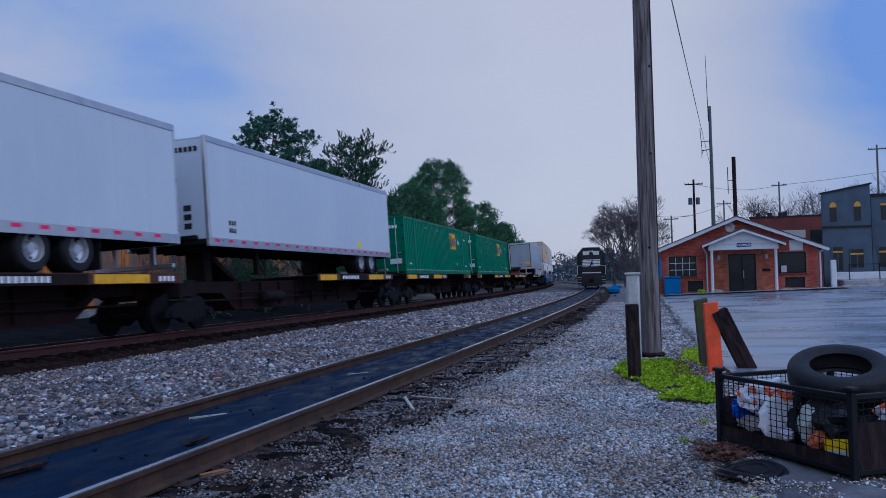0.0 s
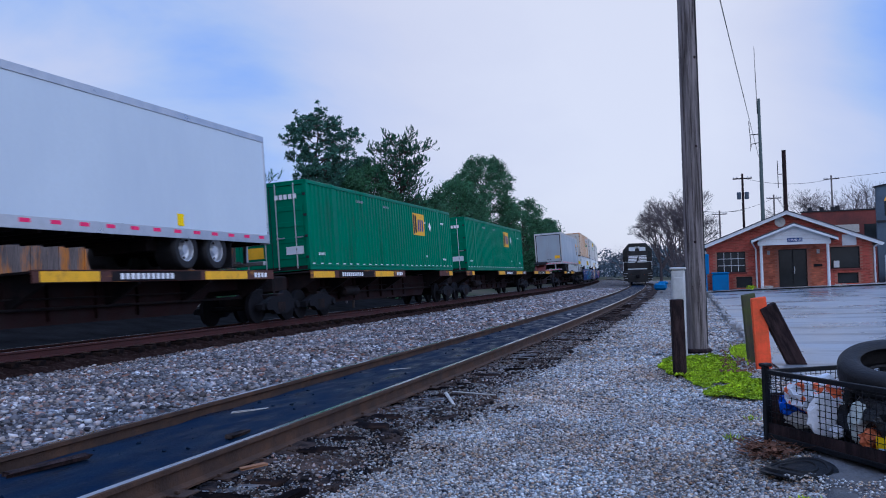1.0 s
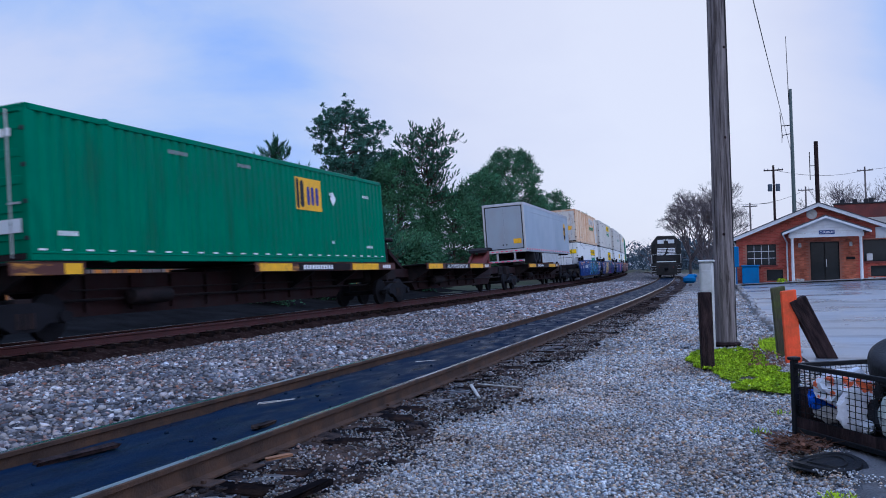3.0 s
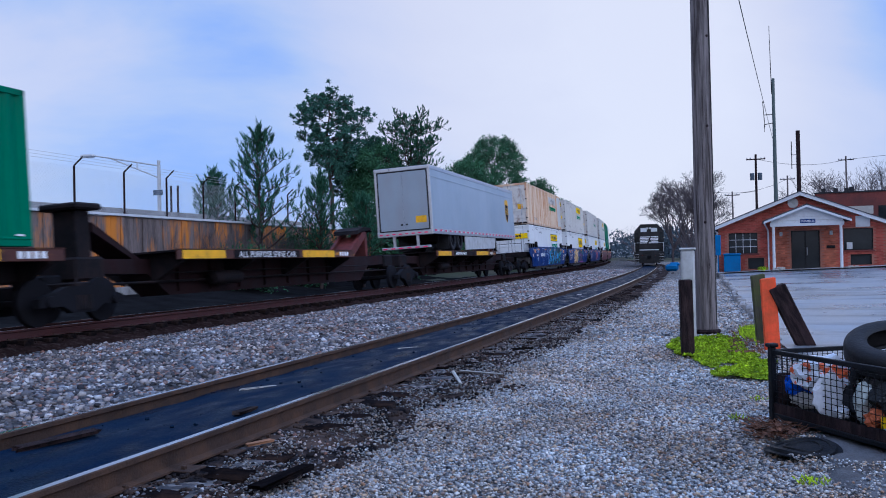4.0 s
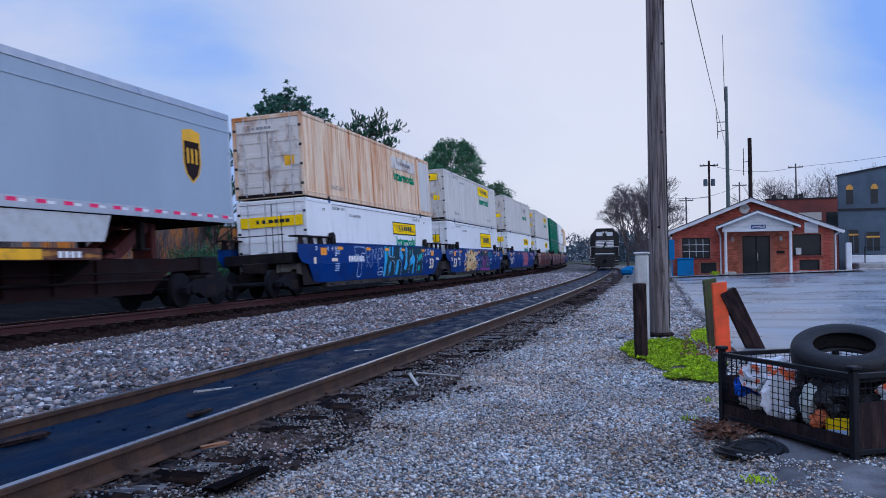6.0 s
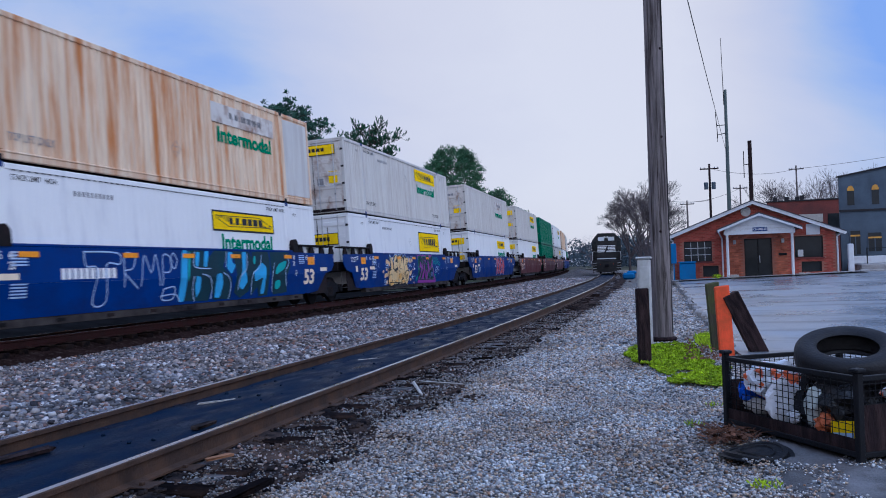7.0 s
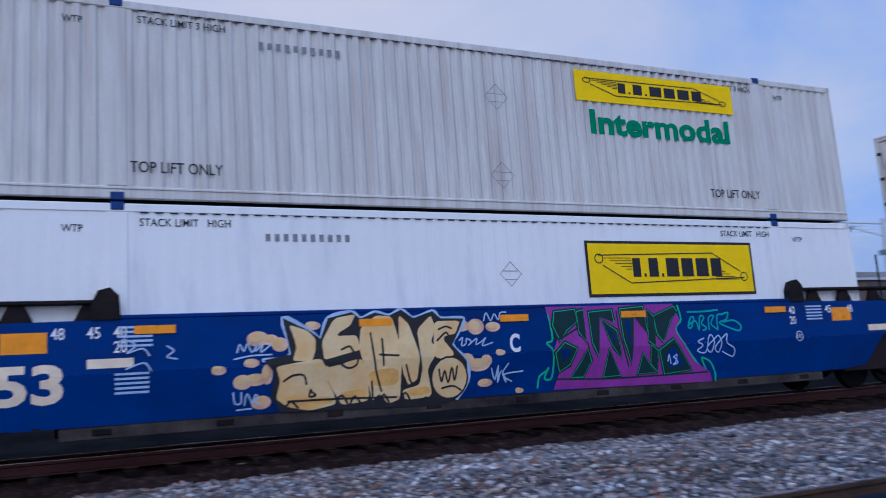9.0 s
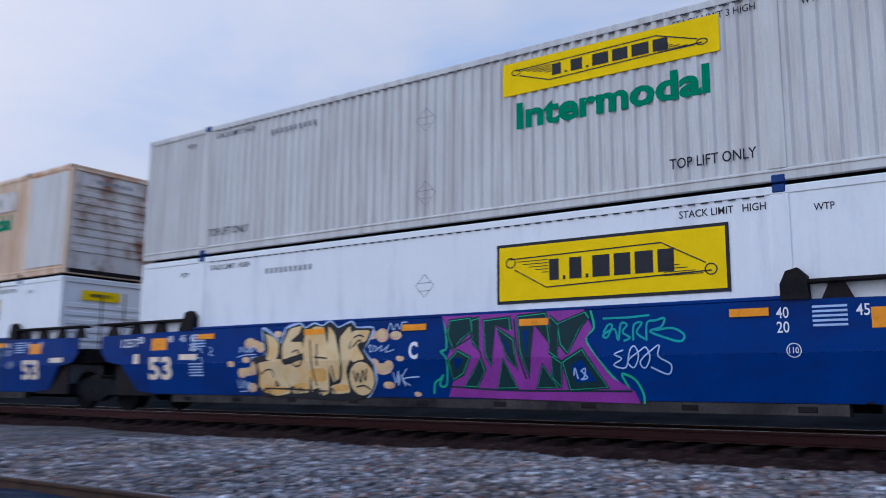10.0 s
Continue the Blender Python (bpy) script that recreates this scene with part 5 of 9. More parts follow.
        flashes = [[(-0.40, 1.73), (-0.12, 1.73), (-0.28, 0.47), (-0.58, 0.46)], [(0.26, 1.71), (0.42, 1.69), (0.32, 1.30), (0.16, 1.37)], [(0.66, 1.72), (0.86, 1.72), (0.74, 1.30), (0.56, 1.33)],
                   [(0.22, 1.10), (0.44, 1.04), (0.42, 0.72), (0.24, 0.52), (0.16, 0.85)], [(1.20, 1.11), (1.46, 1.15), (1.56, 0.86), (1.40, 0.49), (1.12, 0.51)], [(1.86, 1.72), (2.11, 1.70), (2.03, 1.44), (2.24, 1.35), (1.98, 1.10), (1.73, 1.29)],
                   [(2.62, 1.72), (2.87, 1.72), (2.78, 1.15), (2.90, 0.88), (2.64, 0.66), (2.40, 0.76), (2.60, 1.28)], [(3.26, 1.14), (3.77, 1.43), (4.06, 1.28), (3.93, 0.5), (3.68, 0.51), (3.82, 0.99), (3.35, 0.86)]]
        spray("sprayed_letters", [soft(q_, 0.12) for q_ in flashes], m_gsky, "light blue sprayed flashes", 0.003)
        spray("sprayed_letters", [soft(q_, 0.2) for q_ in ([(4.55, 1.02), (5.28, 1.22), (5.46, 1.5), (4.79, 1.36)], [(4.58, 0.85), (4.95, 0.91), (5.0, 0.67), (4.65, 0.58)], [(3.30, 1.62), (3.42, 1.58), (3.36, 1.36), (3.24, 1.40)], [(-0.10, 1.70), (0.0, 1.70), (-0.1, 1.1), (-0.2, 0.9)])],
              m_gteal, "mint sprayed flashes", 0.011)
        strokes("sprayed_highlight", [[(0.50, 1.13), (0.84, 1.05), (0.98, 0.82), (0.95, 0.50)], [(1.56, 1.15), (1.84, 1.02), (1.96, 0.76), (1.86, 0.45)], [(0.18, 1.69), (0.10, 1.36), (0.4, 1.28), (0.9, 1.27)], [(3.15, 0.53), (3.17, 1.07), (3.62, 1.29), (3.78, 1.64)],
                                      [(2.36, 0.68), (2.46, 1.02), (2.84, 1.25), (2.92, 1.68)], [(1.66, 1.30), (1.76, 1.70)], [(4.45, 0.55), (4.42, 1.0), (4.60, 1.40)], [(5.46, 1.66), (5.58, 1.40), (5.30, 1.12), (5.42, 0.7)], [(0.10, 1.08), (0.04, 0.8), (0.16, 0.46)]],
                0.03, m_gpale, "pale sprayed edges", 0.013)
        strokes("sprayed_tag", [[(-4.0, 1.66), (-2.9, 1.64), (-2.85, 1.40), (-3.3, 1.38), (-3.3, 0.62), (-3.75, 0.58), (-3.6, 1.30), (-3.95, 1.36), (-4.0, 1.66)], [(-2.7, 0.9), (-2.65, 1.62), (-2.3, 1.55), (-2.4, 1.3), (-2.7, 1.22), (-2.2, 0.85)],
                                [(-2.1, 0.9), (-1.95, 1.6), (-1.7, 1.2), (-1.5, 1.62), (-1.35, 0.9)], [(-1.25, 0.9), (-1.2, 1.6), (-0.85, 1.5), (-0.95, 1.22), (-1.2, 1.2)], [(-0.62, 1.5), (-0.78, 1.66), (-0.92, 1.45), (-0.75, 1.28), (-0.60, 1.5)],
                                [(-1.2, 0.80), (-0.75, 0.84), (-0.8, 0.56), (-1.25, 0.56), (-1.2, 0.80)], [(-1.3, 0.64), (-0.7, 0.66), (-0.5, 0.48)]], 0.032, m_gpale, "thin pale blue sprayed outlines", 0.002)
    else:
        line, fill = Geo(), Geo()
        at = 0.4
        for w, kd in ((0.8, 4), (0.9, 5), (0.7, 0), (0.9, 2)):
            letter_block(fill, line, at, 0.55, w, 1.1, x + 0.002, kd, rng, 0.22)
            at += w
        part("sprayed_outline", line, m_gpale, car, "pale sprayed outline", fix=False)["kind"] = "stuff"
        part("sprayed_letters", fill, m_gred, car, "red sprayed letter forms", fix=False)["kind"] = "stuff"


def well_car(label, u, body, style=0, trucks=(-9.5,)):
    car = rides(thing("well_car", label, "railway car", group="well cars"), u)
    for sg in (1, -1):
        x = sg * WELL_X
        upper = [(8.575, BEND), (9.0, 1.12), (9.25, 1.35), (9.25, 1.70), (6.2, 1.74), (-6.2, 1.74), (-9.25, 1.70), (-9.25, 1.35), (-9.0, 1.12), (-8.575, BEND)]
        lower = [(-7.2, 0.40), (7.2, 0.40), (7.9, 0.46), (8.45, BEND - 0.002), (-8.45, BEND - 0.002), (-7.9, 0.46)]
        side = part("well_side", Geo().prism(upper, x - sg * 0.02, x), body, car, "upper half of the deep plate side")
        low = Geo().prism(lower, x - sg * 0.02, x)
        low.v = [(a_ - sg * FOLD * (BEND - c_), b_, c_) for a_, b_, c_ in low.v]
        part("lower_side", low, body, side, "lower half of the plate, folded inwards")
        part("top_chord", Geo().box(x - sg * 0.13, x + sg * 0.002, -6.3, 6.3, 1.742, 1.80, 0.012), body, side)
        for y0, y1 in ((-9.3, -6.25), (6.25, 9.3)):
            part("walkway", Geo().box(x - sg * 0.30, x + sg * 0.02, y0, y1, 1.95, 2.0, 0.01), m_underframe, side)
            for k in range(4):
                yy = y0 + 0.2 + k * (y1 - y0 - 0.5) / 3
                part("walkway_bracket", Geo().prism([(yy, 1.70), (yy + 0.42, 1.70), (yy + 0.30, 1.95), (yy + 0.12, 1.95)], x - sg * 0.09, x - sg * 0.03), m_underframe, side)
            ye = -6.15 if y0 < 0 else 6.15
            part("guide_horn", Geo().prism([(ye - 0.18, 1.74), (ye + 0.18, 1.74), (ye + 0.16, 2.05), (ye + 0.05, 2.16), (ye - 0.10, 2.12), (ye - 0.18, 1.95)], x - sg * 0.12, x + sg * 0.03), m_underframe, side)
        part("bottom_flange", Geo().box(x - sg * 0.34, x - sg * 0.112, -6.7, 6.7, 0.235, 0.398, 0.01), m_flange, side, "dusty lower flange")
        # Added plates that darken the well ends and cover the pale container.
        for e in (-1, 1):
            part("dark_filler_plate", Geo().box(x - sg * 0.125, x - sg * 0.105, e * 7.3, e * 8.75, 0.36, 1.4), m_underframe, side)
    floor = Geo()
    for k in range(9):
        yy = -6.2 + k * 1.55
        floor.box(-WELL_X + 0.1, WELL_X - 0.1, yy - 0.12, yy + 0.12, 0.28, 0.36, 0.01)
    part("well_floor", floor, m_underframe, car)
    for sg in (1, -1):
        end = Geo().box(-WELL_X + 0.1, WELL_X - 0.1, sg * 6.9, sg * 7.0, 0.4, 1.6).box(-1.2, 1.2, sg * 7.0, sg * 9.3, 1.1, 1.45, 0.02).box(-0.35, 0.35, sg * 8.6, sg * 9.7, 0.8, 1.15, 0.03)
        part("end_platform", end, m_underframe, car, "black end platform over the truck")
        for xx in (-0.9, 0.9):
            part("ladder_rail", Geo().tube((xx, sg * 9.25, 1.4), (xx, sg * 9.25, 2.75), 0.018, n=6), m_underframe, car)
        part("brake_rod", Geo().tube((1.2, sg * 7.1, 1.5), (1.2, sg * 9.2, 1.2), 0.025, n=6).tube((0.9, sg * 9.1, 2.05), (-0.9, sg * 9.1, 2.05), 0.016, n=6), m_underframe, car)
    for y in trucks:
        truck(car, y)
    x = WELL_X + 0.004
    for y in (-5.55, -2.45, -0.1, 2.25, 5.55):
        part("side_reflector", Geo().box(WELL_X, x + 0.016, y - 0.26, y + 0.26, 1.54, 1.65, 0.003), m_reflector, car, "orange reflector strip")
    for y in (-7.1, 7.3):
        part("end_reflector", Geo().box(WELL_X, x, y - 0.26, y + 0.26, 1.34, 1.60), m_reflector, car, "large orange reflector")
        part("cream_plate", Geo().box(WELL_X, x, y + 0.72, y + 1.28, 1.12, 1.24), m_cream, car, "cream data plate")
    part("cream_plate", Geo().box(WELL_X, x, -8.0, -7.8, 1.05, 1.27), m_cream, car, "cream data plate")
    if style in (1, 3, 0):
        lettering("stencil", "53", -7.05, 0.70, x, 0.50, 0.80, m_cream, car)
        lettering("stencil", "125T", -8.15, 1.42, x, 0.19, 0.62, m_paintwhite, car)
        lettering("stencil", "C", -0.12, 1.05, x, 0.30, 0.19, m_paintwhite, car)
    else:
        small_bars(-4.7, 1.1, 10, 0.13, 0.22, x, m_paintwhite, car, gap=0.35)
        lettering("stencil", "53", 7.1, 0.70, x, 0.50, 0.80, m_cream, car)
    for y, txt in ((-7.75, "53"), (-6.72, "48"), (-6.30, "45"), (5.98, "40"), (6.95, "45"), (7.55, "48"), (-5.98, "40")):
        lettering("stencil", txt, y, 1.50, x, 0.15, 0.16, m_paintwhite, car)
        if txt == "40":
            lettering("stencil", "20", y, 1.31, x, 0.15, 0.16, m_paintwhite, car)
    ring = [(0.09 * math.cos(t) + 6.1, 0.09 * math.sin(t) + 1.08) for t in [2 * math.pi * i / 16 for i in range(17)]]
    part("stencil_ring", Geo().ribbon(ring, 0.012, x), m_paintwhite, car, fix=False)
    lettering("stencil", "110", 6.1, 1.04, x, 0.08, 0.12, m_paintwhite, car)
    for y, z in ((6.35, 1.62), (-6.05, 1.02), (-6.0, 1.62)):
        part("stencil_lettering", Geo().add([q for r in range(5) for q in ((x, y, z - 0.06 * r), (x, y + 0.42, z - 0.06 * r), (x, y + 0.42, z - 0.06 * r + 0.03), (x, y, z - 0.06 * r + 0.03))],
                                       [tuple(range(4 * r, 4 * r + 4)) for r in range(5)]), m_gpale, car, fix=False)["kind"] = "stuff"
    if style:
        graffiti(car, style)
    for ob in car.children:
        if ob.name.startswith(("spray", "stencil", "cream_plate")):
            onto_side(ob)
    return car


def intermodal(c, y, z, high, wide, material=None):
    lettering("lettering", "Intermodal", y, z, X1, high, wide, material or m_signgreen, c)


# first pair of the stacks: rusty over white in a blue car with teal lettering
U1, U2 = -20.33, -0.907
well_car("blue well car sprayed with teal letters", U1, m_blue, 2, trucks=(-8.9, 9.52))
c = container("smooth white container resting in a blue well car", U1, Z_LOW, m_white, STACKS, ribs=0.24, depth=0.006)
stack_marks(c, low=False, three=False)
sign_bars("sign", 1.4, 5.0, 1.85, 2.42, X1, "+x", c)
intermodal(c, 3.35, 1.32, 0.46, 3.0)
sign_bars("sign", -1.15, 1.15, 1.95, 2.3, -8.078, "-y", c, False)
sign_bars("sign", -0.35, 0.75, 2.3, 2.55, 8.08, "+y", c, False)
c = container("rust-streaked tan container stacked on a white one", U1, Z_UP, m_rust, STACKS, end_mat=m_rustwhite, rail_mat=m_rust, cast=m_blackmetal)
part("pale_panel", Geo().box(HALF - 0.045, HALF - 0.004, 6.14, 7.92, 0.25, 2.70, 0.005), m_greywhite, c, "unrusted pale end panel")
part("pale_panel", Geo().box(HALF - 0.008, HALF + 0.004, 1.7, 5.4, 1.95, 2.5, 0.002), m_rustwhite, c, "worn pale sign patch")
sign_bars("sign", 1.75, 5.35, 1.97, 2.48, X1, "+x", c, False, True)
intermodal(c, 3.6, 1.42, 0.44, 3.2)
diamonds(c, -0.1, (0.95,), 0.2, X1)
lettering("stencil", "TOP LIFT ONLY", -5.1, 0.40, X1, 0.16, 1.25, m_fadeink, c)
sign_bars("sign", -0.95, 0.95, 2.36, 2.66, 8.08, "+y", c, False, True)
sign_bars("sign", -1.1, 0.5, 2.3, 2.55, -8.08, "-y", c, False, True)
part("notice", Geo().box(0.6, 0.95, -8.055, -8.045, 1.05, 1.5), m_gold, c, "yellow notice")

# second pair: grey-white ribbed over smooth white, with the large sprayed letters below
well_car("blue well car sprayed with cream and purple letters", U2, m_blue, 1, trucks=(9.1,))
c = container("smooth white container resting in a blue well car", U2, Z_LOW, m_white, STACKS, ribs=0.24, depth=0.004)
stack_marks(c, low=False, three=False)
sign_bars("sign", 1.49, 5.29, 1.47, 2.45, X1, "+x", c)
diamonds(c, 0.0, (1.88,), 0.2, X1)
sign_bars("sign", -0.85, 0.85, 1.7, 2.15, -8.078, "-y", c)
c = container("ribbed grey-white container stacked on a white one", U2, Z_UP, m_greywhite, STACKS, end_mat=m_rustwhite)
stack_marks(c)
sign_bars("sign", 1.62, 5.29, 2.07, 2.64, X1, "+x", c, False)
intermodal(c, 3.5, 1.46, 0.46, 3.25)
diamonds(c, 0.0, (0.62, 1.98), 0.22, X1)
sign_bars("sign", -1.1, 0.95, 2.25, 2.65, -8.078, "-y", c)
part("notice", Geo().box(0.62, 0.98, -8.055, -8.045, 1.15, 1.6), m_yellow, c, "yellow notice")
part("notice", Geo().box(0.15, 0.4, -8.055, -8.045, 1.05, 1.35), m_fadeink, c, "grey notice")
part("notice", Geo().box(-1.05, -0.6, -8.055, -8.045, 1.45, 1.75), m_fadeink, c, "grey notice")

# the stacks that follow
for k, (u, low, up, carm, style) in enumerate(((20.0, m_white, m_greywhite, m_blue, 3), (41.0, m_white, m_greywhite, m_maroon, 0), (60.3, m_green, m_green, m_maroon, 0), (79.6, m_greywhite, m_white, m_maroon, 0),
                                               (100.4, m_white, m_rust, m_blue, 0), (119.6, m_green, m_greywhite, m_blue, 0), (140.3, m_white, m_white, m_blue, 0), (160, m_greywhite, m_white, m_blue, 0))):
    nm = {id(m_white): "white", id(m_greywhite): "grey-white", id(m_green): "green", id(m_rust): "rusty tan"}
    well_car(("blue" if carm is m_blue else "maroon") + " well car with a sprayed plate side" if style else ("blue" if carm is m_blue else "maroon") + " well car with a deep plate side", u, carm, style,
             trucks=(-8.9, 9.52) if k % 3 == 0 else (9.52,))
    for z0, body in ((Z_LOW, low), (Z_UP, up)):
        c = container(nm[id(body)] + " ribbed container " + ("stacked on another" if z0 == Z_UP else "resting in a well car"), u, z0, body, STACKS, end_mat=m_rustwhite if body is m_greywhite else body)
        if body in (m_white, m_greywhite) and k < 4:
            sign_bars("sign", 2.2, 5.4, 1.95, 2.5, X1, "+x", c, False, pale=(k == 0 and z0 == Z_UP))
            intermodal(c, 3.8, 1.35, 0.42, 2.9)
            sign_bars("sign", -1.1, 1.0, 2.1, 2.5, -8.078, "-y", c, False, pale=(k == 0 and z0 == Z_UP))
            part("notice", Geo().box(0.5, 0.95, -8.055, -8.045, 1.15, 1.6), m_yellow, c, "yellow notice")


# green single-stacked containers on spine cars
def emblem(c, y, z, w, h, x):
    """The carrier's square emblem: a golden panel with dark strokes."""
    e = part("emblem_panel", Geo().add([(x, y, z), (x, y + w, z), (x, y + w, z + h), (x, y, z + h)], [(0, 1, 2, 3)]), m_gold, c, "golden emblem panel", fix=False)
    g = Geo()
    g.ribbon([(y + 0.08 * w, z + 0.12 * h), (y + 0.08 * w, z + 0.88 * h)], 0.10 * w, x + 0.004)
    g.ribbon([(y + 0.24 * w, z + 0.2 * h), (y + 0.24 * w, z + 0.8 * h)], 0.14 * w, x + 0.004)
    part("emblem_edge", g, m_ink, e, fix=False)
    g = Geo()
    for q in (0.48, 0.64, 0.82):
        g.ribbon([(y + q * w, z + 0.26 * h), (y + q * w, z + 0.66 * h)], 0.11 * w, x + 0.004)
    part("emblem_mark", g, m_brand, e, fix=False)


for u, ye in ((-100.85, 2.3), (-81.8, 1.75)):
    c = container("green ribbed container with a golden emblem on a spine car", u, 1.46, m_green, "green containers", ribs=0.30, depth=0.04, cast=m_green)
    emblem(c, ye, 1.55, 1.6, 0.95, X1)
    part("placard", Geo().add([(X1, ye + 2.4 + a_, 2.0 + b_) for a_, b_ in ((0, 0.22), (-0.2, 0), (0, -0.22), (0.2, 0))], [(0, 1, 2, 3)]), m_paintwhite, c, fix=False)
    for y, z, n in ((-4.0, 2.45, 7), (-1.2, 2.45, 6), (6.4, 2.2, 5), (6.5, 0.5, 5), (3.9, 2.1, 2), (3.9, 0.6, 2), (-7.4, 0.5, 5)):
        small_bars(y, z, n, 0.07, 0.09, X1, m_fadeink if z > 2.3 else m_paintwhite, c, gap=0.5)
    for i in range(27):
        part("tape_dash", Geo().box(HALF - 0.01, HALF + 0.008, -7.9 + i * 0.6, -7.72 + i * 0.6, 0.215, 0.25), m_paintwhite, c, "white reflective dash")
    part("placard", Geo().add([(-0.7 + a_, -8.09, 1.95 + b_) for a_, b_ in ((0, 0.25), (-0.25, 0), (0, -0.25), (0.25, 0))], [(0, 1, 2, 3)]), m_paintwhite, c, fix=False)
    part("notice", Geo().box(0.5, 1.1, -8.08, -8.07, 0.55, 0.8), m_trim, c, "pale notice")
    part("notice", Geo().box(-0.9, -0.3, -8.08, -8.07, 0.5, 0.85), m_gold, c, "yellow notice")
    part("stencil_lettering", Geo().add([(0.2 + i * 0.16, -8.09, 2.3 + dz) for i in range(5) for dz in (0, 0.15)] + [(0.32 + i * 0.16, -8.09, 2.3 + dz) for i in range(5) for dz in (0, 0.15)],
                                   [(2 * i, 10 + 2 * i, 11 + 2 * i, 2 * i + 1) for i in range(5)]), m_paintwhite, c, fix=False)


# spine cars: a deep middle sill with decks at the sides
def spine_car(label, u0, u1, decks, trucks, tower=None, ramp=None, named=False):
    u = (u0 + u1) / 2
    car = rides(thing("spine_car", label, "railway car", group="spine cars"), u)
    a, b = u0 - u, u1 - u
    sill = part("centre_sill", Geo().prism([(a + 0.2, 1.0), (a + 2.4, 0.95), (a + 3.2, 0.42), (b - 3.2, 0.42), (b - 2.4, 0.95), (b - 0.2, 1.0), (b - 0.2, 1.3), (a + 0.2, 1.3)], -0.42, 0.42), m_brown, car, "deep oxide-brown middle sill")
    n = int((b - a - 7) / 1.4)
    for i in range(n):
        yy = a + 3.5 + i * 1.4
        for sg in (1, -1):
            part("sill_rib", Geo().box(sg * 0.42, sg * 0.5, yy, yy + 0.06, 0.5, 1.25), m_brown, sill)
    pipe = Geo().tube((0.56, a + 1, 0.75), (0.56, b - 1, 0.75), 0.03, n=8).tube((0.6, a + 3, 0.95), (0.6, b - 3, 0.95), 0.02, n=6)
    part("brake_pipe", pipe, m_underframe, sill)
    part("air_reservoir", Geo().lathe([(0.0, a + 4.5), (0.16, a + 4.55), (0.18, a + 4.7), (0.18, a + 5.7), (0.16, a + 5.85), (0, a + 5.9)], "y", (0.75, 0, 0.78), 16), m_underframe, sill, smooth=True)
    for d0, d1 in decks:
        d0, d1 = d0 - u, d1 - u
        deck = part("deck", Geo().box(-1.28, 1.28, d0, d1, 1.40, 1.45, 0.008), m_underframe, car, "narrow steel wheel deck")
        for sg in (1, -1):
            part("deck_edge", Geo().box(sg * 1.29, sg * 1.335, d0, d1, 1.22, 1.452, 0.01), m_deck, deck, "worn ochre and brown edge beam")
            part("deck_lip", Geo().box(sg * 1.27, sg * 1.345, d0, d1, 1.453, 1.47), m_deck, deck)
        k = max(2, int((d1 - d0) / 2.2))
        for i in range(k):
            yy = d0 + 0.3 + i * (d1 - d0 - 0.6) / (k - 1)
            for sg in (1, -1):
                part("cross_arm", Geo().prism([(sg * 0.4, 0.7), (sg * 1.29, 1.18), (sg * 1.29, 1.39), (sg * 0.4, 1.39)], yy - 0.06, yy + 0.06, "y"), m_underframe, deck)
        L = d1 - d0
        pat = Geo()
        for f0, f1 in (((0.02, 0.20), (0.62, 0.84)) if L > 6 else ((0.7, 0.95),)):
            pat.box(1.335, 1.342, d0 + f0 * L, d0 + f1 * L, 1.235, 1.44)
        part("yellow_patches", pat, m_gold, deck, "golden yellow paint patches")
        if L > 6:
            dark = part("name_panel", Geo().box(1.335, 1.341, d0 + 0.24 * L, d0 + 0.60 * L, 1.235, 1.44), m_underframe, deck)
            if not named:
                small_bars(d0 + 0.27 * L, 1.27, 11, 0.12, 0.13, 1.345, m_paintwhite, deck, gap=0.45)
            else:
                lettering("stencil", "ALL PURPOSE SPINE CAR", d0 + 0.42 * L, 1.25, 1.345, 0.16, 0.31 * L, m_paintwhite, deck)
            small_bars(d0 + 0.88 * L, 1.27, 4, 0.13, 0.13, 1.345, m_paintwhite, deck, gap=0.4)
    for y in trucks:
        truck(car, y - u)
    for e in (a, b):
        s = 1 if e > 0 else -1
        part("end_casting", Geo().box(-0.5, 0.5, e - s * 0.9, e, 0.85, 1.35, 0.05), m_underframe, car)
        part("coupler", Geo().box(-0.14, 0.14, e, e + s * 0.5, 0.78, 1.0, 0.04), m_truck, car)
        part("brake_hose", Geo().tube((0.5, e, 0.9), (0.62, e + s * 0.3, 0.55), 0.025, n=6), m_underframe, car)
    if tower is not None:
        y = tower - u
        t = part("hitch_stand", Geo().box(-0.3, 0.3, y - 0.22, y + 0.22, 1.3, 2.35, 0.02), m_underframe, car, "upright trailer hitch stand")
        part("hitch_plate", Geo().box(-0.5, 0.5, y - 0.4, y + 0.4, 2.36, 2.5, 0.04), m_underframe, t)
        part("hitch_brace", Geo().prism([(y + 0.22, 2.1), (y + 0.22, 1.9), (y + 1.5, 1.3), (y + 1.75, 1.3)], -0.35, 0.35), m_brown, t, "red-brown diagonal brace")
    if ramp is not None:
        y = ramp - u
        g = Geo()
        for q in (-0.40, 0.40):
            g.prism([(y - 1.75, 1.31), (y - 1.15, 1.31), (y - 0.05, 1.98), (y + 0.12, 2.2), (y - 0.25, 2.2)], q - 0.06, q + 0.06)
        g.prism([(y - 1.4, 1.31), (y - 1.2, 1.31), (y - 0.1, 2.05), (y - 0.3, 2.05)], -0.34, 0.34)
        r = part("hitch_ramp", g, m_redox, car, "red-brown folded hitch")
        part("hitch_plate", Geo().prism([(y - 0.75, 2.12), (y - 0.5, 2.20), (y + 0.45, 2.30), (y + 0.62, 2.22), (y + 0.5, 2.38), (y - 0.2, 2.40), (y - 0.7, 2.26)], -0.5, 0.5), m_underframe, r, "dark slanting hitch plate")
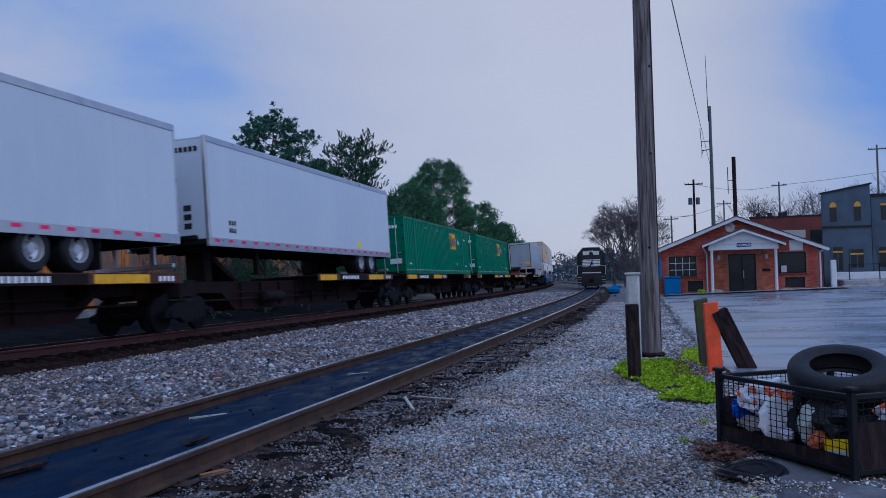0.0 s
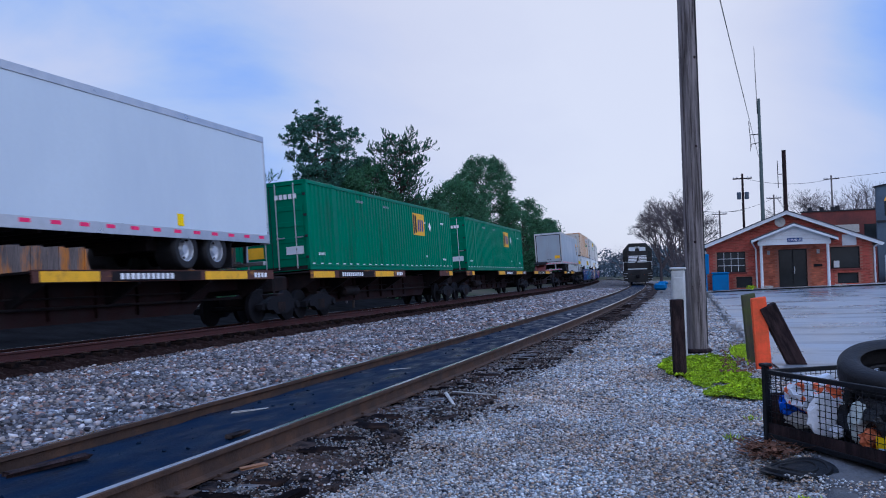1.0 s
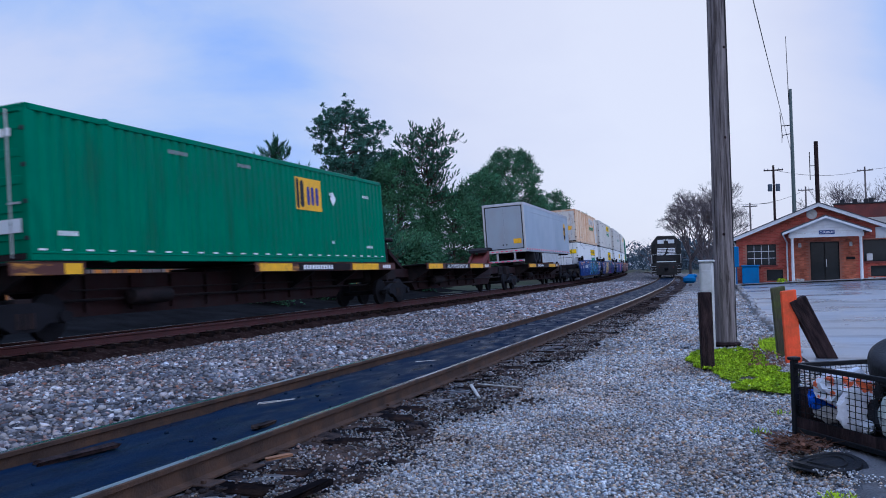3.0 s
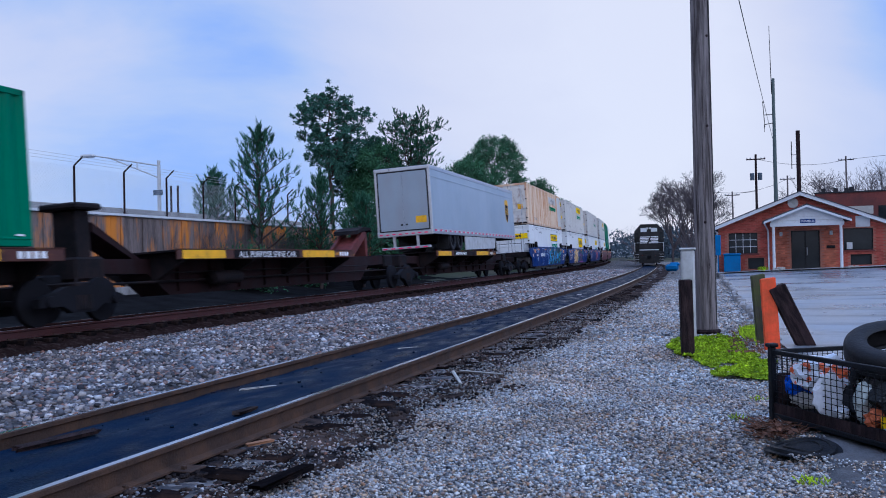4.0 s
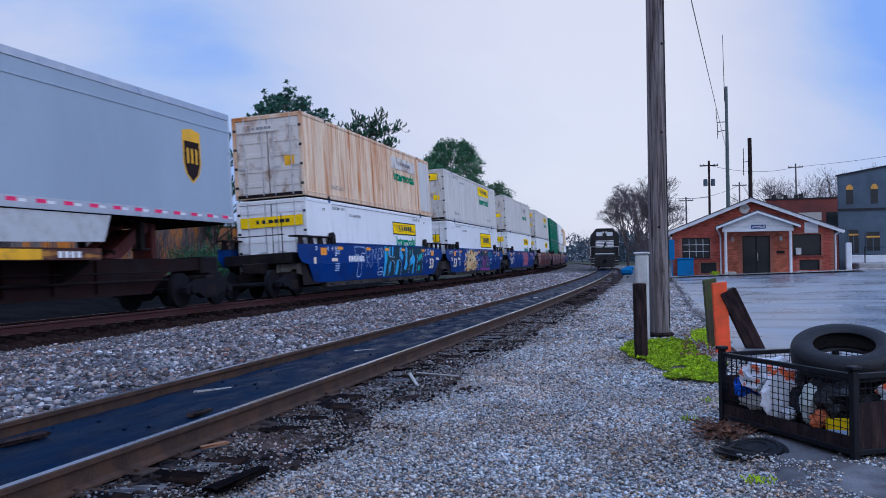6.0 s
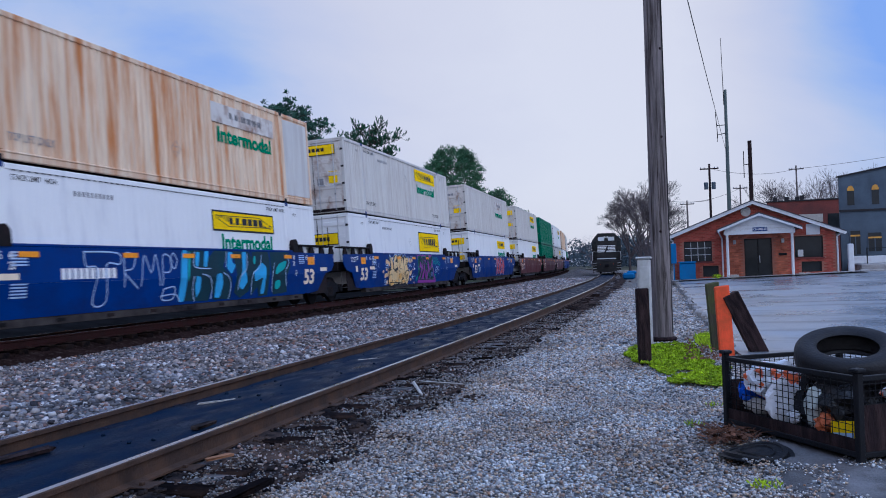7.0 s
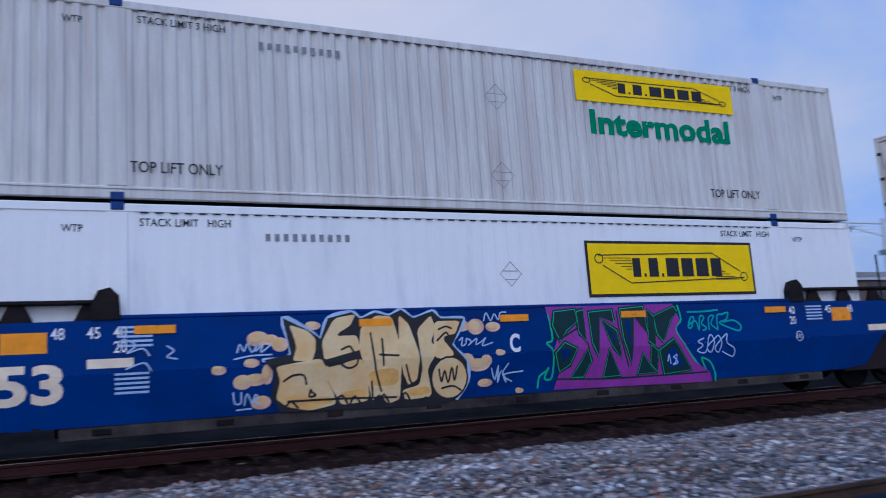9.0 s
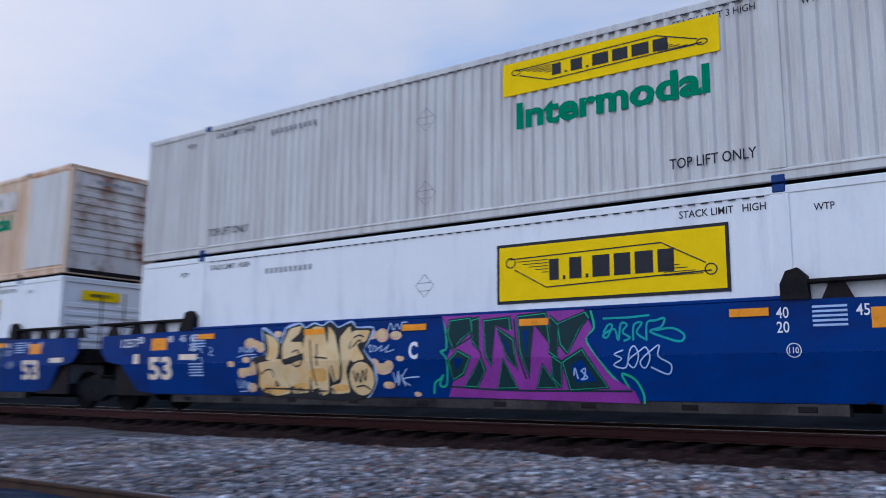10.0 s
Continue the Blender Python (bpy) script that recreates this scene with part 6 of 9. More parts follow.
        part("hitch_strut", Geo().box(-0.3, 0.3, y + 0.35, y + 0.55, 1.3, 2.25, 0.02), m_redox, r)
        part("hitch_pin", Geo().tube((-0.5, y - 1.45, 1.45), (0.5, y - 1.45, 1.45), 0.06, n=8), m_underframe, r)
    return car


spine_car("brown spine car carrying a white trailer", -147.6, -129.3, [(-138.6, -129.4)], (-128.75,), tower=-143.9)
spine_car("brown spine car carrying a white trailer", -128.2, -110.9, [(-120.4, -111.4)], (-110.6,), tower=-126.3)
spine_car("brown spine car carrying a green container", -109.9, -92.2, [(-109.0, -100.1), (-95.2, -93.0)], (-107.9, -93.3))
spine_car("brown spine car carrying a green container", -91.2, -72.9, [(-82.5, -73.0), (-90.4, -88.6)], (-89.9, -72.3))
spine_car("empty brown spine car with bare decks", -71.8, -53.8, [(-69.5, -59.5)], (-53.7,), tower=-71.3, ramp=-56.4, named=True)
spine_car("brown spine car carrying a blue-grey trailer", -53.0, -33.0, [(-50.4, -39.2)], (-34.5,), ramp=-36.2)


# highway trailers
def wheel_pair(parent, y, z, hub):
    """Dual tyres with a disc wheel at each side."""
    for sg in (1, -1):
        w = part("tyre", Geo().lathe([(0.29, sg * 0.62), (0.44, sg * 0.64), (0.50, sg * 0.70), (0.505, sg * 0.88), (0.505, sg * 1.12), (0.50, sg * 1.19), (0.45, sg * 1.245), (0.36, sg * 1.25), (0.29, sg * 1.235)], "x", (0, y, z), 32),
                 m_rubber, parent, "black truck tyre", smooth=True)
        part("rim", Geo().lathe([(0.29, sg * 1.232), (0.275, sg * 1.225), (0.255, sg * 1.13), (0.17, sg * 1.08), (0.14, sg * 1.10), (0.11, sg * 1.20), (0.0, sg * 1.20)], "x", (0, y, z), 28), hub, w, "pale disc wheel", smooth=True)
        holes = Geo()
        for k in range(5):
            t = 2 * math.pi * k / 5
            holes.tube((sg * 1.10, y + 0.205 * math.cos(t), z + 0.205 * math.sin(t)), (sg * 1.125, y + 0.205 * math.cos(t), z + 0.205 * math.sin(t)), 0.032, n=8)
        part("hand_holes", holes, m_ink, w)
    part("axle", Geo().tube((-1.0, y, z), (1.0, y, z), 0.07), m_underframe, parent)


def trailer(label, u0, u1, skin, wheels, nose_near, zb=2.22, zt=5.27, skirt=None, hub=None, panels=True):
    u = (u0 + u1) / 2
    t = rides(thing("semi_trailer", label, "trailer", group="highway trailers"), u)
    a, b = u0 - u, u1 - u
    x = HALF - 0.005
    body = part("body", Geo().box(-x, x, a, b, zb + 0.2, zt - 0.08, 0.02), skin, t, "smooth sheet-sided body")
    for sg in (1, -1):
        part("bottom_rail", Geo().box(sg * x, sg * (x + 0.018), a, b, zb, zb + 0.24, 0.006), m_alu, t, "aluminium bottom rail")
        part("top_rail", Geo().box(sg * (x - 0.02), sg * (x + 0.016), a, b, zt - 0.17, zt, 0.006), m_alu, t)
        if skirt:
            part("side_moulding", Geo().box(sg * x, sg * (x + 0.014), a, b, zt - 0.52, zt - 0.47, 0.004), skin, body, "raised moulding below the top rail")
        seams = Geo()
        n = int((b - a) / 1.22)
        for i in range(1, n):
            yy = a + i * (b - a) / n
            seams.box(sg * x, sg * (x + 0.004), yy - 0.022, yy + 0.022, zb + 0.24, zt - 0.17, 0.002)
        if panels:
            part("seams", seams, skin, body)["kind"] = "stuff"
        for e in (a, b):
            s = 1 if e > 0 else -1
            part("corner_post", Geo().box(sg * (x - 0.12), sg * (x + 0.01), e - s * 0.10, e + s * 0.012, zb, zt, 0.02), m_alu, t)
        yy = a + 0.25
        while yy < b - 0.4:
            part("red_tape", Geo().box(sg * (x + 0.018), sg * (x + 0.022), yy, yy + 0.27, zb + 0.12, zb + 0.20), m_red, t, "red reflective tape")
            if skirt:
                part("white_tape", Geo().box(sg * (x + 0.018), sg * (x + 0.022), yy + 0.30, yy + 0.52, zb + 0.12, zb + 0.18), m_paintwhite, t)
            yy += 0.78
    part("roof", Geo().box(-x + 0.02, x - 0.02, a, b, zt - 0.08, zt - 0.03, 0.01), skin, t)
    part("floor_frame", Geo().box(-x + 0.02, x - 0.02, a, b, zb + 0.08, zb + 0.19), m_underframe, t)
    for i in range(24):
        yy = a + 0.4 + i * (b - a - 0.8) / 23
        part("cross_member", Geo().box(-1.2, 1.2, yy - 0.04, yy + 0.04, zb - 0.04, zb + 0.08), m_underframe, t)
    deck = 1.47
    for w in wheels:
        wheel_pair(t, w - u, deck + 0.505, hub or m_trim)
    wy = sum(wheels) / len(wheels) - u
    part("bogie", Geo().box(-0.75, 0.75, wy - 1.5, wy + 1.5, 1.95, zb + 0.02, 0.02), m_underframe, t)
    nose, rear = (a, b) if nose_near else (b, a)
    s = 1 if rear > 0 else -1
    for sg in (1, -1):
        leg = part("landing_leg", Geo().box(sg * 0.75, sg * 0.9, nose + s * 3.6, nose + s * 3.76, 1.5, zb, 0.01), m_underframe, t)
        part("leg_foot", Geo().box(sg * 0.68, sg * 0.97, nose + s * 3.5, nose + s * 3.86, 1.47, 1.52, 0.008), m_underframe, leg)
        part("mud_flap", Geo().box(sg * 0.62, sg * 1.24, wy + s * 1.35, wy + s * 1.37, 1.55, 2.2), m_rubber, t)
    # rear frame, doors and bumper
    part("rear_frame", Geo().box(-x, x, rear - s * 0.06, rear + s * 0.03, zb - 0.02, zb + 0.2, 0.02), m_alu, t)
    part("rear_frame", Geo().box(-x, x, rear - s * 0.06, rear + s * 0.03, zt - 0.16, zt, 0.02), m_alu, t)
    part("door_gasket", Geo().box(-x + 0.10, x - 0.10, rear + s * 0.002, rear + s * 0.012, zb + 0.2, zt - 0.15), m_rubber, t, "dark rubber gasket round the doors")
    for q in (-1, 1):
        d = part("rear_door", Geo().box(q * 0.004, q * (x - 0.17), rear + s * 0.002, rear + s * 0.03, zb + 0.25, zt - 0.22, 0.006), m_greydoor, t, "grey rear door")
        part("door_latch", Geo().box(q * 0.06, q * 0.16, rear + s * 0.03, rear + s * 0.05, zb + 0.45, zb + 0.52, 0.006), m_blackmetal, d)
    for i in range(8):
        part("rear_tape", Geo().box(-1.2 + i * 0.3, -1.05 + i * 0.3, rear + s * 0.031, rear + s * 0.035, zb + 0.06, zb + 0.11), m_red, t)
    bump = Geo().box(-1.15, 1.15, rear - s * 0.12, rear, 1.62, 1.74, 0.02)
    for q in (-0.55, 0.55):
        bump.box(q - 0.06, q + 0.06, rear - s * 0.12, rear - s * 0.04, 1.7, zb)
    bp_ = part("rear_bumper", bump, m_alu, t, "steel underride bumper")
    for i in range(6):
        part("bumper_tape", Geo().box(-1.1 + i * 0.38, -0.9 + i * 0.38, rear + s * 0.001, rear + s * 0.005, 1.65, 1.70), m_red, bp_)
    # nose: plain panel with a few markings
    small = Geo()
    s2 = -s
    for i in range(5):
        small.box(0.35 + i * 0.15, 0.46 + i * 0.15, nose + s2 * 0.004, nose + s2 * 0.009, zt - 0.42, zt - 0.28)
    for z in (zb + 0.5, zb + 0.75, zb + 1.0):
        small.box(0.55, 0.78, nose + s2 * 0.004, nose + s2 * 0.009, z, z + 0.16)
    part("nose_markings", small, m_ink, t)
    part("nose_boxes", Geo().box(0.3, 0.95, nose, nose + s2 * 0.12, zb + 0.2, zb + 0.32, 0.02), m_blackmetal, t)
    if skirt:
        part("side_skirt", Geo().prism([(skirt[0] - u, zb - 0.02), (skirt[0] - u, 1.52), (skirt[1] - u, 1.62), (skirt[1] - u + 0.25, zb - 0.02)], x - 0.06, x - 0.02), m_galv, t, "pale aerodynamic side skirt")
        part("side_skirt", Geo().prism([(skirt[0] - u, zb - 0.02), (skirt[0] - u, 1.52), (skirt[1] - u, 1.62), (skirt[1] - u + 0.25, zb - 0.02)], -x + 0.02, -x + 0.06), m_trim, t, "pale aerodynamic side skirt")
    return t


t = trailer("white panelled highway trailer on a spine car", -145.6, -129.4, m_trailer, (-134.55, -133.2), True, hub=m_alu)
t = trailer("white highway trailer with a red dashed lower edge", -127.9, -111.45, m_trailer, (-115.4, -114.1), True, hub=m_alu, panels=False)
small_bars(-7.1, 2.85, 3, 0.10, 0.13, 1.306, m_ink, t, rows=2)
part("notice", Geo().box(1.297, 1.303, 3.9, 4.15, 2.52, 2.8), m_yellow, t, "yellow notice")
t = trailer("blue-grey parcel trailer with pale doors and a golden shield", -50.65, -33.4, m_trailer2, (-47.4, -46.15), False, skirt=(-45.3, -39.0), hub=m_truck, panels=False)
shield = [(-0.42, 0.62), (0.0, 0.70), (0.42, 0.62), (0.42, -0.2), (0.30, -0.5), (0.0, -0.72), (-0.30, -0.5), (-0.42, -0.2)]
sh = part("shield", Geo().add([(1.302, 6.645 + a_, 3.9 + b_) for a_, b_ in shield], [tuple(range(8))]), m_gold, t, "golden shield emblem", fix=False)
part("shield_field", Geo().add([(1.306, 6.645 + 0.84 * a_, 3.84 + (0.84 * b_ if b_ < 0.5 else 0.42)) for a_, b_ in shield], [tuple(range(8))]), m_brown, sh, fix=False)
g = Geo()
for q in (-0.2, 0.0, 0.2):
    g.ribbon([(6.645 + q, 3.72), (6.645 + q, 4.05)], 0.09, 1.31)
part("shield_lettering", g, m_gold, sh, fix=False)
part("notice", Geo().box(0.55, 1.05, -8.661, -8.657, 2.75, 3.05), m_gold, t, "yellow notice on the rear door")


# ---- the locomotive waiting on the siding ----
def locomotive():
    m = side_pose(92.5)
    t = thing("locomotive", "black diesel locomotive with white stripes waiting on the siding", "locomotive", m)
    part("frame", Geo().box(-1.55, 1.55, 0.0, 17.5, 1.05, 1.45, 0.03), m_loco, t)
    hood = part("short_hood", Geo().prism([(-1.05, 1.45), (1.05, 1.45), (1.05, 3.75), (0.75, 4.1), (-0.75, 4.1), (-1.05, 3.75)], 0.9, 2.6, "y"), m_loco, t, "tall black nose")
    cab = part("cab", Geo().prism([(-1.55, 1.45), (1.55, 1.45), (1.55, 3.7), (0.9, 4.45), (-0.9, 4.45), (-1.55, 3.7)], 2.6, 5.0, "y"), m_loco, t, "black cab")
    part("long_hood", Geo().prism([(-0.95, 1.45), (0.95, 1.45), (0.95, 3.9), (0.7, 4.2), (-0.7, 4.2), (-0.95, 3.9)], 5.0, 16.6, "y"), m_loco, t)
    for sg in (-1, 1):
        part("cab_window", Geo().box(sg * 1.15, sg * 1.45, 2.585, 2.6, 2.95, 3.55, 0.01), m_glass, cab)
        part("headlight", Geo().lathe([(0, 0.85), (0.11, 0.86), (0.12, 0.9)], "y", (sg * 0.15, 0, 3.95), 12), m_galv, hood)
        part("number_board", Geo().box(sg * 0.22, sg * 0.86, 0.87, 0.9, 3.58, 3.98), m_trim, hood, "pale number board")
    g = Geo()
    for z in (2.35, 2.5, 2.66, 2.82, 2.98):
        g.box(-0.95 if z < 2.9 else -0.9, 0.95, 0.88, 0.897, z, z + 0.095)
    part("nose_stripes", g, m_paintwhite, hood, "white horizontal stripes")
    part("nose_emblem", Geo().prism([(-0.35, 2.3), (-0.15, 2.45), (0.0, 2.9), (0.25, 3.15), (0.12, 2.75), (0.3, 2.4), (0.1, 2.55), (-0.1, 2.3)], 0.86, 0.879, "y"), m_ink, hood, "dark rearing emblem")
    part("nose_lines", Geo().box(-1.0, 1.0, 0.88, 0.897, 1.60, 1.70), m_trim, hood)
    pil = part("pilot", Geo().prism([(-1.5, 1.05), (1.5, 1.05), (1.45, 0.35), (0.3, 0.2), (-0.3, 0.2), (-1.45, 0.35)], 0.0, 0.25, "y"), m_loco, t, "black snow pilot")
    part("coupler", Geo().box(-0.2, 0.2, -0.6, 0.0, 0.75, 1.05, 0.05), m_truck, t)
    for sg in (-1, 1):
        st = Geo()
        for k in range(4):
            st.box(sg * 1.05, sg * 1.5, -0.02, 0.22, 0.35 + 0.27 * k, 0.38 + 0.27 * k)
        part("steps", st, m_galv, t)
        rail = Geo()
        for y in (0.05, 0.8, 3.0, 6.0, 9.0, 12.0, 15.0):
            rail.tube((sg * 1.48, y, 1.45), (sg * 1.48, y, 2.4), 0.022, n=6)
        rail.tube((sg * 1.48, 0.05, 2.4), (sg * 1.48, 16.5, 2.4), 0.022, n=6).tube((sg * 1.48, 0.05, 2.4), (sg * 0.5, 0.05, 2.4), 0.022, n=6)
        part("handrail", rail, m_galv, t)
        part("grab_iron", Geo().tube((sg * 0.7, 0.02, 0.5), (sg * 0.7, 0.02, 1.4), 0.02, n=6), m_orange, t)
    for y in (3.0, 12.5):
        truck(t, y)
    part("fuel_tank", Geo().box(-1.4, 1.4, 6.2, 9.6, 0.4, 1.05, 0.15), m_loco, t)


locomotive()


# ---- brick depot building ----
def depot():
    Y = 54.0
    X0, X1_ = -0.8, 8.3
    t = thing("depot_building", "single-storey red brick building with a white gabled porch", "building", kind="")
    H = 2.75
    apex = (3.75, 4.58)
    back = Y + 14
    openings = [(-0.22, 1.40, 1.12, 2.35), (3.25, 4.80, 0.12, 2.40), (6.05, 7.6, 1.20, 2.45), (0.85, 1.75, 0.20, 0.85), (6.4, 7.5, 0.35, 0.95)]

    def roof_at(x):
        return H + (apex[1] - H) * (1 - abs(x - (X0 + X1_) / 2) / ((X1_ - X0) / 2))
    w = part("front_wall", Geo(), m_mortar, t, "brick front wall")
    g = Geo()
    xs = sorted({X0, X1_, (X0 + X1_) / 2, *[o[0] for o in openings], *[o[1] for o in openings]})
    zs = sorted({-0.3, *[o[2] for o in openings], *[o[3] for o in openings]})
    for xa, xb in zip(xs, xs[1:]):
        cuts = [(o[2], o[3]) for o in openings if o[0] <= xa + 1e-6 and o[1] >= xb - 1e-6]
        z = -0.3
        for c0, c1 in sorted(cuts):
            if c0 > z:
                g.box(xa, xb, Y, Y + 0.25, z, c0)
            z = c1
        za, zb = roof_at(xa) - 0.05, roof_at(xb) - 0.05
        g.prism([(xa, z), (xb, z), (xb, zb), (xa, za)], Y, Y + 0.25, "y")
    bpy.data.meshes.remove(w.data)
    w = part("front_wall", g, m_mortar, t, "brick front wall")
    # single bricks in courses, the lower rows first
    brick = [Geo().box(-L / 2, L / 2, -0.02, 0.02, -0.0375, 0.0375, 0.006).mesh("brick", m_brick) for L in (0.235, 0.11)]
    rng = random.Random(3)
    rest, inner = Geo(), Geo()
    count = 0
    row = 0
    z = -0.05
    while z < 4.5:
        x = X0 + (0 if row % 2 else -0.125)
        while x < X1_:
            cx = x + 0.1225
            x += 0.2475
            if cx - 0.12 < X0 or cx + 0.12 > X1_ or z + 0.04 > roof_at(cx) - 0.12:
                continue
            if any(o[0] - 0.115 < cx < o[1] + 0.115 and o[2] - 0.04 < z < o[3] + 0.04 for o in openings):
                continue
            if 1.4 < cx < 2.15 and 0.3 < z < 2.4 and count < 300:
                ob = part("brick", brick[0], m_brick, w)
                ob.matrix_basis = pose(cx, Y - 0.004 - rng.uniform(0, 0.006), z)
                count += 1
            elif 2.2 < cx < 5.75 and z < 2.6:
                inner.box(cx - 0.117, cx + 0.117, Y - 0.012, Y + 0.01, z - 0.0375, z + 0.0375)
            else:
                rest.box(cx - 0.117, cx + 0.117, Y - 0.012, Y + 0.01, z - 0.0375, z + 0.0375)
        z += 0.0875
        row += 1
    me = rest.mesh("brickwork", m_brick_far, fix=False)
    part("brickwork", me, m_brick_far, w, "rows of red bricks")["kind"] = "stuff"
    part("porch_brickwork", inner.mesh("porch_brickwork", m_brick_porch, fix=False), m_brick_porch, w, "lighter orange bricks under the porch")["kind"] = "stuff"
    sidewalls = Geo().box(X0, X0 + 0.25, Y + 0.25, back, -0.3, H - 0.02).box(X1_ - 0.25, X1_, Y + 0.25, back, -0.3, H - 0.02).box(X0 + 0.25, X1_ - 0.25, back - 0.25, back, -0.3, H - 0.02)
    part("side_walls", sidewalls, m_oldbrick, t)
    # roof with overhanging verges
    mid = (X0 + X1_) / 2
    for sg in (-1, 1):
        xe = X0 - 0.45 if sg < 0 else X1_ + 0.45
        ze = H - 0.16
        part("roof_slope", Geo().prism([(mid, apex[1]), (mid, apex[1] + 0.09), (xe, ze + 0.09), (xe, ze)], Y - 0.42, back + 0.3, "y"), m_shingle, t, "dark shingle roof slope")
        part("verge_board", Geo().prism([(mid, apex[1] - 0.14), (mid, apex[1] + 0.06), (xe, ze + 0.06), (xe, ze - 0.14)], Y - 0.50, Y - 0.424, "y"), m_trim, t, "white verge board")
        part("roof_edge", Geo().prism([(mid, apex[1] + 0.064), (mid, apex[1] + 0.115), (xe, ze + 0.115), (xe, ze + 0.064)], Y - 0.53, Y - 0.424, "y"), m_shingle, t, "dark shingle edge over the verge")
        part("soffit", Geo().prism([(mid, apex[1] - 0.06), (mid, apex[1] - 0.02), (xe, ze - 0.02), (xe, ze - 0.06)], Y - 0.42, Y - 0.01, "y"), m_trim, t)
        xp = X0 - 0.06 if sg < 0 else X1_ + 0.06
        part("downpipe", Geo().tube((xp, Y - 0.06, 0.0 if sg < 0 else 0.3), (xp, Y - 0.06, H - 0.35), 0.05, n=8).tube((xp, Y - 0.06, H - 0.35), (xp + sg * 0.3, Y - 0.3, H - 0.12), 0.05, n=8), m_trim, t)
        part("gutter", Geo().box(xe - sg * 0.05, xe + sg * 0.08, Y - 0.4, back, ze - 0.08, ze + 0.04, 0.02), m_trim, t)
    part("gable_vent", Geo().lathe([(0, Y - 0.03), (0.28, Y - 0.03), (0.30, Y - 0.014)], "y", (mid - 0.35, 0, apex[1] - 0.55), 16), m_galv, t, "round louvred vent")
    # porch with its own gable
    pl, pr_, pa = 2.1, 5.85, 3.70
    pm = (pl + pr_) / 2 + 0.0
    yf = Y - 1.9
    tymp = part("porch_gable", Geo().prism([(pl, 2.86), (pr_, 2.86), (pr_, 3.0), (pm, pa), (pl, 3.0)], yf, yf + 0.1, "y"), m_trim, t, "white boarded porch gable")
    part("boards", Geo().box(pl + 0.1, pr_ - 0.1, yf - 0.012, yf, 2.93, 2.95).box(pl + 0.5, pr_ - 0.5, yf - 0.012, yf, 3.13, 3.145), m_galv, tymp)
    part("porch_downpipe", Geo().tube((pl - 0.35, yf - 0.1, 2.78), (pl - 0.1, Y - 0.1, 2.45), 0.045, n=8).tube((pl - 0.1, Y - 0.1, 2.45), (pl - 0.1, Y - 0.1, 0.15), 0.045, n=8), m_trim, t, "white downpipe beside the porch")
    for sg in (-1, 1):
        xe = pl - 0.4 if sg < 0 else pr_ + 0.4
        part("porch_roof", Geo().prism([(pm, pa + 0.02), (pm, pa + 0.17), (xe, 2.99), (xe, 2.84)], yf - 0.25, Y - 0.02, "y"), m_shingle, t, "dark shingle porch roof")
        part("porch_verge", Geo().prism([(pm, pa - 0.03), (pm, pa + 0.09), (xe, 2.91), (xe, 2.79)], yf - 0.33, yf - 0.254, "y"), m_trim, t, "white porch verge")
    part("porch_beam", Geo().box(pl - 0.05, pr_ + 0.05, yf - 0.02, yf + 0.14, 2.62, 2.855, 0.01), m_trim, t)
    part("porch_ceiling", Geo().box(pl, pr_, yf + 0.14, Y - 0.02, 2.78, 2.84), m_trim, t)
    for x in (2.22, 5.73):
        c = part("porch_column", Geo().lathe([(0.07, lot_z(x, yf)), (0.09, 0.2), (0.085, 0.25), (0.075, 2.55), (0.1, 2.62)], "z", (x, yf + 0.06, 0), 14), m_trim, t, "slim white porch column", smooth=True)
        part("column_base", Geo().box(x - 0.15, x + 0.15, yf - 0.09, yf + 0.21, lot_z(x, yf) - 0.05, 0.18, 0.03), m_concrete, c)
    part("sign_board", Geo().box(3.62, 4.42, yf - 0.05, yf - 0.02, 2.78, 3.0, 0.005), m_casting, t, "dark blue station name board")
    lettering("name_lettering", "CHAMBLEE", 4.02, 2.83, yf - 0.054, 0.12, 0.72, m_paintwhite, t, "-y")
    # openings
    for i, (xa, xb, za, zb) in enumerate(openings):
        if i == 1:
            d = part("entrance_door", Geo().box(xa + 0.06, xb - 0.06, Y + 0.12, Y + 0.16, za, zb - 0.06), m_glass, t, "dark glazed double door")
            part("door_frame", Geo().box(xa, xa + 0.06, Y + 0.08, Y + 0.2, za, zb).box(xb - 0.06, xb, Y + 0.08, Y + 0.2, za, zb).box(xa + 0.06, xb - 0.06, Y + 0.08, Y + 0.2, zb - 0.06, zb).box((xa + xb) / 2 - 0.03, (xa + xb) / 2 + 0.03, Y + 0.09, Y + 0.12, za, zb - 0.06), m_blackmetal, d)
            part("door_handle", Geo().tube(((xa + xb) / 2 + 0.08, Y + 0.06, 0.95), ((xa + xb) / 2 + 0.08, Y + 0.06, 1.4), 0.02, n=8), m_trim, d)
        else:
            wd = part("window", Geo().box(xa, xb, Y + 0.13, Y + 0.15, za, zb), m_glass, t, "dark window")
            fr = Geo().box(xa, xa + 0.05, Y + 0.07, Y + 0.13, za, zb).box(xb - 0.05, xb, Y + 0.07, Y + 0.13, za, zb).box(xa + 0.05, xb - 0.05, Y + 0.07, Y + 0.13, zb - 0.05, zb).box(xa + 0.05, xb - 0.05, Y + 0.07, Y + 0.13, za, za + 0.05)
            part("window_frame", fr, m_blackmetal, wd)
